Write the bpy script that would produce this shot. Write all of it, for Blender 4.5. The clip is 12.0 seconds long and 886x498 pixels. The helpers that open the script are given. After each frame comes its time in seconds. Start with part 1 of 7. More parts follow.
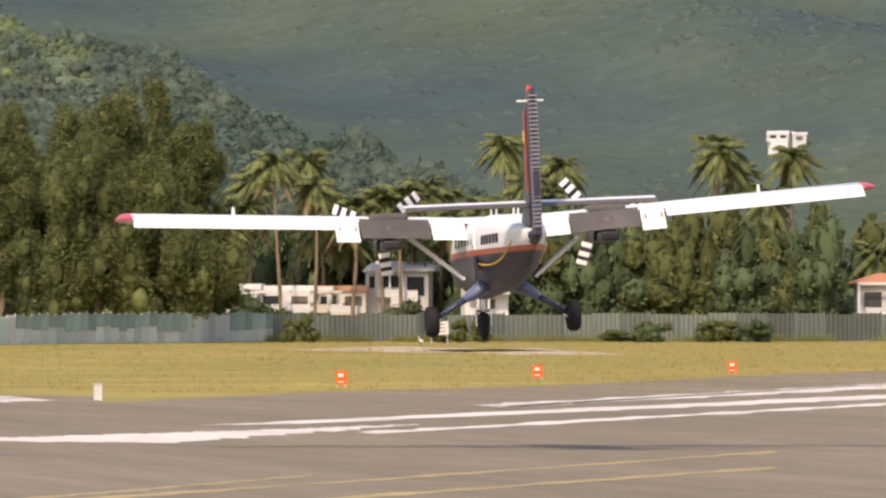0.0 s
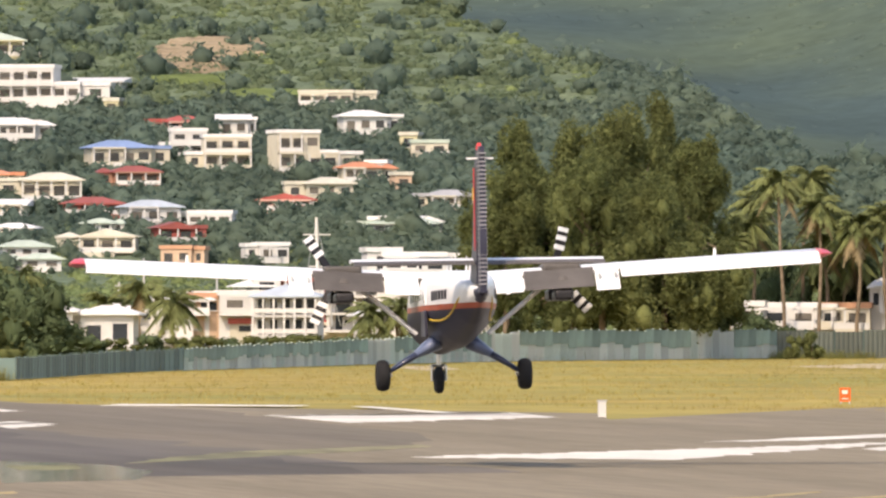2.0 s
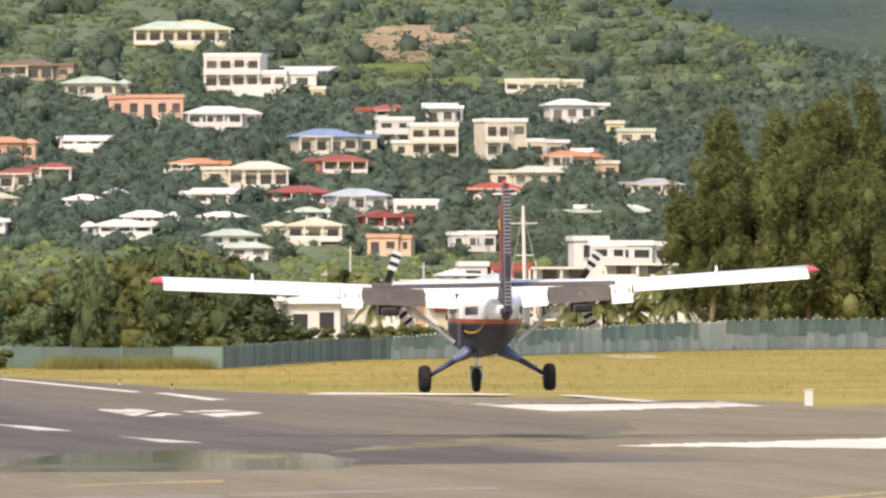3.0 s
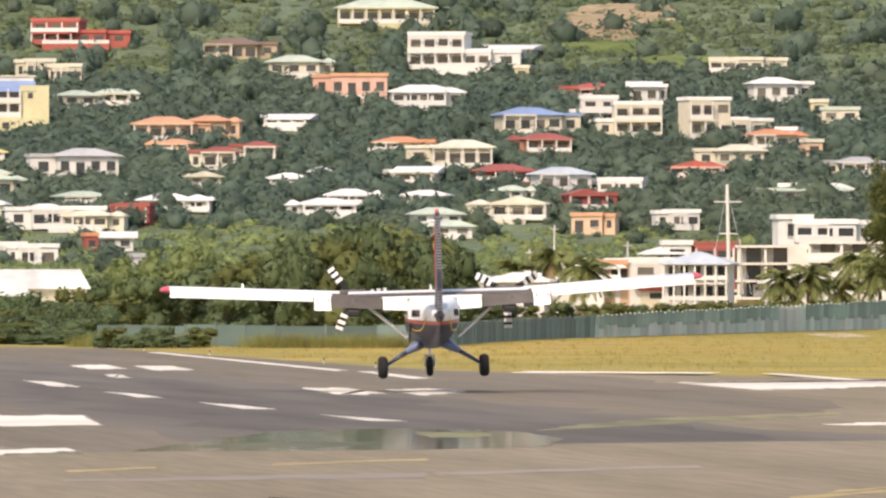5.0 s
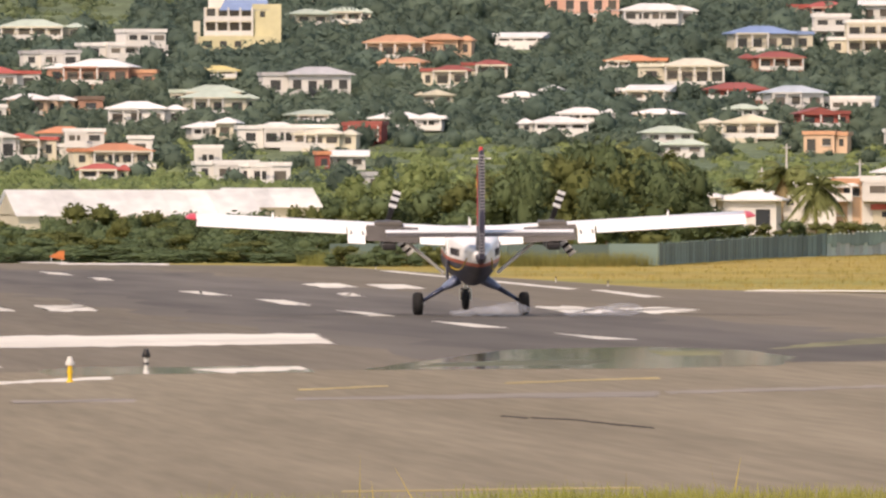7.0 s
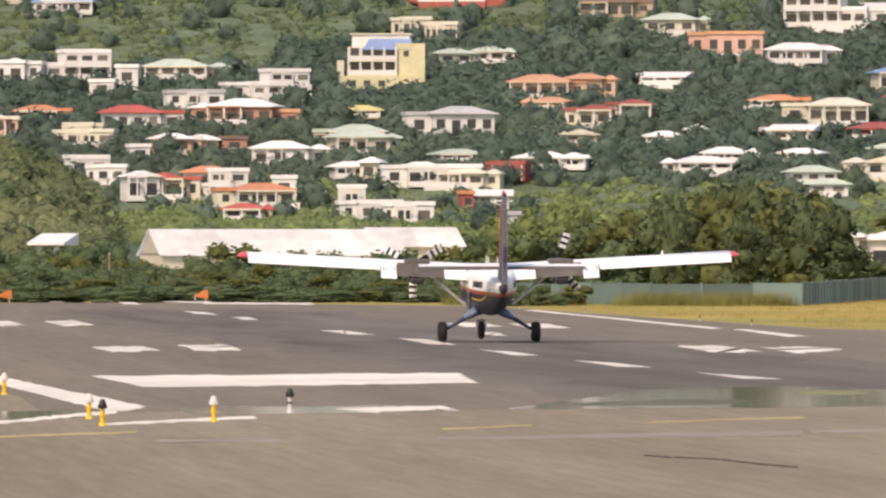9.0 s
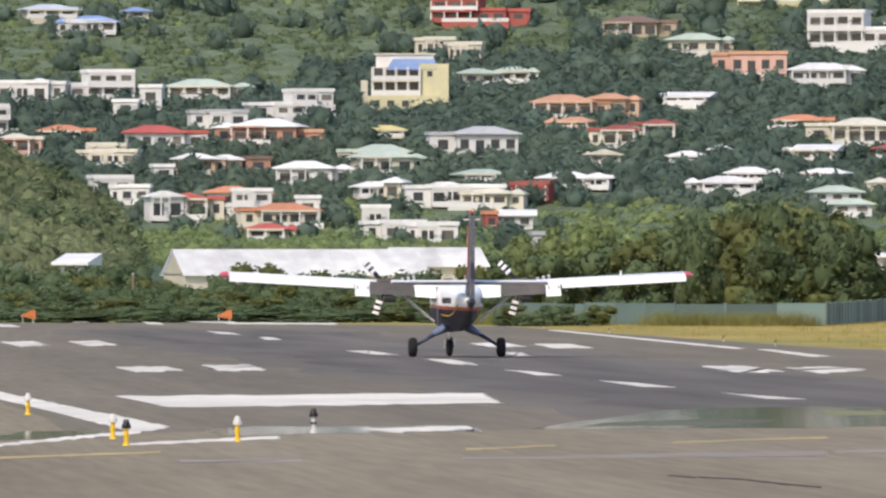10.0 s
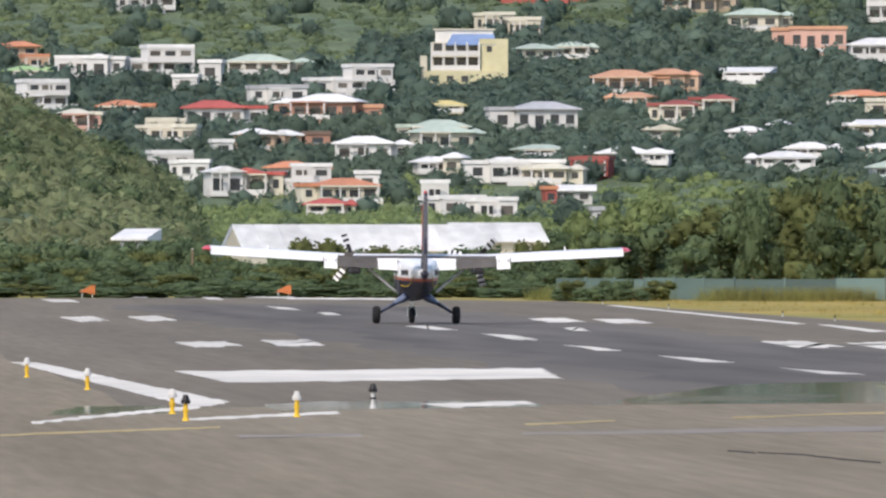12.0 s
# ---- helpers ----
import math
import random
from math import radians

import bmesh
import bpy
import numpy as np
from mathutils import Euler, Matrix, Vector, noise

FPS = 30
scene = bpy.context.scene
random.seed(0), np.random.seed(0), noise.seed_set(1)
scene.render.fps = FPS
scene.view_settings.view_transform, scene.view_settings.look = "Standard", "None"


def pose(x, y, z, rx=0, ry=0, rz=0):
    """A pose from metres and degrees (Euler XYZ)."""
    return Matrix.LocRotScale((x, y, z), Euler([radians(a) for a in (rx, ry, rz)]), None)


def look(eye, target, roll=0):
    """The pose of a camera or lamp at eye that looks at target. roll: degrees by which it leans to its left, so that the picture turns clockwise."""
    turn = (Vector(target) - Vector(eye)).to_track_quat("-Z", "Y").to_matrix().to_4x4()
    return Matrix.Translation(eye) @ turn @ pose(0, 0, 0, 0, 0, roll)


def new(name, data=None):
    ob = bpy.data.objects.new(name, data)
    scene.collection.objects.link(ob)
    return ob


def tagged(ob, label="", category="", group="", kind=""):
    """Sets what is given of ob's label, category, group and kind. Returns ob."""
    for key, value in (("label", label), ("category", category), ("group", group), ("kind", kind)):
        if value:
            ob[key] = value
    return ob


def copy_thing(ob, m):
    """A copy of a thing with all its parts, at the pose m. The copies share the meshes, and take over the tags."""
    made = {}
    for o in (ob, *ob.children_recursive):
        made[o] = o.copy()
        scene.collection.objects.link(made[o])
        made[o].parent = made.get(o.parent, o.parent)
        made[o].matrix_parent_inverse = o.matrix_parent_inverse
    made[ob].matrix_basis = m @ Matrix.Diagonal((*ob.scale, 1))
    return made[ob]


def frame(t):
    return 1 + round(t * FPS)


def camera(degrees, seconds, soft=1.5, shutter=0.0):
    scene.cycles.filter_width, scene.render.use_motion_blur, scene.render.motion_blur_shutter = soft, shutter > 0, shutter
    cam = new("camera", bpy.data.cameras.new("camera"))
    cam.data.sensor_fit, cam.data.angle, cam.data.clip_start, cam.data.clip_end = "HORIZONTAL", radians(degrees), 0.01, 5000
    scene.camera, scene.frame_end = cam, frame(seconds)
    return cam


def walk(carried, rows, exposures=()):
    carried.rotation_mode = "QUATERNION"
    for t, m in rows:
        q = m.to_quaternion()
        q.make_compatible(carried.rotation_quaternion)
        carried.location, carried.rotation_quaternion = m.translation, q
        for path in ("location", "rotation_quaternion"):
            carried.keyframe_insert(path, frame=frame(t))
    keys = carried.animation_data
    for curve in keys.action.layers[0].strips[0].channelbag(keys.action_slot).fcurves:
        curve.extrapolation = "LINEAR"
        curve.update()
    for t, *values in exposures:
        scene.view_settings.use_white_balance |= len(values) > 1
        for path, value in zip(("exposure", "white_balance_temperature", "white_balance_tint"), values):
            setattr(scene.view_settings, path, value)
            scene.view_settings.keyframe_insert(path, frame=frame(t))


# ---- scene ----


# ---------------------------------------------------------------- camera: on a stand beside the runway, panning with the aeroplane
EYE = Vector((0.0, 0.0, 3.7))


def aim(bearing, rise):
    b, r = radians(bearing), radians(rise)
    return look(EYE, EYE + Vector((math.sin(b) * math.cos(r), math.cos(b) * math.cos(r), math.sin(r))) * 100)


cam = camera(3.9913, 12.0, soft=2.4)
walk(cam, [
    (0, aim(9.4624, 0.2600)),
    (0.5, aim(8.9968, 0.1055)),
    (1, aim(8.1351, 0.3373)),
    (1.5, aim(7.6978, 0.3441)),
    (2, aim(7.1917, 0.3358)),
    (2.5, aim(6.9154, 0.1840)),
    (3, aim(6.2603, 0.2846)),
    (3.2, aim(6.2085, 0.1960)),
    (4.8, aim(5.5073, 0.2934)),
    (5, aim(5.3409, 0.1878)),
    (5.5, aim(5.1815, 0.1115)),
    (6, aim(4.8109, -0.1151)),
    (6.5, aim(4.4149, -0.1984)),
    (8.3, aim(4.1568, -0.0987)),
    (8.5, aim(4.0497, -0.1775)),
    (9, aim(3.6474, -0.0019)),
    (9.5, aim(3.5561, -0.1567)),
    (10, aim(3.5404, 0.0886)),
    (10.5, aim(3.3742, 0.0600)),
    (11, aim(3.3519, -0.0278)),
    (11.5, aim(3.2912, -0.0326)),
    (12, aim(3.2727, -0.0231)),
], exposures=((0.0, 0.74, 7500, 22), (1.5, 0.90, 7450, 18), (5.0, 0.88, 7650, 18), (5.5, 0.69, 7800, 18), (6.0, 0.67, 7950, 20), (8.5, 0.70, 7900, 22), (9.5, 0.65, 7250, 18), (10.2, 0.57, 6500, 14), (12.0, 0.55, 6400, 14)))

# ---------------------------------------------------------------- world and sun
SUN_EL, SUN_AZ = 44.0, -148.0
world = bpy.data.worlds.new("sky")
scene.world = world
world.use_nodes = True
wn = world.node_tree.nodes
sky = wn.new("ShaderNodeTexSky")
sky.sky_type, sky.sun_disc = "NISHITA", False
sky.sun_elevation, sky.sun_rotation = radians(SUN_EL), radians(SUN_AZ)
sky.air_density, sky.dust_density = 1.0, 1.5
world.node_tree.links.new(sky.outputs[0], wn["Background"].inputs[0])
wn["Background"].inputs[1].default_value = 0.15
lamp = bpy.data.lights.new("sun", "SUN")
lamp.energy, lamp.angle, lamp.color = 2.0, radians(3.0), (1.0, 0.92, 0.79)
sun = new("sun", lamp)
_sd = Vector((math.sin(radians(SUN_AZ)) * math.cos(radians(SUN_EL)), math.cos(radians(SUN_AZ)) * math.cos(radians(SUN_EL)), math.sin(radians(SUN_EL))))
sun.matrix_world = look(_sd * 300, (0, 0, 0))


# ---------------------------------------------------------------- materials
def mat(name, col, rough=0.8, metal=0.0, var=0.18, scale=1.0, bump=0.0, spec=0.3, island=0.0, rand=0.0, stretch=(1, 1, 1), tint=None, thin=0.0):
    """Base colour with grain and stains at two sizes (scale: grains per metre)."""
    m = bpy.data.materials.new(name)
    m.use_nodes = True
    nt = m.node_tree
    n, l = nt.nodes, nt.links
    p = n["Principled BSDF"]
    p.inputs["Roughness"].default_value, p.inputs["Metallic"].default_value = rough, metal
    p.inputs["Specular IOR Level"].default_value = spec
    co = n.new("ShaderNodeTexCoord")
    mp = n.new("ShaderNodeMapping")
    mp.inputs["Scale"].default_value = stretch
    l.new(co.outputs["Object"], mp.inputs[0])
    last = None
    for s, amount, detail in ((scale, var, 6), (scale * 0.13, var * 0.9, 4)):
        t = n.new("ShaderNodeTexNoise")
        t.inputs["Scale"].default_value, t.inputs["Detail"].default_value = s, detail
        l.new(mp.outputs[0], t.inputs[0])
        r = n.new("ShaderNodeMapRange")
        r.inputs[1].default_value, r.inputs[2].default_value = 0.3, 0.7
        r.inputs[3].default_value, r.inputs[4].default_value = 1 - amount, 1 + amount
        l.new(t.outputs[0], r.inputs[0])
        if last is None:
            last, grain = r, t
        else:
            q = n.new("ShaderNodeMath")
            q.operation = "MULTIPLY"
            l.new(last.outputs[0], q.inputs[0])
            l.new(r.outputs[0], q.inputs[1])
            last = q
    for amount, kind, sock in ((island, "ShaderNodeNewGeometry", "Random Per Island"), (rand, "ShaderNodeObjectInfo", "Random")):
        if amount:
            g = n.new(kind)
            r = n.new("ShaderNodeMapRange")
            r.inputs[3].default_value, r.inputs[4].default_value = 1 - amount, 1 + amount
            l.new(g.outputs[sock], r.inputs[0])
            q = n.new("ShaderNodeMath")
            q.operation = "MULTIPLY"
            l.new(last.outputs[0], q.inputs[0])
            l.new(r.outputs[0], q.inputs[1])
            last = q
    v = n.new("ShaderNodeVectorMath")
    v.operation = "SCALE"
    v.inputs[0].default_value = col
    if tint:
        mx = n.new("ShaderNodeMix")
        mx.data_type = "RGBA"
        big = n.new("ShaderNodeTexNoise")
        big.inputs["Scale"].default_value, big.inputs["Detail"].default_value = scale * 0.05, 3
        l.new(mp.outputs[0], big.inputs[0])
        rr = n.new("ShaderNodeMapRange")
        rr.inputs[1].default_value, rr.inputs[2].default_value = 0.36, 0.66
        l.new(big.outputs[0], rr.inputs[0])
        l.new(rr.outputs[0], mx.inputs[0])
        mx.inputs[6].default_value, mx.inputs[7].default_value = (*col, 1), (*tint, 1)
        l.new(mx.outputs[2], v.inputs[0])
    l.new(last.outputs[0], v.inputs["Scale"])
    l.new(v.outputs[0], p.inputs["Base Color"])
    if thin:   # leaves let light through
        tr = n.new("ShaderNodeBsdfTranslucent")
        mix = n.new("ShaderNodeMixShader")
        mix.inputs[0].default_value = thin
        l.new(v.outputs[0], tr.inputs[0])
        l.new(p.outputs[0], mix.inputs[1])
        l.new(tr.outputs[0], mix.inputs[2])
        l.new(mix.outputs[0], n["Material Output"].inputs[0])
    if bump:
        b = n.new("ShaderNodeBump")
        b.inputs["Strength"].default_value, b.inputs["Distance"].default_value = bump, 0.05
        l.new(grain.outputs[0], b.inputs["Height"])
        l.new(b.outputs[0], p.inputs["Normal"])
    return m


M = dict(
    grass=mat("dry_grass", (0.34, 0.25, 0.07), 0.9, scale=0.35, var=0.22, tint=(0.24, 0.22, 0.06), spec=0.1),
    blade=mat("grass_blade", thin=0.38, col=(0.36, 0.33, 0.09), rough=0.8, scale=0.5, island=0.35, spec=0.15, tint=(0.24, 0.30, 0.06)),
    dryblade=mat("dry_grass_blade", thin=0.38, col=(0.42, 0.31, 0.10), rough=0.8, scale=0.3, island=0.3, spec=0.15, tint=(0.33, 0.28, 0.08)),
    verge=mat("verge_grass_blade", thin=0.38, col=(0.26, 0.24, 0.08), rough=0.8, scale=0.3, island=0.35, spec=0.12, tint=(0.17, 0.20, 0.06)),
    apron=mat("apron_asphalt", (0.206, 0.173, 0.121), 0.92, scale=3.0, var=0.12, bump=0.2, spec=0.08, stretch=(1, 0.04, 1), tint=(0.236, 0.200, 0.142)),
    runway=mat("runway_asphalt", (0.180, 0.153, 0.115), 0.92, scale=2.2, var=0.12, bump=0.2, spec=0.08, stretch=(1, 0.03, 1), tint=(0.155, 0.134, 0.104)),
    rubber_edge=mat("thin_tyre_rubber_film", (0.138, 0.121, 0.101), 0.88, scale=0.4, var=0.12, spec=0.12, stretch=(1, 0.05, 1)),
    rubber_mark=mat("tyre_rubber_film", (0.118, 0.104, 0.089), 0.85, scale=0.4, var=0.25, spec=0.12, stretch=(1, 0.05, 1)),
    white_paint=mat("road_paint_white", (0.64, 0.60, 0.52), 0.8, scale=0.7, var=0.16, spec=0.2),
    yellow_paint=mat("road_paint_yellow", (0.37, 0.285, 0.13), 0.8, scale=0.5, var=0.22, spec=0.2),
    pale_paint=mat("worn_paint", (0.245, 0.212, 0.178), 0.85, scale=0.5, var=0.2, spec=0.2),
    # glossy sheet added to imitate heat mirage on dry asphalt
    mirage=mat("mirage_mirror", (0.075, 0.082, 0.050), 0.05, scale=0.5, var=0.4, stretch=(1, 0.05, 1), spec=0.25, tint=(0.11, 0.105, 0.060)),
    sealant=mat("dark_sealant", (0.055, 0.047, 0.040), 0.95, scale=1, spec=0.05),
    sand=mat("pale_sand", (0.43, 0.35, 0.23), 0.9, scale=0.6, var=0.25),
    # mirage reflections of hedge and grass, put into two flat colours
    mirage_dark=mat("mirage_dark_green", (0.080, 0.088, 0.045), 0.8, scale=0.6, var=0.35, stretch=(1, 0.1, 1), tint=(0.120, 0.116, 0.064)),
    mirage_yellow=mat("mirage_yellow_green", (0.196, 0.172, 0.090), 0.85, scale=0.9, var=0.35, stretch=(1, 0.15, 1), tint=(0.160, 0.160, 0.074)),
    soil=mat("hill_soil", (0.112, 0.148, 0.096), 0.95, scale=0.8, var=0.25, spec=0.03, tint=(0.132, 0.166, 0.098)),
    meadow=mat("hill_meadow", (0.125, 0.160, 0.056), 0.95, scale=0.2, var=0.25, spec=0.05),
    earth=mat("bare_earth", (0.30, 0.235, 0.15), 0.95, scale=0.3, var=0.25, spec=0.05),
    # distance haze and cloud shade put into the mountain's colours, gully shading into tint
    hazed_mountain_soil=mat("hazed_mountain_soil", (0.058, 0.086, 0.084), 0.95, scale=0.14, var=0.10, spec=0.01, tint=(0.086, 0.114, 0.078)),
    hazed_forest=mat("hazed_far_leaves", (0.058, 0.086, 0.084), 0.95, scale=0.14, var=0.10, island=0.05, spec=0.01, tint=(0.086, 0.114, 0.078)),
    # haze blue and cloud shade put into this leaf colour
    forest=mat("forest_leaves", thin=0.42, col=(0.106, 0.150, 0.118), rough=0.95, scale=0.25, var=0.16, island=0.2, spec=0.02, tint=(0.130, 0.172, 0.122)),
    # brighter copy of the leaf colour, with sunlight put in
    sunny=mat("sun_painted_leaves", thin=0.42, col=(0.200, 0.255, 0.112), rough=0.95, scale=0.25, var=0.15, island=0.2, spec=0.02, tint=(0.250, 0.300, 0.120)),
    # lighter leaf colour that imitates sun on the upper slopes
    upland=mat("upland_leaves", thin=0.42, col=(0.140, 0.186, 0.110), rough=0.95, scale=0.2, var=0.15, island=0.18, spec=0.02, tint=(0.176, 0.218, 0.114)),
    scrub=mat("dry_scrub_leaves", thin=0.45, col=(0.185, 0.235, 0.122), rough=0.95, scale=0.15, var=0.2, island=0.22, spec=0.03, tint=(0.225, 0.240, 0.124)),
    dark_leaf=mat("dark_leaves", thin=0.25, col=(0.092, 0.124, 0.060), rough=0.85, scale=0.2, var=0.25, island=0.4, spec=0.08),
    leaf=mat("leaves", thin=0.4, col=(0.132, 0.180, 0.092), rough=0.85, scale=0.2, var=0.2, island=0.28, spec=0.06),
    olive=mat("casuarina_needles", thin=0.4, col=(0.116, 0.142, 0.056), rough=0.9, scale=0.35, var=0.2, island=0.4, spec=0.05, tint=(0.176, 0.180, 0.066)),
    palm=mat("palm_fronds", thin=0.35, col=(0.160, 0.196, 0.074), rough=0.65, scale=0.3, var=0.25, island=0.35, spec=0.15, tint=(0.212, 0.208, 0.080)),
    deadfrond=mat("dry_palm_fronds", (0.19, 0.145, 0.075), 0.8, scale=0.3, var=0.2, island=0.3),
    bark=mat("bark", (0.20, 0.15, 0.10), 0.95, scale=2, var=0.25, bump=0.4),
    fence=mat("pale_fence_sheet", (0.46, 0.48, 0.43), 0.7, scale=0.4, var=0.2, rand=0.25),
    murkfence=mat("dark_fence_sheet", (0.095, 0.138, 0.122), 0.7, scale=0.4, var=0.2, rand=0.35),
    greenfence=mat("green_fence_sheet", (0.42, 0.49, 0.43), 0.7, scale=0.4, var=0.15, rand=0.2),
    barfence=mat("dull_grey_fence_bars", (0.125, 0.140, 0.115), 0.7, scale=0.5, var=0.25, rand=0.35),
    greenscreen=mat("green_shade_netting", (0.185, 0.245, 0.205), 0.9, scale=0.6, var=0.25, rand=0.25),
    galv=mat("galvanised_steel", (0.45, 0.46, 0.44), 0.5, 0.6, scale=3),
    concrete=mat("bare_concrete", (0.52, 0.50, 0.46), 0.9, scale=0.5, var=0.15),
    glass=mat("dark_window_glass", (0.035, 0.04, 0.045), 0.12, scale=0.2, spec=0.5),
    # shutter colour with the shade of the openings put in
    gloom=mat("shade_painted_shutter", (0.10, 0.09, 0.075), 0.8, scale=0.5, rand=0.4),
)
WALL = dict(
    white=(0.58, 0.565, 0.53), cream=(0.54, 0.497, 0.39), yellow=(0.528, 0.484, 0.299), pink=(0.528, 0.326, 0.255), peach=(0.528, 0.370, 0.255),
    grey=(0.440, 0.431, 0.405), tan=(0.396, 0.317, 0.229), red=(0.317, 0.088, 0.070), brick=(0.370, 0.202, 0.141),
)
ROOF = dict(
    white=(0.65, 0.64, 0.61), cream=(0.540, 0.513, 0.414), green=(0.396, 0.459, 0.378), red=(0.378, 0.090, 0.072), orange=(0.504, 0.216, 0.117), darkred=(0.270, 0.077, 0.063),
    brown=(0.171, 0.117, 0.090), blue=(0.198, 0.279, 0.450), bluegrey=(0.430, 0.480, 0.520), grey=(0.378, 0.378, 0.378), yellow=(0.522, 0.432, 0.180), terracotta=(0.495, 0.270, 0.162),
    sheet=(0.90, 0.90, 0.88), brightgreen=(0.324, 0.468, 0.216),
)
WALLM = {k: mat(k + "_render", c, 0.85, scale=0.5, var=0.08, rand=0.08) for k, c in WALL.items()}
ROOFM = {k: mat(k + "_roofing", c, 0.6, scale=0.6, var=0.1, rand=0.08) for k, c in ROOF.items()}
PLANE = dict(
    white=mat("aircraft_white_paint", (0.77, 0.76, 0.74), 0.35, scale=0.8, var=0.05, spec=0.5),
    navy=mat("aircraft_navy_paint", (0.026, 0.026, 0.046), 0.42, scale=0.8, var=0.15, spec=0.35),
    blue=mat("gear_fairing_blue", (0.038, 0.050, 0.095), 0.3, scale=1, var=0.1, spec=0.5),
    fairing=mat("gear_fairing_pale_blue", (0.13, 0.165, 0.27), 0.35, scale=1, var=0.12, spec=0.5),
    orange=mat("aircraft_orange_stripe", (0.48, 0.085, 0.03), 0.35, scale=1, var=0.08, spec=0.5),
    yellow=mat("aircraft_yellow_line", (0.62, 0.42, 0.05), 0.4, scale=1, var=0.05),
    red=mat("aircraft_red_paint", (0.62, 0.03, 0.035), 0.35, scale=1, var=0.08, spec=0.5),
    # exhaust soot behind the engines; also shade put into the elevator's colour
    soot_shade=mat("soot_and_shade_grey", (0.092, 0.082, 0.073), 0.55, scale=1.2, var=0.25),
    dark=mat("dark_metal", (0.03, 0.028, 0.028), 0.45, 0.4, scale=3),
    tyre=mat("tyre_rubber", (0.013, 0.013, 0.014), 0.85, scale=6, var=0.2),
    steel=mat("bare_metal", (0.55, 0.55, 0.54), 0.35, 0.8, scale=3),
    ribs=mat("rudder_rib_grey", (0.25, 0.245, 0.255), 0.5, scale=3),
    cabin=mat("cabin_window", (0.16, 0.17, 0.18), 0.1, scale=1, spec=0.5),
)
ORANGE = mat("marker_orange", (0.80, 0.11, 0.015), 0.55, scale=3, var=0.1)
DULL_ORANGE = mat("sign_faded_orange", (0.44, 0.14, 0.045), 0.7, scale=3, var=0.2)
YELLOW = mat("post_yellow", (0.72, 0.45, 0.03), 0.5, scale=3, var=0.1)


# ---------------------------------------------------------------- mesh helpers
def part(name, bm, material, parent=None, label=""):
    me = bpy.data.meshes.new(name)
    bm.to_mesh(me)
    bm.free()
    for m in material if isinstance(material, (list, tuple)) else [material]:
        me.materials.append(m)
    ob = new(name, me)
    ob.parent = parent
    if label:
        tagged(ob, label)
    return ob


def empty(name, m=None):
    ob = new(name)
    ob.empty_display_size = 0.1
    if m is not None:
        ob.matrix_basis = m
    return ob


def box(bm, x0, x1, y0, y1, z0, z1, m=None):
    made = bmesh.ops.create_cube(bm, size=1, matrix=Matrix.Translation(((x0 + x1) / 2, (y0 + y1) / 2, (z0 + z1) / 2)) @ Matrix.Diagonal((x1 - x0, y1 - y0, z1 - z0, 1)))
    if m is not None:
        bmesh.ops.transform(bm, matrix=m, verts=made["verts"])
    return made["verts"]


def boxed(*a, bevel=0.0):
    bm = bmesh.new()
    box(bm, *a)
    if bevel:
        bmesh.ops.bevel(bm, geom=bm.edges[:], offset=bevel, segments=2, affect="EDGES", profile=0.5)
    return bm


def rod(bm, a, b, r0, r1=None, n=8):
    """A tapered rod from a to b."""
    a, b = Vector(a), Vector(b)
    r1 = r0 if r1 is None else r1
    m = Matrix.Translation((a + b) / 2) @ (b - a).to_track_quat("Z", "Y").to_matrix().to_4x4()
    bmesh.ops.create_cone(bm, cap_ends=True, segments=n, radius1=r0, radius2=r1, depth=(b - a).length, matrix=m)


def loft(bm, rings, close=True, face_slot=None):
    """Skin over rings of equal length."""
    loops = [[bm.verts.new(p) for p in ring] for ring in rings]
    n = len(loops[0])
    for a, b in zip(loops, loops[1:]):
        for i in range(n if close else n - 1):
            bm.faces.new((a[i], a[(i + 1) % n], b[(i + 1) % n], b[i]))
    if close:
        bm.faces.new(list(reversed(loops[0])))
        bm.faces.new(loops[-1])
    bmesh.ops.recalc_face_normals(bm, faces=bm.faces[:])
    return loops


def smooth(ob):
    ob.data.polygons.foreach_set("use_smooth", np.ones(len(ob.data.polygons), dtype=bool))
    return ob


def mesh_np(name, verts, faces, material, parent=None):
    """One mesh from arrays of corners (n, 3) and of equal-sided faces (m, k)."""
    me = bpy.data.meshes.new(name)
    k = faces.shape[1]
    me.vertices.add(len(verts))
    me.vertices.foreach_set("co", verts.astype(np.float32).ravel())
    me.loops.add(faces.size)
    me.loops.foreach_set("vertex_index", faces.astype(np.int32).ravel())
    me.polygons.add(len(faces))
    me.polygons.foreach_set("loop_start", np.arange(0, faces.size, k, dtype=np.int32))
    me.update(calc_edges=True)
    me.materials.append(material)
    ob = new(name, me)
    ob.parent = parent
    return ob


def ball(seed, level=1):
    """A lumpy unit ball: corners and triangles."""
    bm = bmesh.new()
    bmesh.ops.create_icosphere(bm, subdivisions=level, radius=1)
    v = np.array([x.co * (1 + 0.45 * noise.noise(x.co * 1.7 + Vector((seed * 7.3, 0, 0)))) for x in bm.verts])
    f = np.array([[x.index for x in face.verts] for face in bm.faces])
    bm.free()
    return v, f


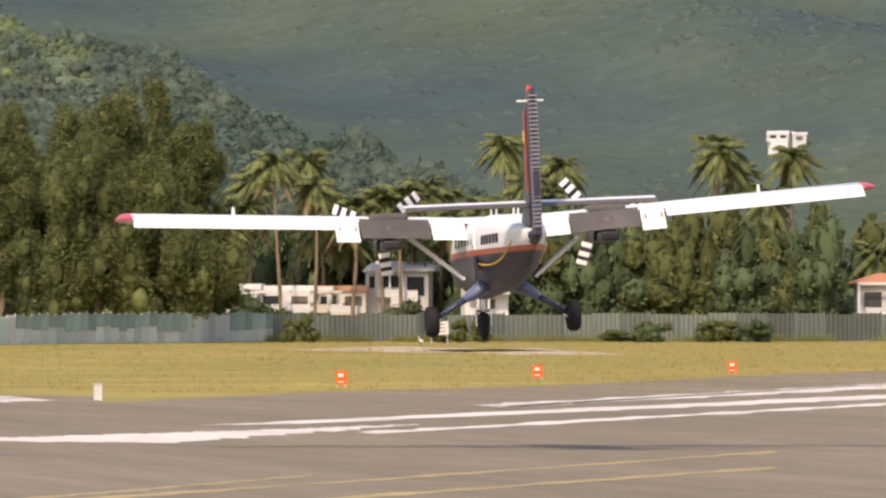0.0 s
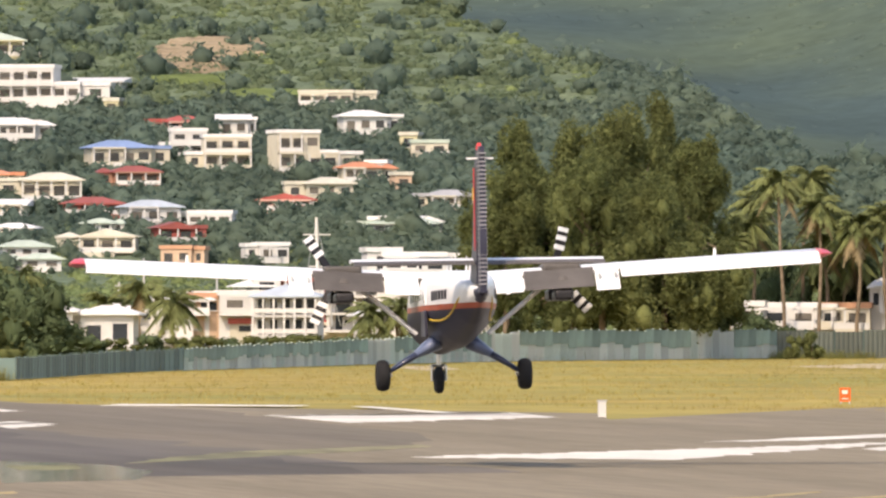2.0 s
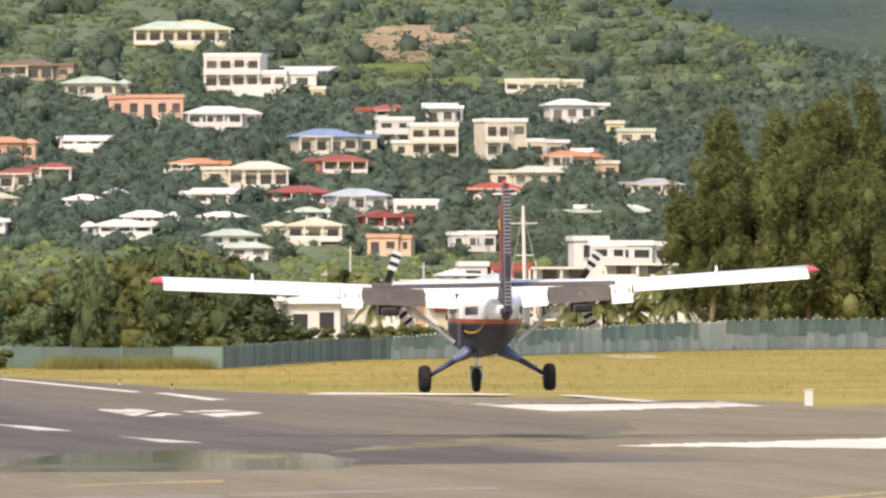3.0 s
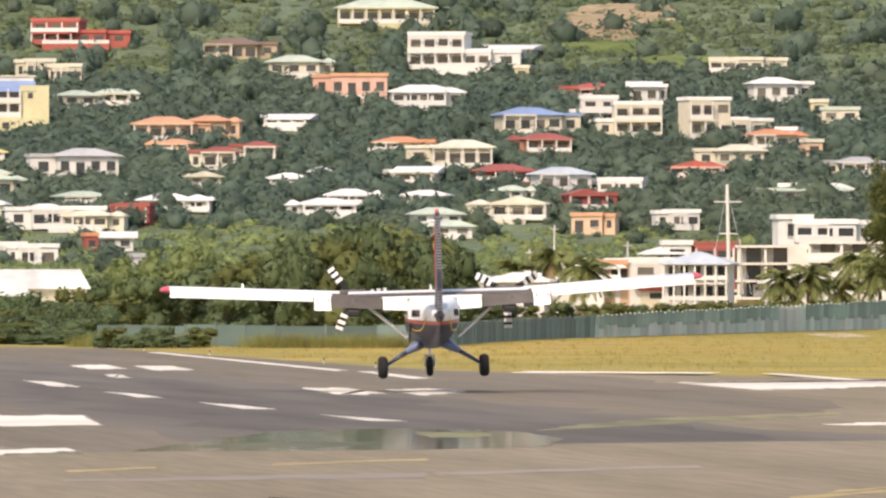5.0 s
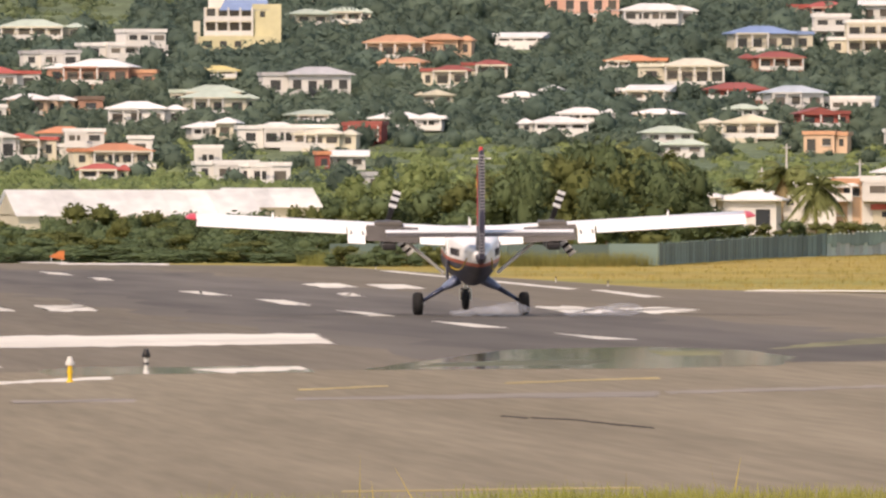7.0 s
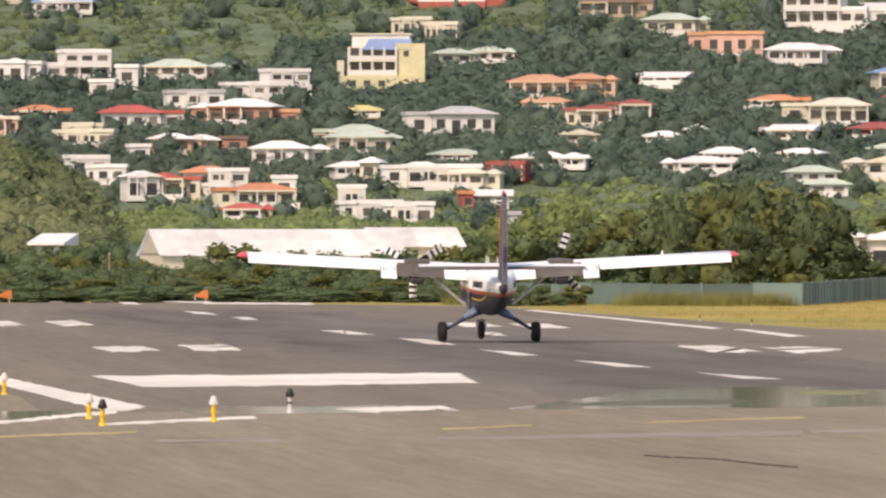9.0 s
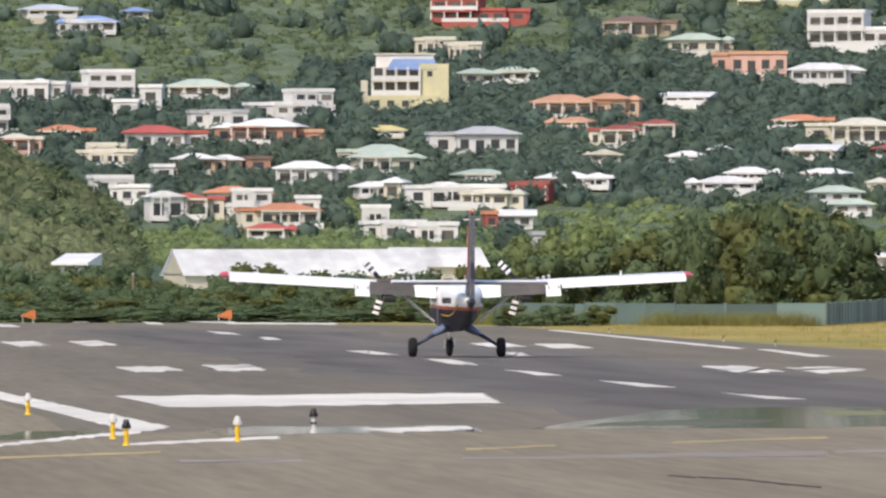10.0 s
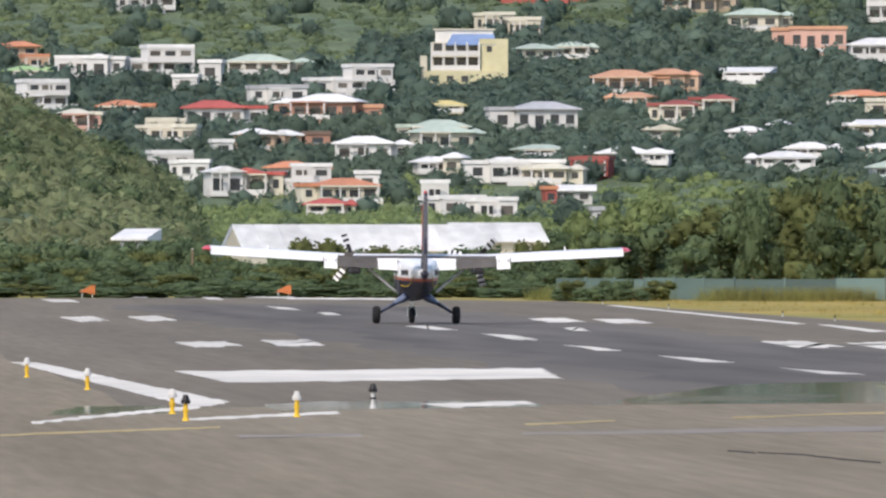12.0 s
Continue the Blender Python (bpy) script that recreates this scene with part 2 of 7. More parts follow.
def leafy_ball(seed, leaves, size):
    """A lumpy crown whose surface is broken up by leaf sprays."""
    v, f = ball(seed, 1)
    v = v * np.array([1 + 0.22 * noise.noise(Vector(q) * 4.5 + Vector((0, seed * 3.1, 0))) for q in v])[:, None]
    rng = np.random.default_rng(seed)
    d = rng.normal(size=(leaves, 3))
    d[:, 2] = np.abs(d[:, 2]) - 0.35
    d /= np.linalg.norm(d, axis=1, keepdims=True)
    c = d * (0.92 + 0.30 * np.array([noise.noise(Vector(q) * 2.4 + Vector((seed, 0, 0))) for q in d]))[:, None]
    a = rng.normal(size=(leaves, 3)) * size
    e = rng.normal(size=(leaves, 3)) * size
    tri = np.stack([c - a, c + e, c + a * 0.8 + d * size], 1).reshape(-1, 3)
    return np.concatenate([v * 0.82, tri]), np.concatenate([f, len(v) + np.arange(leaves * 3).reshape(-1, 3)])


BALLS = [ball(i, 2) for i in range(5)]
CROWNS = [leafy_ball(i, 48, 0.16) for i in range(9)]
SMALL_CROWNS = [ball(i + 20, 1) for i in range(9)]


def canopy(name, spots, material, rng, balls, flat=0.8):
    """A wood: a lumpy crown on each of the spots (x, y, z, radius), in one mesh."""
    vs, fs, at = [], [], 0
    for i, (x, y, z, r) in enumerate(spots):
        v, f = balls[i % len(balls)]
        a = rng.uniform(0, 6.28)
        c, s = math.cos(a), math.sin(a)
        w = np.stack([v[:, 0] * c - v[:, 1] * s, v[:, 0] * s + v[:, 1] * c, v[:, 2] * flat], 1) * r
        vs.append(w + (x, y, z))
        fs.append(f + at)
        at += len(v)
    return smooth(mesh_np(name, np.concatenate(vs), np.concatenate(fs), material))


def leaf_cloud(lobes, count, size, rng, droop=0.0, long=1.0):
    """Small leaf blades over the shells of lobes (x, y, z, rx, ry, rz): corners and quads."""
    lob = np.array(lobes)
    wts = lob[:, 3] * lob[:, 5]
    pick = rng.choice(len(lob), count, p=wts / wts.sum())
    d = rng.normal(size=(count, 3))
    d /= np.linalg.norm(d, axis=1, keepdims=True)
    rad = rng.uniform(0.55, 1.08, (count, 1)) ** 0.7
    c = lob[pick, :3] + d * rad * lob[pick, 3:]
    a = rng.normal(size=(count, 3)) * (1, 1, 0.6) + (0, 0, -droop)
    a /= np.linalg.norm(a, axis=1, keepdims=True)
    b = np.cross(a, rng.normal(size=(count, 3)))
    b /= np.linalg.norm(b, axis=1, keepdims=True) + 1e-6
    s = rng.uniform(0.6, 1.3, (count, 1)) * size
    v = np.stack([c - a * s * long, c + b * s * 0.5, c + a * s * long, c - b * s * 0.5], 1).reshape(-1, 3)
    return v, np.arange(count * 4).reshape(-1, 4)


# ---------------------------------------------------------------- the lie of the land (heights in metres, by bearing and distance)
CHART = 22500.0
B0 = -2599.8


def bearing_of(x, y):
    return math.atan2(x, y) * CHART + B0


def slope_rise(d):
    """Height of the town's hillside at the distance d."""
    if d < 1500:
        return 0.0
    if d < 2150:
        return 9.43 * (d - 1500) / 650
    return 3.7 + (60 + (d - 2150) * 1.12) * d / CHART


def crest(u):
    """Distance at which the town's hill reaches its crest."""
    v = 640 - 0.406 * (u - 51) if u > 51 else 640 + 0.30 * (51 - u)
    v = min(max(v, 40), 1150) + 14 * math.sin(u * 0.013) + 8 * math.sin(u * 0.041)
    return 2150 + (v - 60) / 1.12


def hill_height(x, y):
    d = math.hypot(x, y)
    c = crest(bearing_of(x, y))
    return slope_rise(d) if d < c else slope_rise(c) - (d - c) * 0.12


def mount_height(x, y):
    d = math.hypot(x, y)
    u = bearing_of(x, y)
    top = 3300 + 1500 * min(1.0, max(0.0, (690 + (2030 - u) * 0.42) / 1200))
    e = min(d, top)
    z = (e - 3200) * 1200 / 1500 * e / CHART + (26 * noise.noise(Vector((x * 0.005, y * 0.0012, 3.0))) + 7 * noise.noise(Vector((x * 0.016, y * 0.004, 8.0))) + 34 * noise.noise(Vector(((x + 0.30 * (y - 3900)) * 0.007, 0.0, 5.0)))) * min(1.0, max(0.0, (d - 3200) / 300))
    return z - max(0.0, d - top) * 0.15


def knoll_height(x, y):
    """The wooded knoll beside the far end of the runway."""
    d = math.hypot(x, y)
    u = bearing_of(x, y)
    v = np.interp(u, [-2599, -2099, -2039, -1969, -1849, -1769, -1699, -1649, -1399], [480, 255, 220, 180, 130, 50, -5, -20, -40])
    top = 3.7 + float(v) * 1500 / CHART
    k = min(1.0, max(0.0, (d - 1150) / 350))
    return max(-1.0, top * (k * k * (3 - 2 * k)) - max(0.0, d - 1550) * 0.10)


def polar_sheet(name, fn, u0, u1, d0, d1, nu, nd, material, label):
    us, ds = np.linspace(u0, u1, nu), np.linspace(d0, d1, nd)
    v = []
    for d in ds:
        for u in us:
            b = (u - B0) / CHART
            x, y = d * math.sin(b), d * math.cos(b)
            v.append((x, y, fn(x, y)))
    i = np.arange(nu * nd).reshape(nd, nu)
    f = np.stack([i[:-1, :-1], i[:-1, 1:], i[1:, 1:], i[1:, :-1]], -1).reshape(-1, 4)
    ob = smooth(mesh_np(name, np.array(v), f, material))
    return tagged(ob, label, name.split("_")[0], kind="structure")


bm = bmesh.new()
bmesh.ops.create_grid(bm, x_segments=8, y_segments=8, size=4900)
ground = tagged(part("ground", bm, M["grass"]), "flat dry yellow grass of the airfield", "ground", kind="structure")
ground.location = (0, 0, -0.08)
polar_sheet("hill_town", hill_height, -3300, 2600, 1500, 3250, 160, 70, M["soil"], "green hillside with scattered houses and shrubs")
polar_sheet("hill_mountain", mount_height, -4200, 4200, 3190, 4890, 120, 60, M["hazed_mountain_soil"], "high forested mountain slope, haze and cloud shade in its colour")
polar_sheet("hill_knoll", knoll_height, -3300, -1500, 1150, 1900, 70, 40, M["soil"], "low knoll grown over with scrub")


def slab(name, pts, z, material, label="", category="marking", thick=0.02, kind="structure"):
    """A flat layer with the given outline, its top at z."""
    bm = bmesh.new()
    top = bm.faces.new([bm.verts.new((x, y, z)) for x, y in pts])
    if top.normal.z < 0:
        bmesh.ops.reverse_faces(bm, faces=[top])
    ex = bmesh.ops.extrude_face_region(bm, geom=[top])
    bmesh.ops.translate(bm, verts=[v for v in ex["geom"] if isinstance(v, bmesh.types.BMVert)], vec=(0, 0, -thick))
    bmesh.ops.recalc_face_normals(bm, faces=bm.faces[:])
    ob = part(name, bm, material)
    return tagged(ob, label, category, kind=kind)


def ragged(a, b, n, amp, seed):
    """Points along a line with an uneven edge."""
    r = random.Random(seed)
    return [(a[0] + (b[0] - a[0]) * i / n + r.uniform(-amp, amp), a[1] + (b[1] - a[1]) * i / n + r.uniform(-amp, amp)) for i in range(n)]


LAYERS = [0.005]


def stripe(material, quad, label):
    """Painted marking: a thin worn film with a slightly uneven edge."""
    LAYERS[0] += 0.00004
    z = LAYERS[0]
    r = random.Random(int(abs(quad[0][0] * 131 + quad[0][1] * 17)))
    pts = []
    thick = max(0.05, min(abs(quad[0][1] - quad[3][1]), abs(quad[1][1] - quad[2][1])))
    for i in range(4):
        a, b = quad[i], quad[(i + 1) % 4]
        n = max(1, min(40, int(math.dist(a, b) / 0.6)))
        fray = min(3.2, 0.22 * thick, math.hypot(*a) ** 2 / 83000 * 1.2) if n > 3 else 0.05   # edge frayed by wear and, with distance, to imitate heat shimmer
        pts.append(a)
        for k in range(1, n):
            pts.append((a[0] + (b[0] - a[0]) * k / n + r.uniform(-0.05, 0.05), a[1] + (b[1] - a[1]) * k / n + r.uniform(-fray, fray)))
    return slab("runway_marking", pts, z, M[material], label, "marking", z - 0.001)


OPEN = []
apron = [(-160, 120)] + [(-160, 880)] + [(-20, 872), (40, 866), (54.6, 815), (55.0, 590), (60, 560)] + [(72.0, 520.0), (67.7, 485.4), (85.8, 546.3), (104.1, 590.6), (131.9, 681.0)] + [(420, 1500), (420, 240), (45, 200), (28.6, 206), (25, 206), (20, 165), (19, 157), (10, 152), (-20, 148), (-160, 148)]
slab("pavement_apron", apron, 0.0, M["apron"], "wide worn brown-grey asphalt apron", "pavement", 0.09)
slab("road_runway", ragged((9.5, 289), (9.5, 868), 20, 0.3, 1) + [(9.5, 868), (40, 864), (54.0, 815), (54.4, 590), (58, 540)] + ragged((57, 520), (52, 415), 9, 0.5, 2) + ragged((52, 415), (46.8, 376), 5, 0.5, 3) + ragged((46.8, 376), (36, 340), 6, 0.5, 5) + ragged((36, 340), (27, 295), 6, 0.5, 6) + ragged((27, 295), (9.5, 287), 10, 0.5, 7), 0.002, M["runway"], "dark grey asphalt runway with worn markings", "runway", 0.01)
slab("road_rubber", ragged((23, 300), (23, 780), 40, 1.2, 0) + ragged((41, 780), (41, 300), 40, 1.2, 4), 0.003, M["rubber_edge"], "dark tyre rubber deposits along the runway centre", "tyre marks", 0.003)
slab("road_rubber", ragged((26, 300), (26, 780), 40, 1.2, 1) + ragged((38.5, 780), (38.5, 300), 40, 1.2, 5), 0.0036, M["rubber_mark"], "dark tyre rubber deposits along the runway centre", "tyre marks", 0.003)


def mirage_patch(pts, label, what="mirage", z=0.0048):
    """A flat patch that imitates a heat mirage, with a wandering edge."""
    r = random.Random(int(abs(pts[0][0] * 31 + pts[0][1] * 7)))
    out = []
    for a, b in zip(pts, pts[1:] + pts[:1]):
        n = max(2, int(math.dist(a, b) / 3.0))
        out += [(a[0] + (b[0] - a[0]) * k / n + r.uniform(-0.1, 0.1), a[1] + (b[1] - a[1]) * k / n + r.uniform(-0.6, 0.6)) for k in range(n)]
    return slab("water_film" if what == "mirage" else "ground_turf", out, z, M[what], label, "wet patch" if what == "mirage" else "turf", 0.004)


# stand-ins for the heat mirage: glossy sheets and flat green reflections
mirage_patch([(20.0, 292.0), (27.0, 294.0), (30.5, 300.0), (32.6, 316.0), (33.0, 331.0), (31.0, 341.0), (26.8, 334.0), (23.5, 314.0)], "dark glossy patch imitating a heat mirage at the runway edge")
mirage_patch([(21.5, 297.0), (25.5, 299.0), (27.5, 309.0), (25.5, 311.0), (22.7, 304.0)], "dark green strip painted as mirage reflection at the runway edge", "mirage_dark", 0.0052)
mirage_patch([(29.4, 318.0), (31.4, 322.0), (32.0, 331.0), (30.2, 330.0)], "small yellow-green patch painted as mirage reflection at the runway edge", "mirage_yellow", 0.0052)
mirage_patch([(33.6, 334.0), (36.0, 341.0), (41.7, 358.7), (47.5, 379.4), (48.0, 386.0), (43.0, 372.0), (40.2, 366.0), (36.6, 350.0)], "yellow-green strip painted as mirage reflection at the runway edge", "mirage_yellow")
mirage_patch([(7.1, 273.9), (9.9, 278.3), (10.3, 291.1), (8.1, 288.9)], "small glossy patch imitating a heat mirage by the edge lights")
mirage_patch([(12.4, 281.2), (14.6, 284.8), (18.8, 288.4), (19.0, 298.9), (15.9, 296.8), (14.1, 298.0), (12.6, 291.8)], "small glossy patch imitating a heat mirage by the edge lights")
stripe("white_paint", [(13.3, 369.5), (24.5, 377.4), (23.2, 348.8), (13.6, 339.3)], "worn white painted runway marking")
stripe("white_paint", [(9.2, 398.0), (10.0, 396.0), (12.0, 297.9), (10.8, 286.7)], "worn white painted runway marking")
stripe("white_paint", [(12.0, 296.9), (10.4, 282.8), (6.5, 261.5), (6.6, 264.9)], "worn white painted runway marking")
stripe("white_paint", [(9.9, 269.1), (13.7, 280.7), (13.5, 276.1), (9.8, 265.6)], "worn white painted runway marking")
stripe("white_paint", [(17.2, 477.8), (19.3, 483.3), (19.1, 461.8), (17.1, 454.3)], "worn white painted runway marking")
stripe("white_paint", [(20.8, 486.1), (22.9, 491.7), (22.2, 464.2), (20.3, 459.2)], "worn white painted runway marking")
stripe("white_paint", [(17.3, 639.7), (19.2, 649.7), (18.9, 611.4), (17.2, 602.6)], "worn white painted runway marking")
stripe("white_paint", [(20.8, 644.6), (22.7, 654.7), (22.3, 615.9), (20.6, 606.9)], "worn white painted runway marking")
stripe("white_paint", [(21.6, 848.6), (23.5, 848.6), (23.1, 807.4), (21.4, 807.4)], "worn white painted runway marking")
stripe("white_paint", [(29.4, 903.8), (30.4, 903.8), (29.7, 875.2), (28.8, 875.3)], "worn white painted runway marking")
stripe("white_paint", [(33.3, 913.6), (34.2, 913.6), (33.4, 884.4), (32.5, 884.4)], "worn white painted runway marking")
stripe("white_paint", [(33.7, 884.4), (34.5, 875.1), (33.5, 839.7), (32.8, 848.3)], "worn white painted runway marking")
stripe("white_paint", [(38.0, 913.4), (40.6, 893.6), (39.3, 865.7), (36.6, 875.0)], "worn white painted runway marking")
stripe("white_paint", [(39.1, 874.9), (46.2, 865.4), (44.8, 839.1), (38.1, 848.1)], "worn white painted runway marking")
stripe("white_paint", [(32.6, 755.6), (33.2, 735.5), (32.6, 710.3), (31.9, 722.7)], "worn white painted runway marking")
stripe("white_paint", [(31.0, 572.9), (32.1, 572.9), (31.7, 542.8), (30.9, 546.5)], "worn white painted runway marking")
stripe("white_paint", [(31.6, 522.3), (32.3, 515.7), (31.6, 488.4), (30.7, 491.3)], "worn white painted runway marking")
stripe("white_paint", [(31.0, 463.7), (31.5, 456.0), (31.3, 439.1), (30.4, 439.1)], "worn white painted runway marking")
stripe("white_paint", [(31.1, 419.0), (31.7, 410.6), (31.7, 394.9), (30.8, 396.9)], "worn white painted runway marking")
stripe("white_paint", [(31.7, 378.6), (32.2, 370.0), (32.5, 358.7), (31.5, 360.3)], "worn white painted runway marking")
stripe("white_paint", [(32.4, 686.8), (33.2, 686.8), (32.4, 659.5), (31.6, 659.5)], "worn white painted runway marking")
stripe("white_paint", [(40.2, 629.0), (42.3, 633.7), (41.1, 601.5), (39.1, 597.2)], "worn white painted runway marking")
stripe("white_paint", [(43.1, 624.0), (44.9, 623.9), (43.6, 592.6), (41.6, 588.6)], "worn white painted runway marking")
stripe("white_paint", [(37.5, 560.9), (38.1, 560.8), (37.0, 539.0), (36.3, 539.0)], "worn white painted runway marking")
stripe("white_paint", [(39.5, 479.3), (41.3, 481.9), (40.4, 455.3), (38.4, 450.5)], "worn white painted runway marking")
stripe("white_paint", [(42.2, 473.5), (44.2, 479.3), (44.5, 466.3), (41.0, 446.7)], "worn white painted runway marking")
stripe("white_paint", [(53.4, 761.4), (54.1, 761.3), (50.5, 587.9), (49.6, 583.8)], "worn white painted runway marking")
stripe("white_paint", [(50.3, 579.6), (50.9, 579.5), (49.4, 535.1), (48.4, 531.1)], "worn white painted runway marking")
stripe("white_paint", [(16.2, 293.5), (19.0, 298.7), (18.9, 293.4), (16.6, 286.4)], "worn white painted runway marking")
stripe("white_paint", [(56.5, 571.0), (58.4, 581.9), (66.1, 572.2), (64.6, 564.4)], "worn white painted runway marking")
stripe("white_paint", [(67.0, 564.1), (67.9, 564.0), (66.3, 517.5), (65.4, 517.7)], "worn white painted runway marking")
stripe("white_paint", [(43.2, 349.5), (55.4, 373.3), (65.0, 394.4), (49.4, 341.3)], "worn white painted runway marking")
stripe("white_paint", [(56.9, 508.0), (68.7, 522.9), (67.3, 497.4), (55.8, 470.0)], "worn white painted runway marking")
stripe("yellow_paint", [(27.4, 226.5), (62.0, 320.1), (61.3, 316.5), (27.1, 223.9)], "faded yellow taxi line")
stripe("yellow_paint", [(25.3, 209.2), (56.0, 289.2), (55.2, 285.3), (24.9, 206.3)], "faded yellow taxi line")
stripe("white_paint", [(57.8, 392.8), (118.9, 558.9), (111.2, 526.5), (62.0, 398.0)], "worn white painted runway marking")
stripe("white_paint", [(59.3, 370.7), (109.4, 514.1), (106.8, 502.0), (58.8, 364.7)], "worn white painted runway marking")
stripe("white_paint", [(79.9, 471.8), (139.6, 656.1), (129.0, 606.5), (79.2, 462.0)], "worn white painted runway marking")
stripe("yellow_paint", [(5.5, 246.8), (10.2, 257.4), (10.1, 255.0), (5.4, 244.6)], "faded yellow taxi line")
stripe("yellow_paint", [(16.6, 261.1), (18.8, 266.0), (18.7, 264.3), (16.5, 258.6)], "faded yellow taxi line")
stripe("yellow_paint", [(21.7, 271.0), (25.7, 278.9), (25.5, 276.1), (21.5, 268.4)], "faded yellow taxi line")
stripe("yellow_paint", [(29.0, 232.9), (43.4, 277.2), (43.0, 274.7), (28.6, 230.3)], "faded yellow taxi line")
stripe("yellow_paint", [(11.2, 166.6), (15.3, 168.6), (15.2, 167.6), (11.1, 165.6)], "faded yellow taxi line")
stripe("pale_paint", [(15.8, 248.6), (23.7, 257.4), (23.0, 249.7), (15.6, 245.6)], "pale worn joint across the apron")
stripe("pale_paint", [(23.8, 257.0), (30.5, 268.0), (30.2, 264.0), (23.6, 253.4)], "pale worn joint across the apron")
stripe("pale_paint", [(10.1, 245.9), (12.6, 247.3), (12.3, 242.9), (9.9, 241.6)], "pale worn joint across the apron")
stripe("sealant", [(18.1, 227.2), (18.4, 224.7), (18.3, 223.5), (18.0, 226.0)], "dark sealed crack in the asphalt")
stripe("sealant", [(18.5, 225.3), (19.1, 222.8), (19.0, 221.6), (18.4, 224.1)], "dark sealed crack in the asphalt")
stripe("sealant", [(19.1, 222.8), (19.3, 218.7), (19.2, 217.5), (19.0, 221.6)], "dark sealed crack in the asphalt")
stripe("sealant", [(19.3, 218.7), (19.7, 214.7), (19.6, 213.4), (19.2, 217.5)], "dark sealed crack in the asphalt")
slab("ground_sand", [(169.4, 1102.1), (195.3, 1199.6), (188.7, 1070.1), (169.2, 1023.9)], -0.06, M["sand"], "bare pale sandy patch in the grass", "sand patch", 0.015)
slab("ground_sand", [(133.8, 1095.0), (140.9, 1124.4), (132.6, 1039.1), (126.6, 1013.9)], -0.06, M["sand"], "bare pale sandy patch in the grass", "sand patch", 0.015)
slab("ground_sand", [(179.8, 1091.9), (197.4, 1134.3), (179.2, 986.7), (168.7, 976.7)], -0.06, M["sand"], "bare pale sandy patch in the grass", "sand patch", 0.015)


# ---------------------------------------------------------------- houses
UNIT = bmesh.new()
bmesh.ops.create_cube(UNIT, size=1)
BRICK = {}


def piece(name, material, parent, x, y, z, sx, sy, sz, label="", under=None):
    """A box-shaped part on shared mesh data; under: the part that it belongs to, placed in the same space."""
    if material.name not in BRICK:
        me = bpy.data.meshes.new("panel")
        UNIT.to_mesh(me)
        me.materials.append(material)
        BRICK[material.name] = me
    ob = new(name, BRICK[material.name])
    ob.parent, ob.location, ob.scale = under or parent, (x, y, z), (sx, sy, sz)
    if under:
        ob.matrix_parent_inverse = under.matrix_basis.inverted()
    if label:
        tagged(ob, label)
    return ob


PLOTS = []


def roof_mesh(kind, w, dp, h, over=0.75):
    bm = bmesh.new()
    x, y = w / 2 + over, dp / 2 + over
    if kind == "hip":
        e = [(-x, -y, 0), (x, -y, 0), (x, y, 0), (-x, y, 0)]
        k = max(0.3, x - y)
        lo = [bm.verts.new((a, b, -0.18)) for a, b, _ in e]
        mid = [bm.verts.new(p) for p in e]
        r = [bm.verts.new((-k, 0, h)), bm.verts.new((k, 0, h))]
        for i in range(4):
            bm.faces.new((lo[i], lo[(i + 1) % 4], mid[(i + 1) % 4], mid[i]))
        bm.faces.new(lo[::-1])
        bm.faces.new((mid[0], mid[1], r[1], r[0]))
        bm.faces.new((mid[2], mid[3], r[0], r[1]))
        bm.faces.new((mid[1], mid[2], r[1]))
        bm.faces.new((mid[3], mid[0], r[0]))
    elif kind == "gable":
        a = [bm.verts.new(p) for p in ((-x, -y, -0.15), (x, -y, -0.15), (x, y, -0.15), (-x, y, -0.15), (0, -y, h), (0, y, h))]
        bm.faces.new((a[0], a[1], a[4]))
        bm.faces.new((a[2], a[3], a[5]))
        bm.faces.new((a[1], a[2], a[5], a[4]))
        bm.faces.new((a[3], a[0], a[4], a[5]))
        bm.faces.new((a[3], a[2], a[1], a[0]))
    elif kind == "shed":
        a = [bm.verts.new(p) for p in ((-x, -y, 0), (x, -y, 0), (x, y, h), (-x, y, h), (-x, -y, -0.25), (x, -y, -0.25), (x, y, -0.25), (-x, y, -0.25))]
        for q in ((0, 1, 2, 3), (7, 6, 5, 4), (0, 4, 5, 1), (1, 5, 6, 2), (2, 6, 7, 3), (3, 7, 4, 0)):
            bm.faces.new([a[i] for i in q])
    else:
        box(bm, -w / 2 - 0.25, w / 2 + 0.25, -dp / 2 - 0.25, dp / 2 + 0.25, -0.1, 0.18)
        for a in ((-w / 2 - 0.25, w / 2 + 0.25, -dp / 2 - 0.25, -dp / 2), (-w / 2 - 0.25, w / 2 + 0.25, dp / 2, dp / 2 + 0.25), (-w / 2 - 0.25, -w / 2, -dp / 2, dp / 2), (w / 2, w / 2 + 0.25, -dp / 2, dp / 2)):
            box(bm, *a, 0.18, 0.55)
    bmesh.ops.recalc_face_normals(bm, faces=bm.faces[:])
    return bm


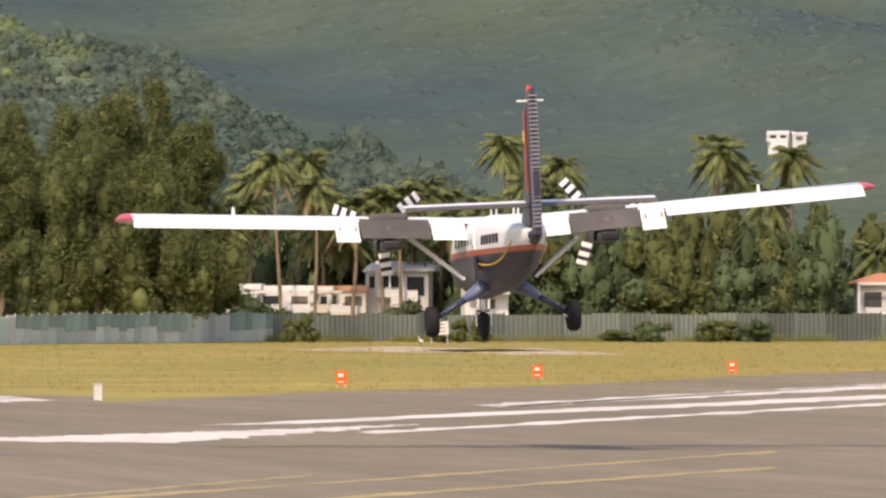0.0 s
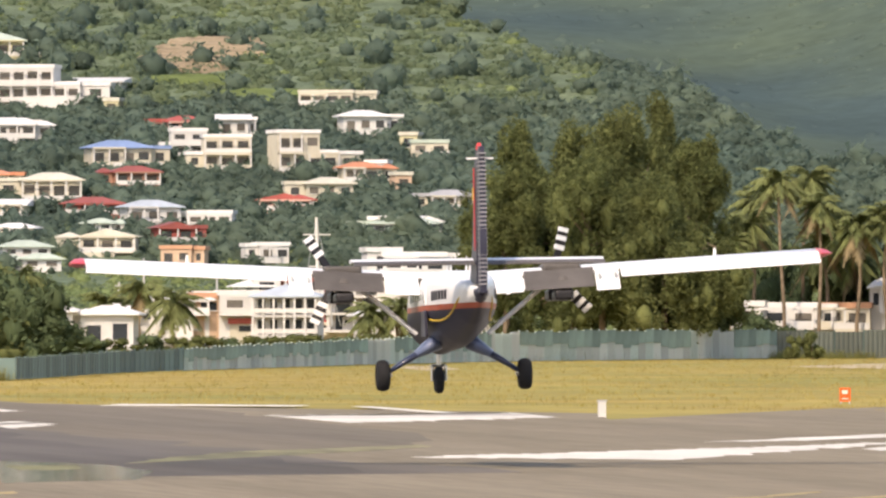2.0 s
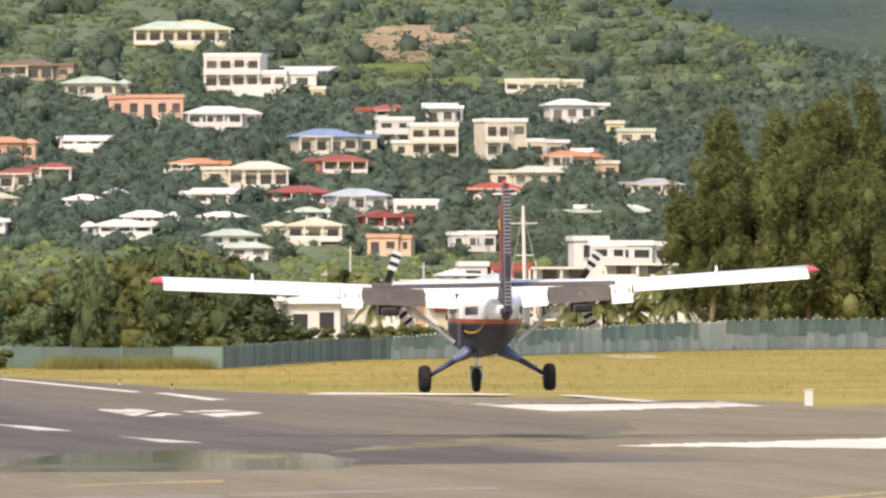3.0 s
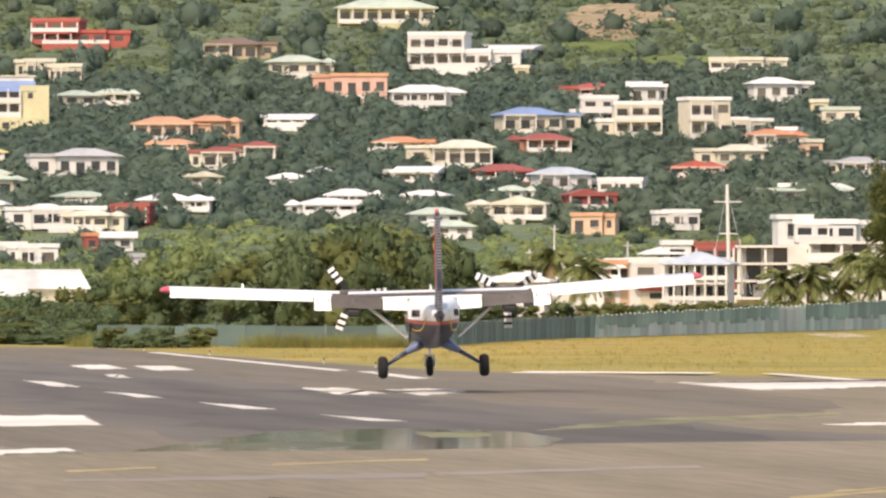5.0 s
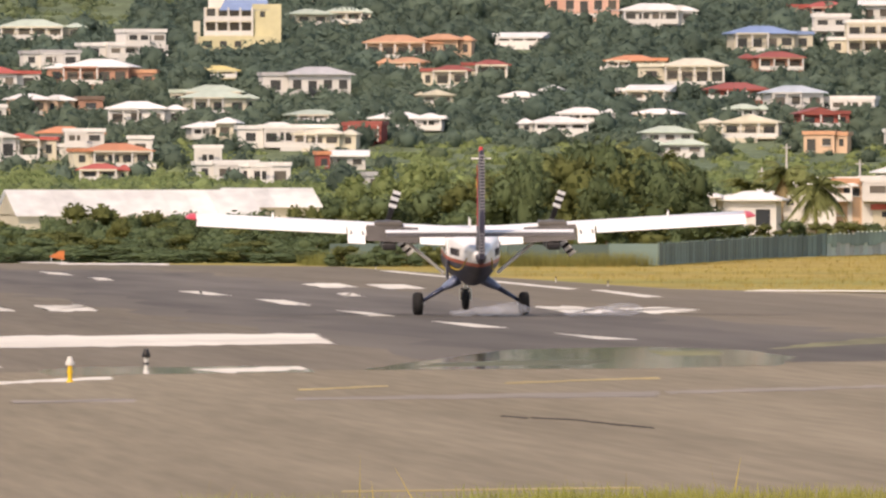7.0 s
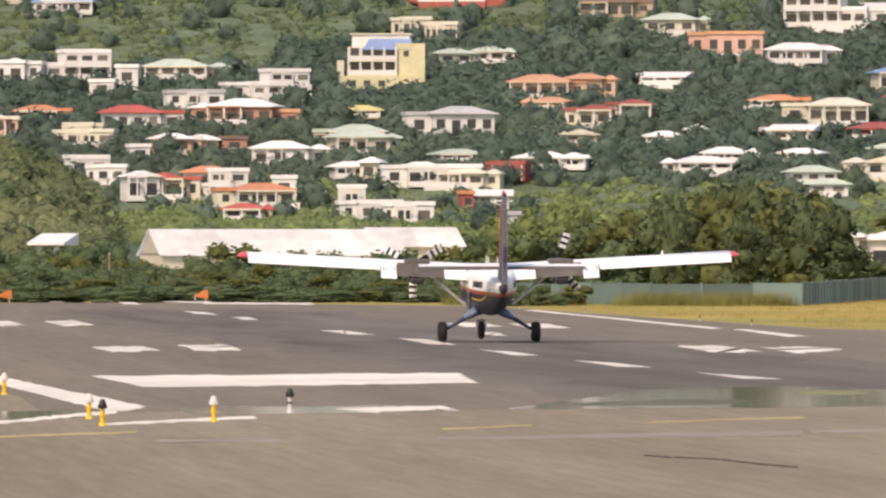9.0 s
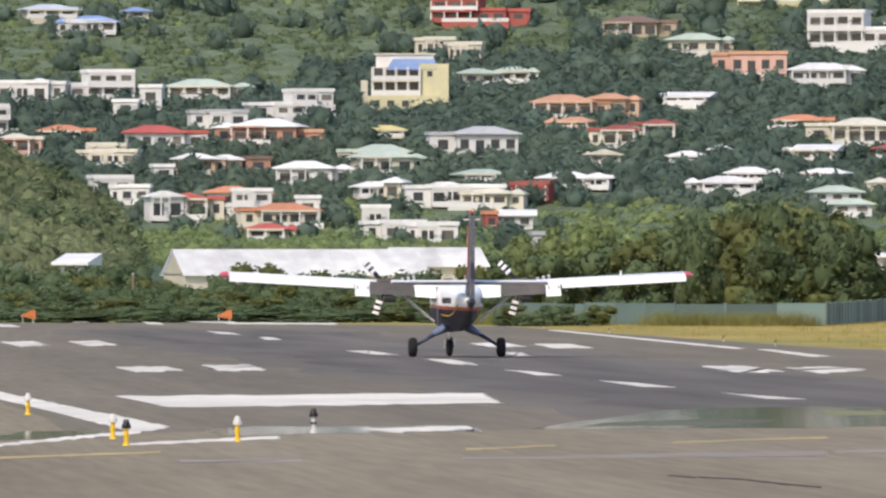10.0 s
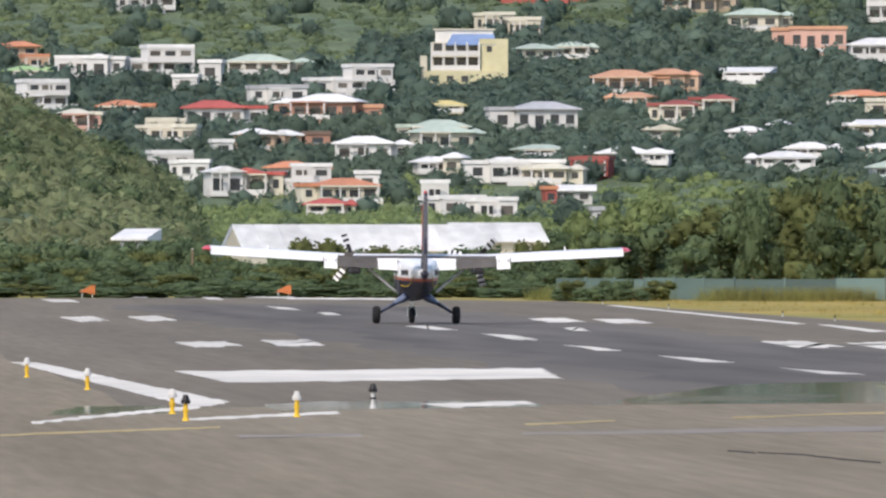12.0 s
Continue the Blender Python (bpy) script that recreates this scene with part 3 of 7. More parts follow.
def house(x, y, z, w, h, wall, roof, kind="hip", turn=0.0, category="house"):
    """A house of the given front width and full height, standing on a footing in the slope."""
    r = random.Random(int(x * 37 + y * 11 + w * 5))
    turn = turn or r.uniform(-16, 16)
    w *= 0.88 if y > 1700 else 1.0
    h *= 1.25 if 2000 < y < 2215 else 1.0
    home = empty("house", pose(x, y, z, 0, 0, -math.degrees(math.atan2(x, y)) + turn))
    PLOTS.append((x, y, w))
    dp = min(9.0, max(4.0, w * 0.65))
    rise = 0.0 if kind == "flat" else min(0.36 * h, 0.14 * dp + 0.35)
    eave = h - rise
    n = max(1, round(eave / 3.0))
    fl = eave / n
    wm, rm = WALLM[wall], ROOFM[roof]
    trim = WALLM["white"]
    bm = bmesh.new()
    wings = []
    if w > 9:   # the upper storeys step back or aside
        cut = r.uniform(0.15, 0.4) * w * r.choice((-1, 1))
        wings = [(-w / 2, w / 2, 0, fl * max(1, n - 1)), (max(-w / 2, -w / 2 + cut), min(w / 2, w / 2 + cut), fl * max(1, n - 1), eave)] if n > 1 else [(-w / 2, w / 2, 0, eave)]
    else:
        wings = [(-w / 2, w / 2, 0, eave)]
    for x0, x1, z0, z1 in wings:
        box(bm, x0, x1, -dp / 2, dp / 2, z0 - (5.0 if z0 == 0 else 0), z1)
    part("wall", bm, wm, home)
    top = wings[-1]
    rf = part("roof", roof_mesh(kind, top[1] - top[0], dp, max(rise, 0.4)), rm, home, f"{roof} roof")
    rf.location = ((top[0] + top[1]) / 2, 0, eave)
    if len(wings) > 1:
        x0, x1 = (wings[0][0], top[0]) if top[0] > wings[0][0] + 0.3 else (top[1], wings[0][1])
        if x1 - x0 > 1.5:
            side = part("roof", roof_mesh("flat" if kind == "flat" else "hip", x1 - x0 - 0.6, dp, 0.9), rm, home)
            side.location = ((x0 + x1) / 2, 0, wings[0][3])
    for s in range(n):
        x0, x1 = (wings[-1] if s == n - 1 else wings[0])[:2]
        z0 = s * fl
        deep = r.random() < 0.78 and x1 - x0 > 4.5
        if deep:   # veranda: slab, parapet and posts in front of the storey
            a, b = (x0, x1) if r.random() < 0.6 else (x0, x0 + (x1 - x0) * 0.55)
            bal = piece("balcony", wm, home, (a + b) / 2, -dp / 2 - 0.8, z0 + 0.02, b - a, 1.6, 0.2)
            piece("parapet", trim if r.random() < 0.6 else wm, home, (a + b) / 2, -dp / 2 - 1.54, z0 + 0.5, b - a, 0.1, 0.75, under=bal)
            k = max(2, int((b - a) / 2.6))
            for i in range(k + 1):
                piece("post", trim, home, a + 0.15 + (b - a - 0.3) * i / k, -dp / 2 - 1.5, z0 + fl / 2, 0.24, 0.2, fl - 0.02, under=bal)
            piece("lintel", wm, home, (a + b) / 2, -dp / 2 - 1.5, z0 + fl - 0.16, b - a, 0.26, 0.3, under=bal)
        k = max(1, int((x1 - x0) / 2.5))
        for i in range(k):
            cx = x0 + (x1 - x0) * (i + 0.5) / k
            tall = r.random() < (0.65 if deep else 0.25)
            hh = fl * (0.68 if tall else 0.4)
            ww = min(1.9, (x1 - x0) / k * (0.78 if deep else 0.55))
            wdw = piece("window", M["glass"] if r.random() < 0.6 else M["gloom"], home, cx, -dp / 2 - 0.005, z0 + (hh / 2 + 0.12 if tall else fl * 0.55), ww, 0.12, hh)
            if not deep:
                piece("sill", trim, home, cx, -dp / 2 - 0.1, z0 + (0.08 if tall else fl * 0.33), ww + 0.25, 0.22, 0.1, under=wdw)
    if w > 5.5 and r.random() < 0.8:   # garden terrace with a retaining wall
        a = r.uniform(0.5, 0.9) * w
        off = r.uniform(-0.25, 0.25) * w
        ter = piece("terrace", wm, home, off, -dp / 2 - 2.6, -1.6, a, 2.0, 3.2)
        piece("terrace_rail", trim, home, off, -dp / 2 - 3.5, 0.35, a, 0.12, 0.7, under=ter)
    if w > 5 and r.random() < 0.8:   # lower side wing
        sd = r.choice((-1, 1))
        aw, ah = r.uniform(0.25, 0.45) * w, fl * 0.95
        cx = sd * (w / 2 + aw / 2)
        piece("annex", wm, home, cx, 0.3, ah / 2 - 1.5, aw, dp * 0.7, ah + 3.0)
        ar = part("annex_roof", roof_mesh("flat" if r.random() < 0.5 or kind == "flat" else "hip", aw, dp * 0.7, 0.8, 0.3), rm, home)
        ar.location = (cx, 0.3, ah)
        piece("window", M["glass"], home, cx, 0.3 - dp * 0.35 - 0.01, ah * 0.55, aw * 0.4, 0.1, ah * 0.45)
    label = {"flat": "flat-roofed", "hip": "hip-roofed", "gable": "gabled", "shed": "lean-to roofed"}[kind]
    storeys = {1: "single-storey", 2: "two-storey", 3: "three-storey"}.get(n, "tall")
    return tagged(home, f"{wall} {storeys} house with {roof} {label} top", category, group="houses on the hillside")


def warehouse(x, y, z, w, h, dp, turn):
    b = empty("warehouse", pose(x, y, z, 0, 0, turn))
    PLOTS.append((x, y, w))
    part("wall", boxed(-w / 2, w / 2, -dp / 2, dp / 2, -1, h * 0.2), WALLM["cream"], b)
    for i in range(max(2, int(w / 2.2))):
        n = max(2, int(w / 2.2))
        bm = bmesh.new()
        x0, x1 = -w / 2 - 0.3 + (w + 0.6) * i / n, -w / 2 - 0.3 + (w + 0.6) * (i + 1) / n - 0.008
        a = [bm.verts.new(p) for p in ((x0, -dp / 2 - 0.6, h * 0.12), (x1, -dp / 2 - 0.6, h * 0.12), (x1, 0, h), (x0, 0, h), (x0, dp / 2 + 0.6, h * 0.12), (x1, dp / 2 + 0.6, h * 0.12))]
        bm.faces.new((a[0], a[1], a[2], a[3]))
        bm.faces.new((a[3], a[2], a[5], a[4]))
        bmesh.ops.solidify(bm, geom=bm.faces[:], thickness=0.12)
        part("roof_panel", bm, ROOFM["sheet"], b)
    for s in (-1, 1):
        bm = bmesh.new()
        loft(bm, [[(s * (w / 2 - q), -dp / 2, h * 0.12), (s * (w / 2 - q), dp / 2, h * 0.12), (s * (w / 2 - q), 0, h - 0.1)] for q in (0, 0.15)])
        part("gable", bm, WALLM["cream"], b)
    return tagged(b, "long low warehouse with sunlit white metal roof", "warehouse")


def hotel(x, y, z, w, h, turn, storeys=3, bare=False):
    """Block with open balconies; bare: an unfinished concrete frame at one end."""
    b = empty("apartment_block", pose(x, y, z, 0, 0, turn))
    PLOTS.append((x, y, w))
    dp, fl = 10.0, h / storeys
    wm = M["concrete"] if bare else WALLM["white"]
    part("wall", boxed(-w / 2, w / 2, -dp / 2 + 1.8, dp / 2, -4, h), wm, b)
    bays = max(2, int(w / 3.4))
    for s in range(storeys + 1):
        piece("floor_slab", wm, b, 0, -0.4, s * fl, w + 0.5, dp + 1.2, 0.28)
    for s in range(storeys):
        for i in range(bays):
            cx = -w / 2 + w * (i + 0.5) / bays
            piece("window", M["glass"], b, cx + 0.2, -dp / 2 + 1.76, s * fl + 1.2, 1.7, 0.1, 2.0)
            if not bare:
                piece("parapet", WALLM["white"], b, cx, -dp / 2 - 0.85, s * fl + 0.6, w / bays - 0.9 * (i % 2), 0.12, 0.85)
            piece("post", wm, b, -w / 2 + w * i / bays + 0.15, -dp / 2 - 0.5, s * fl + fl / 2, 0.3, 0.5, fl - 0.1)
    if bare:   # plain stair tower at the end
        part("stair_tower", boxed(w / 2 - 0.3, w / 2 + 3.2, -dp / 2 - 2.6, dp / 2 - 0.3, -4, h * 1.04, bevel=0.05), M["concrete"], b, "plain concrete stair tower")
        for s in range(storeys):
            piece("window", M["glass"], b, w / 2 + 2.2, -dp / 2 - 2.6, s * fl + 1.5, 0.4, 0.1, 0.5)
    return tagged(b, "unfinished grey concrete block with open floors" if bare else "white three-storey block with open balconies", "building")


# ---------------------------------------------------------------- plants
RNG = np.random.default_rng(5)


def tree_of(name, lobes, leaves, size, leafmat, trunk_h, trunk_r, limbs, label, droop=0.0, long=1.0, core=0.72):
    t = empty(name)
    bm = bmesh.new()
    rod(bm, (0, 0, -0.6), (0.1, 0, trunk_h), trunk_r, trunk_r * 0.6, 8)
    for q in lobes[:limbs]:
        rod(bm, (0.1, 0, trunk_h * 0.75), (q[0] * 0.9, q[1] * 0.9, q[2]), trunk_r * 0.5, trunk_r * 0.12, 6)
    part("trunk", bm, M["bark"], t)
    v, f = leaf_cloud(lobes, leaves, size, RNG, droop, long)
    mesh_np("crown", v, f, leafmat, t)
    vs, fs, at = [], [], 0
    for i, q in enumerate(lobes):
        bv, bf = BALLS[i % 5]
        vs.append(bv * np.array(q[3:]) * core + np.array(q[:3]))
        fs.append(bf + at)
        at += len(bv)
    mesh_np("inner_foliage", np.concatenate(vs), np.concatenate(fs), leafmat, t)
    return tagged(t, label, "bush" if name == "bush" else "tree")


def bush_model(seed, leafmat, label, name="bush"):
    """A bush or low tree one metre wide and one metre high, to be sized where it is planted."""
    r = random.Random(seed)
    lobes = [(r.uniform(-0.3, 0.3), r.uniform(-0.3, 0.3), r.uniform(0.14, 0.80), r.uniform(0.14, 0.27), r.uniform(0.14, 0.27), r.uniform(0.12, 0.24)) for _ in range(11)]
    return tree_of(name, lobes, 1050, 0.046, leafmat, 0.4, 0.035, 5, label)


def casuarina(x, y, h, w, seed):
    """Feathery tall tree with upswept sprays of needles."""
    r = random.Random(seed)
    lobes = []
    lean = r.uniform(-0.08, 0.08) * w
    bosses = [(r.uniform(0, 6.28), r.uniform(0.2, 0.95), r.uniform(0.6, 1.15)) for _ in range(9)]   # heavier limbs
    for i in range(125):
        if i < 80:
            a, k, far = bosses[i % 9]
            a, k = a + r.gauss(0, 0.35), min(1.0, max(0.05, k + r.gauss(0, 0.11)))
        else:
            a, k, far = r.uniform(0, 6.28), r.random() ** 0.8, r.uniform(0.3, 1.0)
        girth = w * 0.53 * math.sin(math.pi * (0.20 + 0.74 * k)) ** 0.75
        out = girth * far * r.uniform(0.35, 1.0)
        fat = r.uniform(0.05, 0.10) * w
        lobes.append((lean * k + out * math.cos(a), out * math.sin(a), h * (0.07 + 0.86 * k) + r.uniform(-0.03, 0.05) * h, fat, fat, fat * r.uniform(1.1, 2.0)))
    t = tree_of("casuarina_tree", lobes, 30000, 0.15, M["olive"], h * 0.7, 0.4, 26, "tall feathery olive-green casuarina behind the fence", droop=-0.7, long=2.2, core=0.45)
    t.matrix_basis = pose(x, y, 0)
    return t


def palm_model(seed, h):
    t = empty("palm_tree")
    r = random.Random(seed)
    bm = bmesh.new()
    bend = r.uniform(-1.0, 1.0)
    pts = [Vector((bend * (k / 8) ** 2, 0.2 * math.sin(k), h * k / 8)) for k in range(9)]
    for a, b in zip(pts, pts[1:]):
        rod(bm, a - Vector((0, 0, 0.05)), b, 0.24 - 0.012 * pts.index(a), 0.22 - 0.012 * pts.index(a), 8)
    part("trunk", bm, M["bark"], t)
    top = pts[-1]
    for i in range(36):
        a, lift = i * 2.4 + r.uniform(-0.2, 0.2), r.uniform(-0.9, 1.15)
        dead = lift < -0.75
        L = r.uniform(3.1, 4.2)
        vs, fs = [], []
        prev = None
        for k in range(19):
            q = k / 18
            rr = L * (q * math.cos(lift * (1 - 0.3 * q)) * 0.98)
            zz = L * (math.sin(lift) * q - 0.55 * q * q)
            c = Vector((top.x + rr * math.cos(a), top.y + rr * math.sin(a), top.z + zz))
            if prev is not None:
                d = (c - prev).normalized()
                s = Vector((-math.sin(a), math.cos(a), 0))
                ll = 1.0 * math.sin(math.pi * min(0.97, q + 0.06)) + 0.12
                for sg in (-1, 1):
                    tip = c + s * sg * ll * 0.75 + d * ll * 0.55 + Vector((0, 0, -ll * r.uniform(0.35, 0.75)))
                    n0 = len(vs)
                    vs += [prev - d * 0.06, c + d * 0.06, tip, prev + (tip - prev) * 0.55 - d * 0.05]
                    fs.append((n0, n0 + 1, n0 + 2, n0 + 3))
            prev = c
        mesh_np("frond", np.array([tuple(v) for v in vs]), np.array(fs), M["deadfrond"] if dead else M["palm"], t)
    return tagged(t, "coconut palm with drooping yellow-green fronds", "palm tree")


MODELS = {
    "bush": bush_model(1, M["leaf"], "rounded green bush with dense foliage"),
    "shrub": bush_model(2, M["dark_leaf"], "dense dark green shrub by the airfield"),
    "dark": bush_model(3, M["dark_leaf"], "low dark broadleaf tree with full crown", "broadleaf_tree"),
    "olive": bush_model(4, M["olive"], "scrubby olive-green tree with loose crown", "broadleaf_tree"),
    "pine": bush_model(8, M["olive"], "tall loose olive-green tree before the palms", "broadleaf_tree"),
    "sunny": bush_model(6, M["sunny"], "green bush on the plain, sunlight put into its colour"),
}
PALMS = {h: palm_model(11 + h, float(h)) for h in (4, 6, 8, 10, 12, 14, 16, 18, 20, 22)}
USED = set()


def place(model, m):
    """The model itself the first time, copies after that."""
    if model.name not in USED:
        USED.add(model.name)
        model.matrix_basis = m
        return model
    return copy_thing_sized(model, m)


def copy_thing_sized(model, m):
    ob = copy_thing(model, Matrix.Identity(4))
    ob.matrix_basis = m
    return ob


def plant(kind, x, y, w, h, z=0.0):
    r = random.Random(int(x * 91 + y * 13))
    m = pose(x, y, z - 0.14 * h, 0, 0, r.uniform(0, 360)) @ Matrix.Diagonal((w * 1.25, w * 1.25, h * 1.19, 1))
    return place(MODELS[kind], m)


def palm(x, y, h, spread=1.0):
    r = random.Random(int(x * 71 + y * 7))
    key = min(PALMS, key=lambda k: abs(k - h))
    s = h / key
    return place(PALMS[key], pose(x, y, -0.1, 0, 0, r.uniform(0, 360)) @ Matrix.Diagonal((s * spread, s * spread, s, 1)))


# ---------------------------------------------------------------- smaller things of the airfield and the town
def gallery(x, y, z):
    """White wooden house with two open galleries and a blue-grey roof."""
    h = empty("gallery_house", pose(x, y, z, 0, 0, -14))
    PLOTS.append((x, y, 9))
    part("wall", boxed(-3.6, 3.6, -1.5, 3.5, -3, 4.6), WALLM["white"], h)
    for s in (0, 1):
        gal = piece("gallery_floor", WALLM["white"], h, 0, -2.4, 0.1 + s * 2.3, 7.4, 2.0, 0.2)
        piece("gallery_rail", WALLM["white"], h, 0, -3.3, 0.75 + s * 2.3, 7.4, 0.08, 0.5, under=gal)
        for i in range(7):
            piece("post", WALLM["white"], h, -3.55 + 7.1 * i / 6, -3.3, 1.25 + s * 2.3, 0.2, 0.2, 2.3, under=gal)
        for i in range(5):
            piece("window", M["glass"], h, -2.8 + 1.4 * i, -1.52, 1.25 + s * 2.3, 0.8, 0.1, 1.6)
    r = part("roof", roof_mesh("hip", 7.6, 7.0, 1.3, 0.3), ROOFM["bluegrey"], h, "blue-grey hip roof")
    r.location = (0, 0.2, 4.7)
    return tagged(h, "white two-storey wooden house with open galleries", "house")


def big_villa(x, y, z, k):
    """Stepped yellow villa: base, balconied middle, plain side tower, white penthouse and a blue awning roof."""
    h = empty("villa", pose(x, y, z, 0, 0, -4) @ Matrix.Diagonal((k, k, k, 1)))
    PLOTS.append((x, y, 16 * k))
    yw, cw, wt = WALLM["yellow"], WALLM["cream"], WALLM["white"]
    part("base_wall", boxed(-7.3, 5.5, -4.4, 3, -6, 2.3), yw, h, "pale yellow base storey")
    part("wall", boxed(-6.3, 2.2, -2.2, 4, 2.3, 7.4), cw, h, "cream middle storeys")
    part("tower", boxed(2.2, 7.3, -3.2, 4, -4, 8.0), yw, h, "plain yellow side tower")
    part("penthouse", boxed(-5.6, 4.6, 0.6, 4.5, 7.4, 9.6), wt, h, "white penthouse")
    bm = bmesh.new()
    v = [bm.verts.new(p) for p in ((-3.6, -3.2, 7.0), (5.2, -3.2, 7.0), (4.8, 0.6, 8.9), (-2.6, 0.6, 8.9), (-3.6, -3.2, 6.85), (5.2, -3.2, 6.85), (4.8, 0.6, 8.7), (-2.6, 0.6, 8.7))]
    for q in ((0, 1, 2, 3), (7, 6, 5, 4), (0, 4, 5, 1), (1, 5, 6, 2), (2, 6, 7, 3), (3, 7, 4, 0)):
        bm.faces.new([v[i] for i in q])
    part("awning_roof", bm, ROOFM["blue"], h, "blue sloping awning roof")
    part("flat_roof", boxed(-6.0, 5.0, 0.3, 4.8, 9.6, 9.85), cw, h)
    for s, zz in enumerate((2.3, 4.85)):
        bal = piece("balcony", cw, h, -2.0, -3.0, zz + 0.05, 8.6, 1.8, 0.22)
        piece("balcony_rail", wt, h, -2.0, -3.85, zz + 0.6, 8.6, 0.1, 0.8, under=bal)
        for i in range(5):
            piece("post", wt, h, -6.2 + 8.4 * i / 4, -3.8, zz + 1.27, 0.28, 0.28, 2.5, under=bal)
        for i in range(4):
            piece("window", M["glass"], h, -5.1 + 2.1 * i, -2.22, zz + 1.4, 1.5, 0.1, 1.9)
    for i in range(3):
        piece("window", M["glass"], h, -5.5 + 2.6 * i, -4.42, 0.9, 1.2, 0.1, 1.1)
    piece("window", M["glass"], h, 4.0, -3.22, 6.2, 0.9, 0.1, 1.0)
    piece("side_stair", cw, h, -7.6, -3.0, 1.5, 1.2, 2.0, 7.0)
    return tagged(h, "large stepped yellow villa with a blue awning roof", "house")


def mast(x, y, z, h):
    """Ship-like mast with stays and yards above the town."""
    m = empty("mast", pose(x, y, z))
    bm = bmesh.new()
    rod(bm, (0, 0, -2), (-0.3, 0, h), 0.26, 0.18, 10)
    part("pole", bm, WALLM["white"], m)
    for q, w in ((0.84, 1.6), (0.55, 1.0)):
        bm = bmesh.new()
        rod(bm, (-w - 0.3 * q, 0, h * q), (w - 0.3 * q, 0, h * q), 0.08)
        part("yard", bm, WALLM["white"], m)
    for s in (-1, 1):
        bm = bmesh.new()
        rod(bm, (-0.3, 0, h * 0.95), (s * 2.6, 0.5, 0), 0.04, 0.04, 5)
        part("stay", bm, M["galv"], m)
    bm = bmesh.new()
    rod(bm, (1.5, 0, 0), (1.2, 0, h * 0.5), 0.12, 0.08)
    part("topmast", bm, WALLM["grey"], m)
    return tagged(m, "tall white mast with yards and stays", "mast")


def pole(x, y, z, h):
    p = empty("utility_pole", pose(x, y, z))
    bm = bmesh.new()
    rod(bm, (0, 0, -1.5), (0, 0, h), 0.15, 0.11, 8)
    part("shaft", bm, WALLM["grey"], p)
    part("cross_arm", boxed(-0.5, 0.5, -0.06, 0.06, h - 0.5, h - 0.38), WALLM["grey"], p)
    return tagged(p, "weathered grey utility pole", "pole")


def stake(x, y, h):
    p = empty("wooden_post", pose(x, y, 0))
    bm = bmesh.new()
    rod(bm, (0, 0, -0.5), (0.05, 0, h), 0.11, 0.08, 8)
    part("shaft", bm, M["bark"], p)
    bm = bmesh.new()
    rod(bm, (0.05, 0, h), (0.05, 0, h + 0.12), 0.1, 0.06, 8)
    part("cap", bm, WALLM["grey"], p)
    return tagged(p, "thin weathered wooden post in the scrub", "post")


def terrace(x, w, d0, d1, what):
    """A cut shelf on the hill: uneven bank of bare earth or mown meadow."""
    nx, ny = 26, 8
    r = random.Random(int(x * 3 + d0))
    v = []
    for j in range(ny):
        for i in range(nx):
            fx, fy = i / (nx - 1) * 2 - 1, j / (ny - 1)
            k = 1 - 0.5 * abs(fx) ** 2
            px = x + fx * w * (1 + 0.02 * r.uniform(-1, 1))
            py = d0 + (d1 - d0) * (0.5 + (fy - 0.5) * k) + r.uniform(-0.8, 0.8)
            edge = 0 < i < nx - 1 and 0 < j < ny - 1
            v.append((px, py, hill_height(px, py) + (0.9 + r.uniform(-0.12, 0.2) if edge else -0.6)))
    n = np.arange(nx * ny).reshape(ny, nx)
    f = np.stack([n[:-1, :-1], n[:-1, 1:], n[1:, 1:], n[1:, :-1]], -1).reshape(-1, 4)
    ob = mesh_np("ground_terrace" if what == "earth" else "ground_meadow", np.array(v), f, M[what])
    return tagged(ob, "bare brown earth terrace cut into the hill" if what == "earth" else "bright green meadow on the hillside", "terrace" if what == "earth" else "meadow", kind="structure")


PALES = {}


def palisade(material, parent, x, y, w, h):
    """A panel of folded sheet with upright ribs."""
    if material.name not in PALES:
        bm = bmesh.new()
        lines = []
        for z in (0.0, 0.97):
            lines.append([(-0.5 + i / 24, (0.05, 0.05, -0.05, -0.05)[i % 4], z + (0.008 if i % 4 < 2 and z else 0)) for i in range(25)])
        loft(bm, lines, close=False)
        bmesh.ops.solidify(bm, geom=bm.faces[:], thickness=0.02)
        me = bpy.data.meshes.new("panel")
        bm.to_mesh(me)
        bm.free()
        me.materials.append(material)
        PALES[material.name] = me
    ob = new("panel", PALES[material.name])
    ob.parent, ob.location, ob.scale = parent, (x, y, 0), (w, 1, h)
    return ob


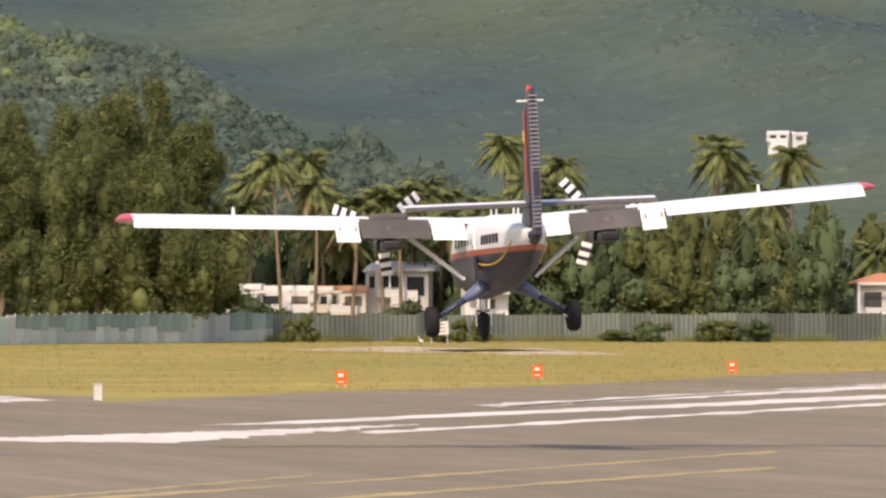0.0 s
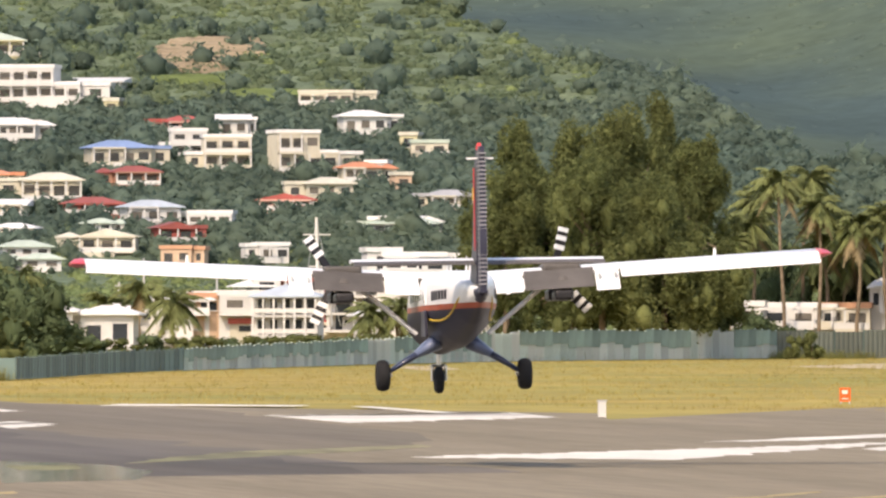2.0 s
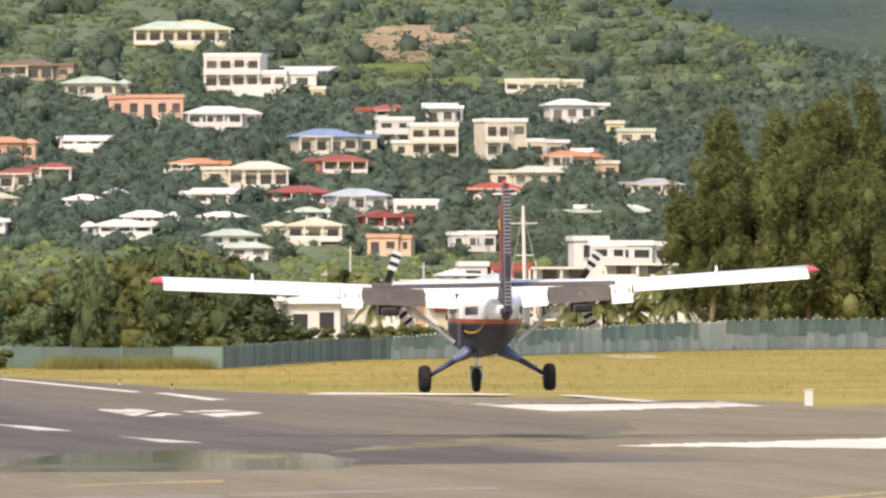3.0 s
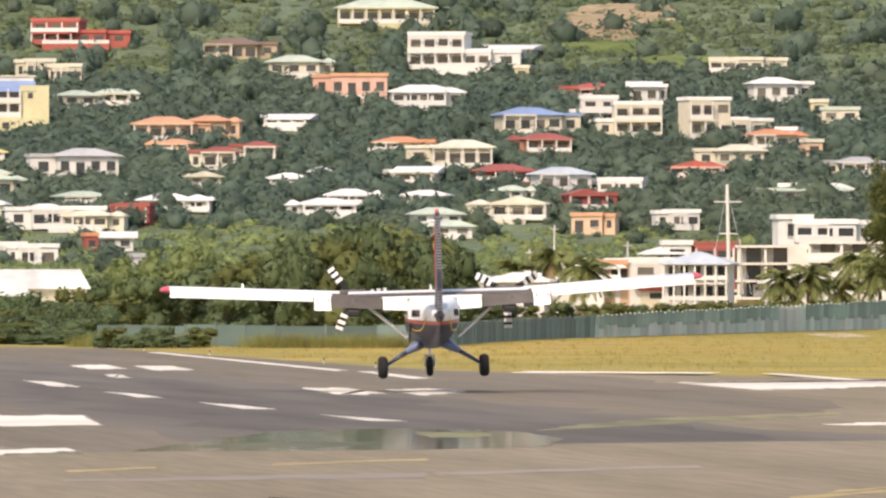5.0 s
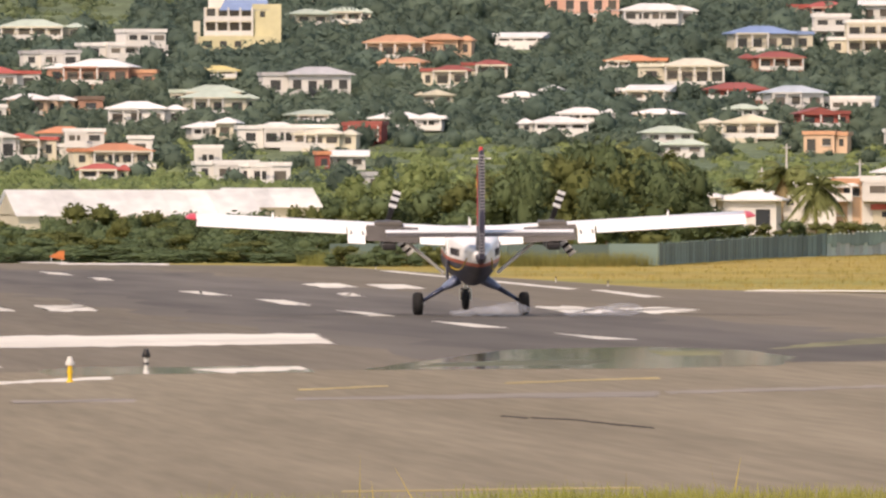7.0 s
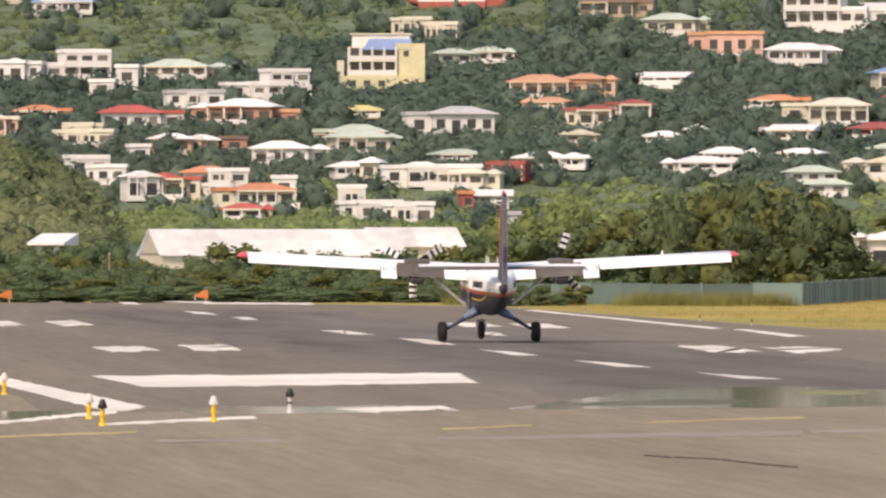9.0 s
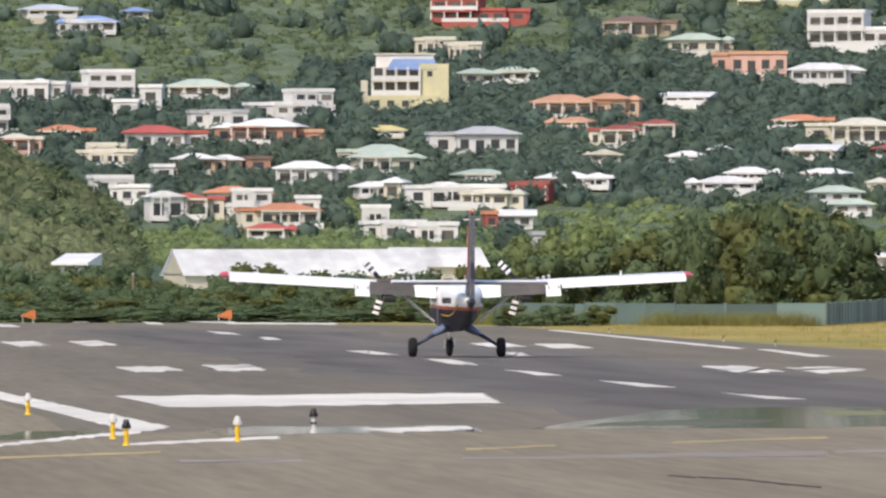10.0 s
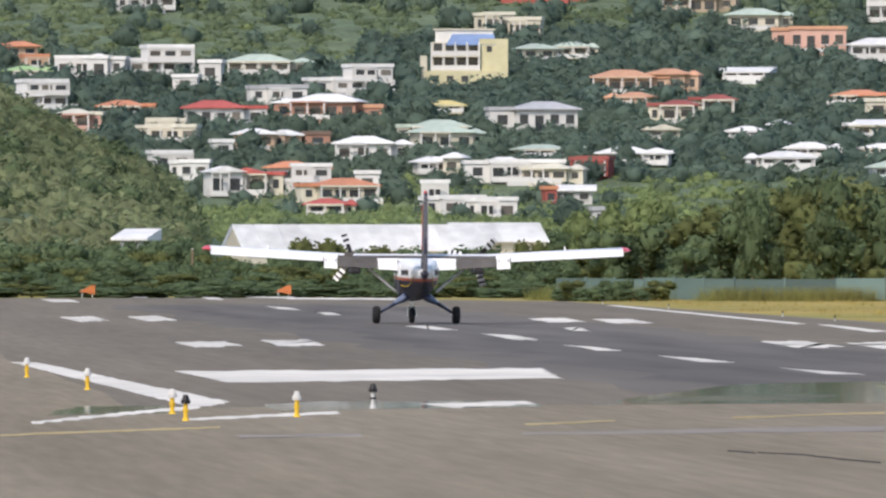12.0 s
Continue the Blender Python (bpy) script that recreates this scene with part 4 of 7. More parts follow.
def fence(line):
    """Palisade of sheet panels between posts, pale and green by turns."""
    f = empty("fence")
    r = random.Random(4)
    left = 0.0
    for a, b in zip(line, line[1:]):
        a, b = Vector((*a, 0)), Vector((*b, 0))
        d = (b - a).normalized()
        ang = math.atan2(d.y, d.x)
        n = max(1, int((b - a).length / 3.2))
        step = (b - a).length / n
        for i in range(n):
            c = a + d * step * (i + 0.5)
            h = float(np.interp(c.length, [850, 1000, 1150, 1280], [1.4, 1.7, 2.3, 3.0])) * r.uniform(0.96, 1.04)
            far = c.x > 206   # dull bars behind the dry field
            green = r.random() < 0.45
            screen = not far and c.length > 1000 and noise.noise(Vector((c.x * 0.09, 5.0, 0))) > -0.25
            p = palisade(M["barfence"] if far else M["greenfence"] if green else M["fence"], f, c.x, c.y, step - 0.1, h) if c.length > 1000 else piece("panel", M["murkfence"], f, c.x, c.y, h / 2, step - 0.06, 0.06, h)
            p.rotation_euler = (0, 0, ang)
            if screen:
                k = r.uniform(0.40, 0.62)
                e = piece("screen", M["greenscreen"], f, c.x + 0.1 * d.y, c.y - 0.1 * d.x, h * (1 - k / 2), step, 0.06, h * k)
                e.rotation_euler = (0, 0, ang)
            q = piece("fence_post", M["greenfence"] if 1000 < c.length and not far else M["murkfence"], f, c.x + d.x * step / 2, c.y + d.y * step / 2, h / 2 + 0.1, 0.12, 0.14, h)
            q.rotation_euler = (0, 0, ang)
    return tagged(f, "long sheet-metal fence in faded grey and green", "fence")


def marker(x, y):
    m = empty("runway_marker", pose(x, y, 0, 0, 0, -8) @ Matrix.Diagonal((0.72, 0.72, 0.72, 1)))
    part("board", boxed(-0.36, 0.36, -0.12, 0.12, 0.05, 0.95, bevel=0.03), ORANGE, m, "bright orange board")
    part("panel", boxed(-0.2, 0.16, -0.14, -0.11, 0.55, 0.8), M["white_paint"], m, "white panel")
    part("lower_panel", boxed(-0.22, 0.2, -0.14, -0.11, 0.2, 0.28), M["white_paint"], m)
    for s in (-1, 1):
        part("foot", boxed(s * 0.28 - 0.04, s * 0.28 + 0.04, -0.2, 0.2, -0.1, 0.06), M["galv"], m)
    return tagged(m, "orange distance marker board with white panel", "marker", group="orange marker boards")


def light_post(x, y, top, k=1.0):
    m = empty("runway_light", pose(x, y, 0) @ Matrix.Diagonal((k, k, k, 1)))
    bm = bmesh.new()
    rod(bm, (0, 0, -0.02), (0, 0, 0.05), 0.09, 0.07, 10)
    rod(bm, (0, 0, 0.05), (0, 0, 0.36), 0.05, 0.05, 10)
    part("stem", bm, WALLM["white"] if top == "black" else YELLOW, m)
    bm = bmesh.new()
    rod(bm, (0, 0, 0.36), (0, 0, 0.44), 0.1, 0.1, 10)
    rod(bm, (0, 0, 0.44), (0, 0, 0.55), 0.085, 0.05, 10)
    part("lamp_head", bm, WALLM["white"] if top == "white" else PLANE["dark"], m)
    bm = bmesh.new()
    rod(bm, (0, 0, 0.2), (0, 0, 0.24), 0.075, 0.075, 10)
    part("collar", bm, YELLOW if top != "black" else PLANE["dark"], m)
    return tagged(m, f"small runway edge light with {top} head on a short stem", "light", group="runway edge lights")


def white_post(x, y):
    m = empty("marker_post", pose(x, y, 0))
    part("post", boxed(-0.16, 0.16, -0.1, 0.1, -0.1, 0.62, bevel=0.03), WALLM["white"], m)
    part("cap", boxed(-0.19, 0.19, -0.13, 0.13, 0.62, 0.68), WALLM["grey"], m)
    return tagged(m, "squat white marker post at the grass edge", "post")


def wind_marker(x, y):
    """Orange wedge-shaped taxi sign, its edge towards the runway."""
    m = empty("orange_sign", pose(x, y, 0) @ Matrix.Diagonal((0.72, 0.72, 0.72, 1)))
    bm = bmesh.new()
    v = [bm.verts.new(p) for p in ((-0.75, -0.15, 0.55), (0.75, -0.15, 0.25), (0.75, -0.15, 1.15), (0.35, -0.15, 1.15), (-0.75, 0.15, 0.55), (0.75, 0.15, 0.25), (0.75, 0.15, 1.15), (0.35, 0.15, 1.15))]
    for q in ((0, 1, 2, 3), (7, 6, 5, 4), (0, 4, 5, 1), (1, 5, 6, 2), (2, 6, 7, 3), (3, 7, 4, 0)):
        bm.faces.new([v[i] for i in q])
    bmesh.ops.recalc_face_normals(bm, faces=bm.faces[:])
    part("board", bm, DULL_ORANGE, m)
    for s in (-1, 1):
        part("leg", boxed(s * 0.5 - 0.05, s * 0.5 + 0.05, -0.05, 0.05, -0.1, 0.75), M["galv"], m)
    return tagged(m, "orange wedge-shaped sign before the hedge", "sign", group="orange signs")


def notice_board(x, y):
    m = empty("notice_board", pose(x, y, 0, 0, -5, -8))
    part("board", boxed(-1.0, 1.0, -0.04, 0.04, 0.9, 2.2), WALLM["white"], m)
    for i in range(3):
        part("text_bar", boxed(-0.75 + 0.15 * i, 0.7, -0.06, -0.042, 1.85 - i * 0.35, 2.0 - i * 0.35), WALLM["brick"], m)
    for s in (-1, 1):
        part("leg", boxed(s * 0.8 - 0.05, s * 0.8 + 0.05, 0.04, 0.12, -0.1, 2.1), M["galv"], m)
    return tagged(m, "white notice board with faded reddish lettering", "notice board")


def egret(x, y):
    e = empty("egret", pose(x, y, -0.08, 0, 0, 60))
    bm = bmesh.new()
    bmesh.ops.create_icosphere(bm, subdivisions=2, radius=1, matrix=Matrix.Translation((0, 0, 0.55)) @ Matrix.Rotation(0.5, 4, "X") @ Matrix.Diagonal((0.11, 0.26, 0.13, 1)))
    part("body", bm, WALLM["white"], e)
    bm = bmesh.new()
    rod(bm, (0, 0.18, 0.62), (0, 0.26, 0.85), 0.06, 0.035)
    rod(bm, (0, 0.26, 0.85), (0, 0.25, 1.0), 0.035, 0.05)
    part("neck", bm, WALLM["white"], e)
    bm = bmesh.new()
    rod(bm, (0, 0.26, 1.0), (0, 0.44, 0.97), 0.03, 0.008)
    part("beak", bm, YELLOW, e)
    for s in (-1, 1):
        bm = bmesh.new()
        rod(bm, (s * 0.05, 0, 0.45), (s * 0.05, 0.02, 0), 0.014)
        part("leg", bm, PLANE["dark"], e)
    return tagged(e, "white egret standing in the dry grass", "bird")


OPEN.append((160, 6, 2550, 2577))   # meadow
OPEN.append((272, 10, 2427, 2448))   # meadow
OPEN.append((264, 10, 2472, 2457))   # meadow
OPEN.append((263, 9, 2508, 2475))   # bare terrace
OPEN.append((270, 11, 2523, 2496))   # bare terrace
OPEN.append((273, 10, 2532, 2508))   # bare terrace
house(159.1, 2478.9, 51.8, 16.7, 4.5, "red", "red", "flat")
house(189.0, 2458.7, 49.0, 11.8, 3.8, "tan", "brown", "hip")
house(198.4, 2424.9, 44.6, 11.1, 4.2, "cream", "green", "hip")
house(223.0, 2507.1, 56.5, 21.7, 4.8, "yellow", "green", "hip")
house(226.7, 2524.8, 59.1, 8.5, 2.9, "yellow", "yellow", "hip")
house(229.6, 2434.2, 46.3, 18.2, 6.6, "white", "white", "flat")
house(240.0, 2454.3, 49.1, 16.6, 2.4, "white", "white", "shed")
house(241.7, 2418.0, 43.9, 3.2, 2.4, "yellow", "cream", "flat")
house(284.6, 2377.0, 39.3, 9.6, 4.6, "white", "white", "hip")
house(260.2, 2376.8, 38.7, 6.2, 4.4, "white", "white", "shed")
house(251.9, 2386.7, 40.0, 8.8, 2.9, "pink", "red", "hip")
house(248.2, 2344.9, 34.5, 7.6, 4.9, "white", "white", "flat")
house(253.3, 2326.3, 32.0, 9.9, 6.0, "cream", "white", "flat")
house(266.6, 2318.7, 31.4, 13.0, 7.3, "cream", "white", "flat")
house(266.4, 2276.5, 26.1, 9.7, 4.0, "cream", "cream", "hip")
house(275.2, 2302.6, 29.5, 8.4, 3.7, "cream", "orange", "hip")
house(279.3, 2308.2, 30.0, 4.4, 3.1, "white", "white", "flat")
house(207.5, 2391.0, 39.8, 12.1, 4.4, "pink", "terracotta", "flat")
house(217.5, 2378.1, 38.5, 11.5, 3.9, "white", "white", "hip")
house(221.8, 2392.7, 40.2, 5.7, 2.4, "white", "white", "hip")
house(233.7, 2331.3, 32.6, 12.7, 4.9, "cream", "blue", "hip")
house(233.7, 2301.2, 28.8, 9.4, 3.6, "brick", "darkred", "hip")
house(256.9, 2262.5, 24.0, 10.9, 3.0, "pink", "red", "gable")
house(259.6, 2262.1, 24.2, 5.2, 2.6, "pink", "red", "hip")
house(149.3, 2425.4, 44.0, 6.4, 3.5, "cream", "cream", "flat")
house(154.5, 2416.1, 42.9, 5.8, 3.5, "cream", "cream", "flat")
house(153.6, 2380.1, 38.1, 7.4, 3.2, "cream", "green", "hip")
house(160.4, 2382.6, 38.5, 6.9, 3.2, "cream", "green", "hip")
house(166.3, 2328.1, 31.2, 12.3, 4.5, "peach", "terracotta", "hip")
house(174.7, 2327.5, 31.4, 7.8, 4.5, "peach", "terracotta", "hip")
house(167.2, 2310.0, 29.0, 6.7, 2.4, "peach", "terracotta", "hip")
house(172.9, 2279.5, 25.4, 7.1, 4.2, "cream", "darkred", "hip")
house(181.2, 2296.9, 27.5, 6.6, 3.3, "cream", "darkred", "hip")
house(190.9, 2347.3, 34.0, 9.0, 2.5, "white", "white", "shed")
house(208.0, 2306.6, 29.0, 9.4, 2.8, "cream", "orange", "hip")
house(216.6, 2278.7, 25.8, 12.2, 5.1, "cream", "cream", "hip")
house(221.8, 2257.1, 23.1, 11.6, 3.2, "red", "darkred", "hip")
house(230.2, 2238.2, 21.1, 10.9, 4.5, "white", "bluegrey", "hip")
house(241.1, 2237.0, 20.8, 8.8, 2.4, "white", "white", "flat")
house(231.7, 2213.9, 17.9, 7.8, 2.9, "red", "darkred", "gable")
house(147.8, 2269.2, 23.7, 12.6, 5.5, "white", "grey", "hip")
house(131.6, 2297.2, 27.3, 7.7, 2.4, "yellow", "yellow", "hip")
house(127.8, 2240.4, 20.2, 11.3, 4.5, "cream", "green", "hip")
house(168.2, 2255.7, 22.3, 6.5, 2.7, "cream", "cream", "gable")
house(183.1, 2254.6, 22.3, 6.5, 2.4, "white", "white", "hip")
house(189.7, 2263.1, 23.5, 3.1, 2.4, "white", "white", "hip")
house(206.3, 2255.6, 22.6, 8.2, 3.3, "cream", "white", "shed")
house(191.4, 2223.8, 18.8, 8.6, 2.8, "white", "white", "hip")
house(205.0, 2225.6, 19.0, 8.5, 2.4, "cream", "white", "hip")
house(186.1, 2209.2, 16.9, 10.6, 2.4, "white", "white", "hip")
house(203.4, 2189.6, 15.0, 9.4, 2.5, "white", "green", "hip")
house(218.8, 2197.1, 16.0, 11.1, 3.3, "cream", "cream", "gable")
house(204.6, 2171.4, 12.8, 7.6, 2.4, "white", "green", "hip")
house(220.6, 2230.1, 19.9, 5.9, 2.4, "white", "green", "hip")
house(144.6, 2227.3, 18.8, 9.6, 2.4, "cream", "green", "hip")
house(158.7, 2217.3, 17.7, 10.7, 3.0, "cream", "white", "hip")
house(136.1, 2194.8, 15.0, 7.9, 3.0, "white", "white", "hip")
house(143.1, 2188.3, 14.2, 8.9, 2.9, "cream", "cream", "hip")
house(164.0, 2213.9, 17.5, 5.3, 2.4, "white", "white", "hip")
house(152.1, 2196.7, 15.4, 6.3, 2.4, "red", "darkred", "flat")
house(245.1, 2179.3, 14.2, 6.0, 2.4, "white", "white", "flat")
house(228.7, 2175.0, 13.6, 6.2, 2.4, "peach", "terracotta", "flat")
house(293.0, 2342.7, 34.9, 7.9, 2.4, "cream", "green", "flat")
house(291.1, 2355.1, 36.5, 3.8, 2.4, "yellow", "cream", "flat")
house(286.1, 2259.0, 24.3, 9.1, 3.4, "cream", "grey", "hip")
house(281.2, 2289.8, 27.8, 3.5, 2.9, "peach", "cream", "flat")
house(273.8, 2221.2, 19.3, 13.0, 3.2, "white", "green", "hip")
house(277.2, 2223.8, 19.7, 6.0, 3.0, "white", "white", "gable")
house(269.7, 2224.7, 19.7, 5.0, 2.4, "white", "white", "flat")
house(283.7, 2425.5, 45.6, 11.7, 2.4, "cream", "cream", "flat")
house(56.9, 2390.3, 38.8, 6.9, 3.0, "peach", "orange", "hip")
house(59.3, 2372.3, 36.2, 5.3, 2.4, "peach", "orange", "flat")
house(57.2, 2357.3, 34.3, 7.3, 2.4, "cream", "brightgreen", "hip")
house(57.6, 2309.3, 28.4, 12.3, 4.7, "white", "white", "flat")
house(68.2, 2357.0, 34.5, 11.0, 3.6, "white", "white", "flat")
house(71.4, 2374.9, 36.9, 4.2, 2.4, "white", "white", "hip")
house(82.0, 2362.6, 35.2, 13.7, 5.0, "white", "white", "flat")
house(91.4, 2347.2, 33.4, 4.7, 3.8, "white", "white", "flat")
house(100.9, 2361.8, 35.2, 13.1, 3.8, "cream", "green", "hip")
house(117.8, 2331.0, 31.4, 12.5, 4.8, "white", "white", "flat")
house(103.6, 2316.7, 29.5, 8.3, 2.7, "white", "grey", "flat")
house(86.4, 2338.4, 32.0, 5.2, 2.4, "white", "white", "flat")
house(89.2, 2281.3, 24.8, 12.2, 4.7, "white", "red", "hip")
house(110.1, 2289.4, 26.1, 13.3, 4.7, "brick", "white", "hip")
house(116.2, 2289.1, 25.9, 9.2, 2.4, "brick", "terracotta", "flat")
house(128.6, 2255.3, 22.0, 11.1, 3.8, "cream", "green", "hip")
house(113.3, 2223.1, 18.0, 11.1, 4.6, "white", "white", "hip")
house(94.8, 2242.0, 20.3, 7.5, 3.8, "peach", "white", "hip")
house(100.4, 2244.8, 20.5, 6.0, 3.4, "peach", "white", "hip")
house(105.9, 2244.5, 20.7, 5.0, 2.4, "brick", "brown", "flat")
house(81.3, 2254.5, 21.8, 9.5, 2.6, "cream", "cream", "flat")
house(79.8, 2269.6, 23.3, 6.1, 2.4, "cream", "cream", "flat")
house(73.3, 2296.8, 26.8, 8.7, 2.9, "cream", "orange", "hip")
house(64.2, 2273.1, 23.7, 6.1, 4.2, "pink", "cream", "hip")
house(88.7, 2233.2, 19.2, 4.0, 2.4, "white", "white", "flat")
house(78.8, 2212.6, 16.5, 7.9, 2.4, "white", "white", "flat")
house(82.7, 2197.4, 14.8, 5.9, 2.4, "white", "white", "flat")
house(86.5, 2170.3, 11.9, 6.8, 4.1, "white", "white", "gable")
house(90.9, 2173.1, 12.1, 8.2, 3.7, "cream", "red", "gable")
house(99.0, 2190.8, 14.1, 8.8, 3.1, "white", "orange", "hip")
house(101.6, 2172.6, 12.1, 7.7, 3.9, "white", "white", "flat")
house(106.6, 2160.4, 10.8, 11.5, 3.3, "cream", "orange", "hip")
house(98.8, 2055.6, 8.1, 6.9, 2.4, "cream", "red", "hip")
house(111.4, 2175.2, 12.4, 4.8, 2.7, "white", "white", "flat")
house(121.8, 2153.6, 10.2, 5.3, 3.1, "white", "white", "flat")
house(120.3, 2054.5, 8.1, 8.2, 2.4, "white", "white", "flat")
house(123.5, 2009.2, 7.5, 7.2, 2.5, "white", "white", "flat")
house(145.9, 2155.1, 10.4, 6.2, 2.7, "white", "white", "shed")
house(140.9, 2149.4, 10.0, 2.3, 2.4, "red", "orange", "flat")
house(139.6, 2191.6, 14.4, 14.6, 2.7, "white", "white", "flat")
house(127.9, 2201.3, 15.5, 3.5, 3.3, "cream", "white", "hip")
house(124.2, 2204.5, 15.9, 6.9, 2.4, "white", "white", "hip")
house(135.0, 1942.3, 6.5, 3.1, 2.4, "grey", "grey", "flat")
house(83.2, 2464.6, 49.1, 9.9, 2.4, "white", "white", "flat")
house(40.9, 1239.3, 2.2, 2.2, 3.0, "white", "white", "shed")
house(130.8, 1378.8, 0.4, 5.6, 5.6, "white", "white", "hip")
house(137.3, 1378.2, 0.4, 5.8, 5.3, "white", "white", "hip")
house(84.3, 2464.6, 49.1, 10.1, 3.7, "white", "blue", "hip")
house(93.7, 2488.2, 52.6, 5.0, 2.4, "cream", "blue", "hip")
house(76.5, 2488.8, 52.6, 11.1, 2.9, "cream", "bluegrey", "hip")
house(185.5, 2612.4, 71.9, 14.6, 7.3, "white", "orange", "flat")
house(195.7, 2608.7, 71.5, 21.9, 3.8, "white", "white", "gable")
house(222.6, 2660.7, 79.8, 12.8, 5.7, "white", "white", "flat")
house(206.7, 2650.0, 78.0, 9.0, 2.4, "white", "white", "flat")
house(161.4, 2671.1, 80.7, 16.6, 5.1, "white", "white", "hip")
house(176.6, 2706.2, 86.7, 9.2, 2.4, "white", "white", "flat")
house(142.9, 1493.2, 3.3, 5.6, 2.4, "white", "white", "hip")
house(149.2, 1492.6, 3.7, 6.1, 2.4, "white", "white", "hip")
house(157.2, 1491.7, 4.7, 6.4, 2.8, "white", "white", "hip")
house(160.0, 1491.4, 4.4, 4.8, 2.4, "peach", "terracotta", "flat")
house(180.8, 1630.0, 7.0, 4.4, 2.4, "white", "white", "hip")
house(165.0, 1490.9, 4.7, 7.3, 2.4, "white", "white", "flat")
house(170.0, 1490.3, 2.3, 8.0, 2.4, "cream", "red", "hip")
house(182.6, 1629.8, 7.3, 3.6, 2.4, "white", "white", "flat")
house(187.7, 1629.2, 7.1, 5.1, 2.4, "red", "darkred", "flat")
house(178.6, 1489.3, 2.9, 5.3, 2.4, "white", "white", "hip")
house(197.4, 1628.1, 10.6, 4.4, 2.4, "white", "white", "flat")
house(201.4, 1627.6, 10.0, 8.0, 2.4, "white", "white", "flat")
house(156.5, 1491.8, 1.5, 3.6, 2.4, "white", "white", "hip")
house(215.4, 1395.5, 3.1, 6.4, 2.4, "white", "white", "flat")
house(210.4, 1396.2, 3.3, 3.6, 2.4, "white", "white", "flat")
house(221.0, 1394.6, 3.1, 5.7, 2.4, "cream", "terracotta", "flat")
house(228.0, 1393.5, 4.8, 5.7, 4.0, "white", "white", "shed")
house(232.6, 1368.0, 2.6, 4.8, 7.6, "white", "white", "flat", 6)
house(279.9, 1379.9, 2.2, 7.2, 5.2, "white", "orange", "hip")
house(286.2, 1378.6, 1.8, 4.8, 3.2, "cream", "cream", "flat")
house(169.0, 1401.8, 3.1, 3.8, 2.4, "white", "white", "hip")
house(675.9, 3483.0, 49.8, 6.8, 2.4, "white", "white", "flat")
house(680.8, 3482.1, 49.4, 4.4, 2.4, "white", "white", "flat")
house(425.1, 2005.4, 21.2, 6.9, 2.4, "white", "orange", "hip")
hotel(177.6, 1489.4, 2.8, 6.3, 6.1, -10, 3, True)
hotel(187.3, 1478.2, 2.7, 11.3, 6.6, -12, 3)
gallery(161.7, 1420.8, 2.1)
mast(169.8, 1460.2, 3.3, 12.7)
pole(152.7, 1492.2, 7.0, 4.4)
pole(161.3, 1491.3, 6.1, 3.4)
pole(149.8, 1492.5, 6.3, 2.3)
warehouse(65.2, 1298.4, 2.6, 25.4, 3.1, 9.5, 11)
warehouse(79.7, 1302.6, 3.6, 9.1, 2.3, 8, 10)
big_villa(138.5, 2344.9, 33.2, 1.044)
terrace(272.6, 9.7, 2532, 2508, "earth")
terrace(269.9, 11.2, 2523, 2496, "earth")
terrace(262.6, 8.7, 2508, 2475, "earth")
terrace(263.7, 10.2, 2472, 2457, "meadow")
terrace(272.4, 10.3, 2427, 2448, "meadow")
terrace(160.4, 5.7, 2550, 2577, "meadow")
plant("bush", 2.0, 898.0, 2.6, 0.8)
plant("olive", 4.0, 897.0, 2.4, 1.0)
plant("bush", 5.7, 893.5, 3.5, 0.9)
plant("shrub", 7.8, 894.6, 2.6, 0.8)
plant("olive", 10.1, 896.3, 2.4, 0.8)
plant("olive", 11.8, 896.8, 3.6, 1.0)
plant("olive", 13.6, 895.5, 3.8, 0.8)
plant("shrub", 16.0, 898.4, 3.3, 0.8)
plant("bush", 17.5, 889.4, 2.6, 1.0)
plant("shrub", 19.9, 891.8, 3.7, 0.8)
plant("olive", 22.3, 893.7, 3.3, 0.8)
plant("bush", 24.7, 894.7, 4.0, 0.8)
plant("bush", 26.3, 893.4, 3.8, 0.8)
plant("bush", 28.4, 889.8, 3.9, 0.8)
plant("shrub", 30.0, 887.6, 3.9, 0.8)
plant("shrub", 32.4, 891.5, 2.4, 0.8)
plant("bush", 34.1, 886.9, 3.3, 1.0)
plant("bush", 36.4, 889.6, 3.8, 0.8)
plant("bush", 38.3, 893.4, 2.5, 0.8)
plant("bush", 39.6, 889.3, 2.8, 0.8)
plant("bush", 42.1, 896.8, 3.9, 0.8)
plant("shrub", 44.0, 896.3, 3.0, 0.8)
plant("bush", 45.9, 891.9, 3.9, 0.8)
plant("bush", 47.7, 888.8, 3.1, 0.8)
plant("bush", 49.7, 892.6, 3.0, 1.0)
plant("olive", 51.3, 893.1, 2.6, 0.8)
plant("bush", 53.2, 893.9, 3.0, 0.8)
plant("bush", 54.9, 885.6, 3.9, 0.8)
plant("shrub", 56.8, 887.3, 3.3, 0.9)
plant("bush", 59.0, 894.5, 2.8, 0.8)
plant("bush", 2.7, 910.6, 3.5, 1.0)
plant("bush", 4.8, 914.2, 2.7, 1.4)
plant("bush", 7.0, 917.1, 4.0, 1.2)
plant("bush", 8.7, 911.6, 3.6, 1.5)
plant("bush", 10.9, 915.3, 2.6, 1.4)
plant("olive", 12.7, 918.6, 2.9, 1.4)
plant("olive", 14.7, 912.4, 2.6, 1.3)
plant("bush", 17.0, 912.3, 3.5, 1.3)
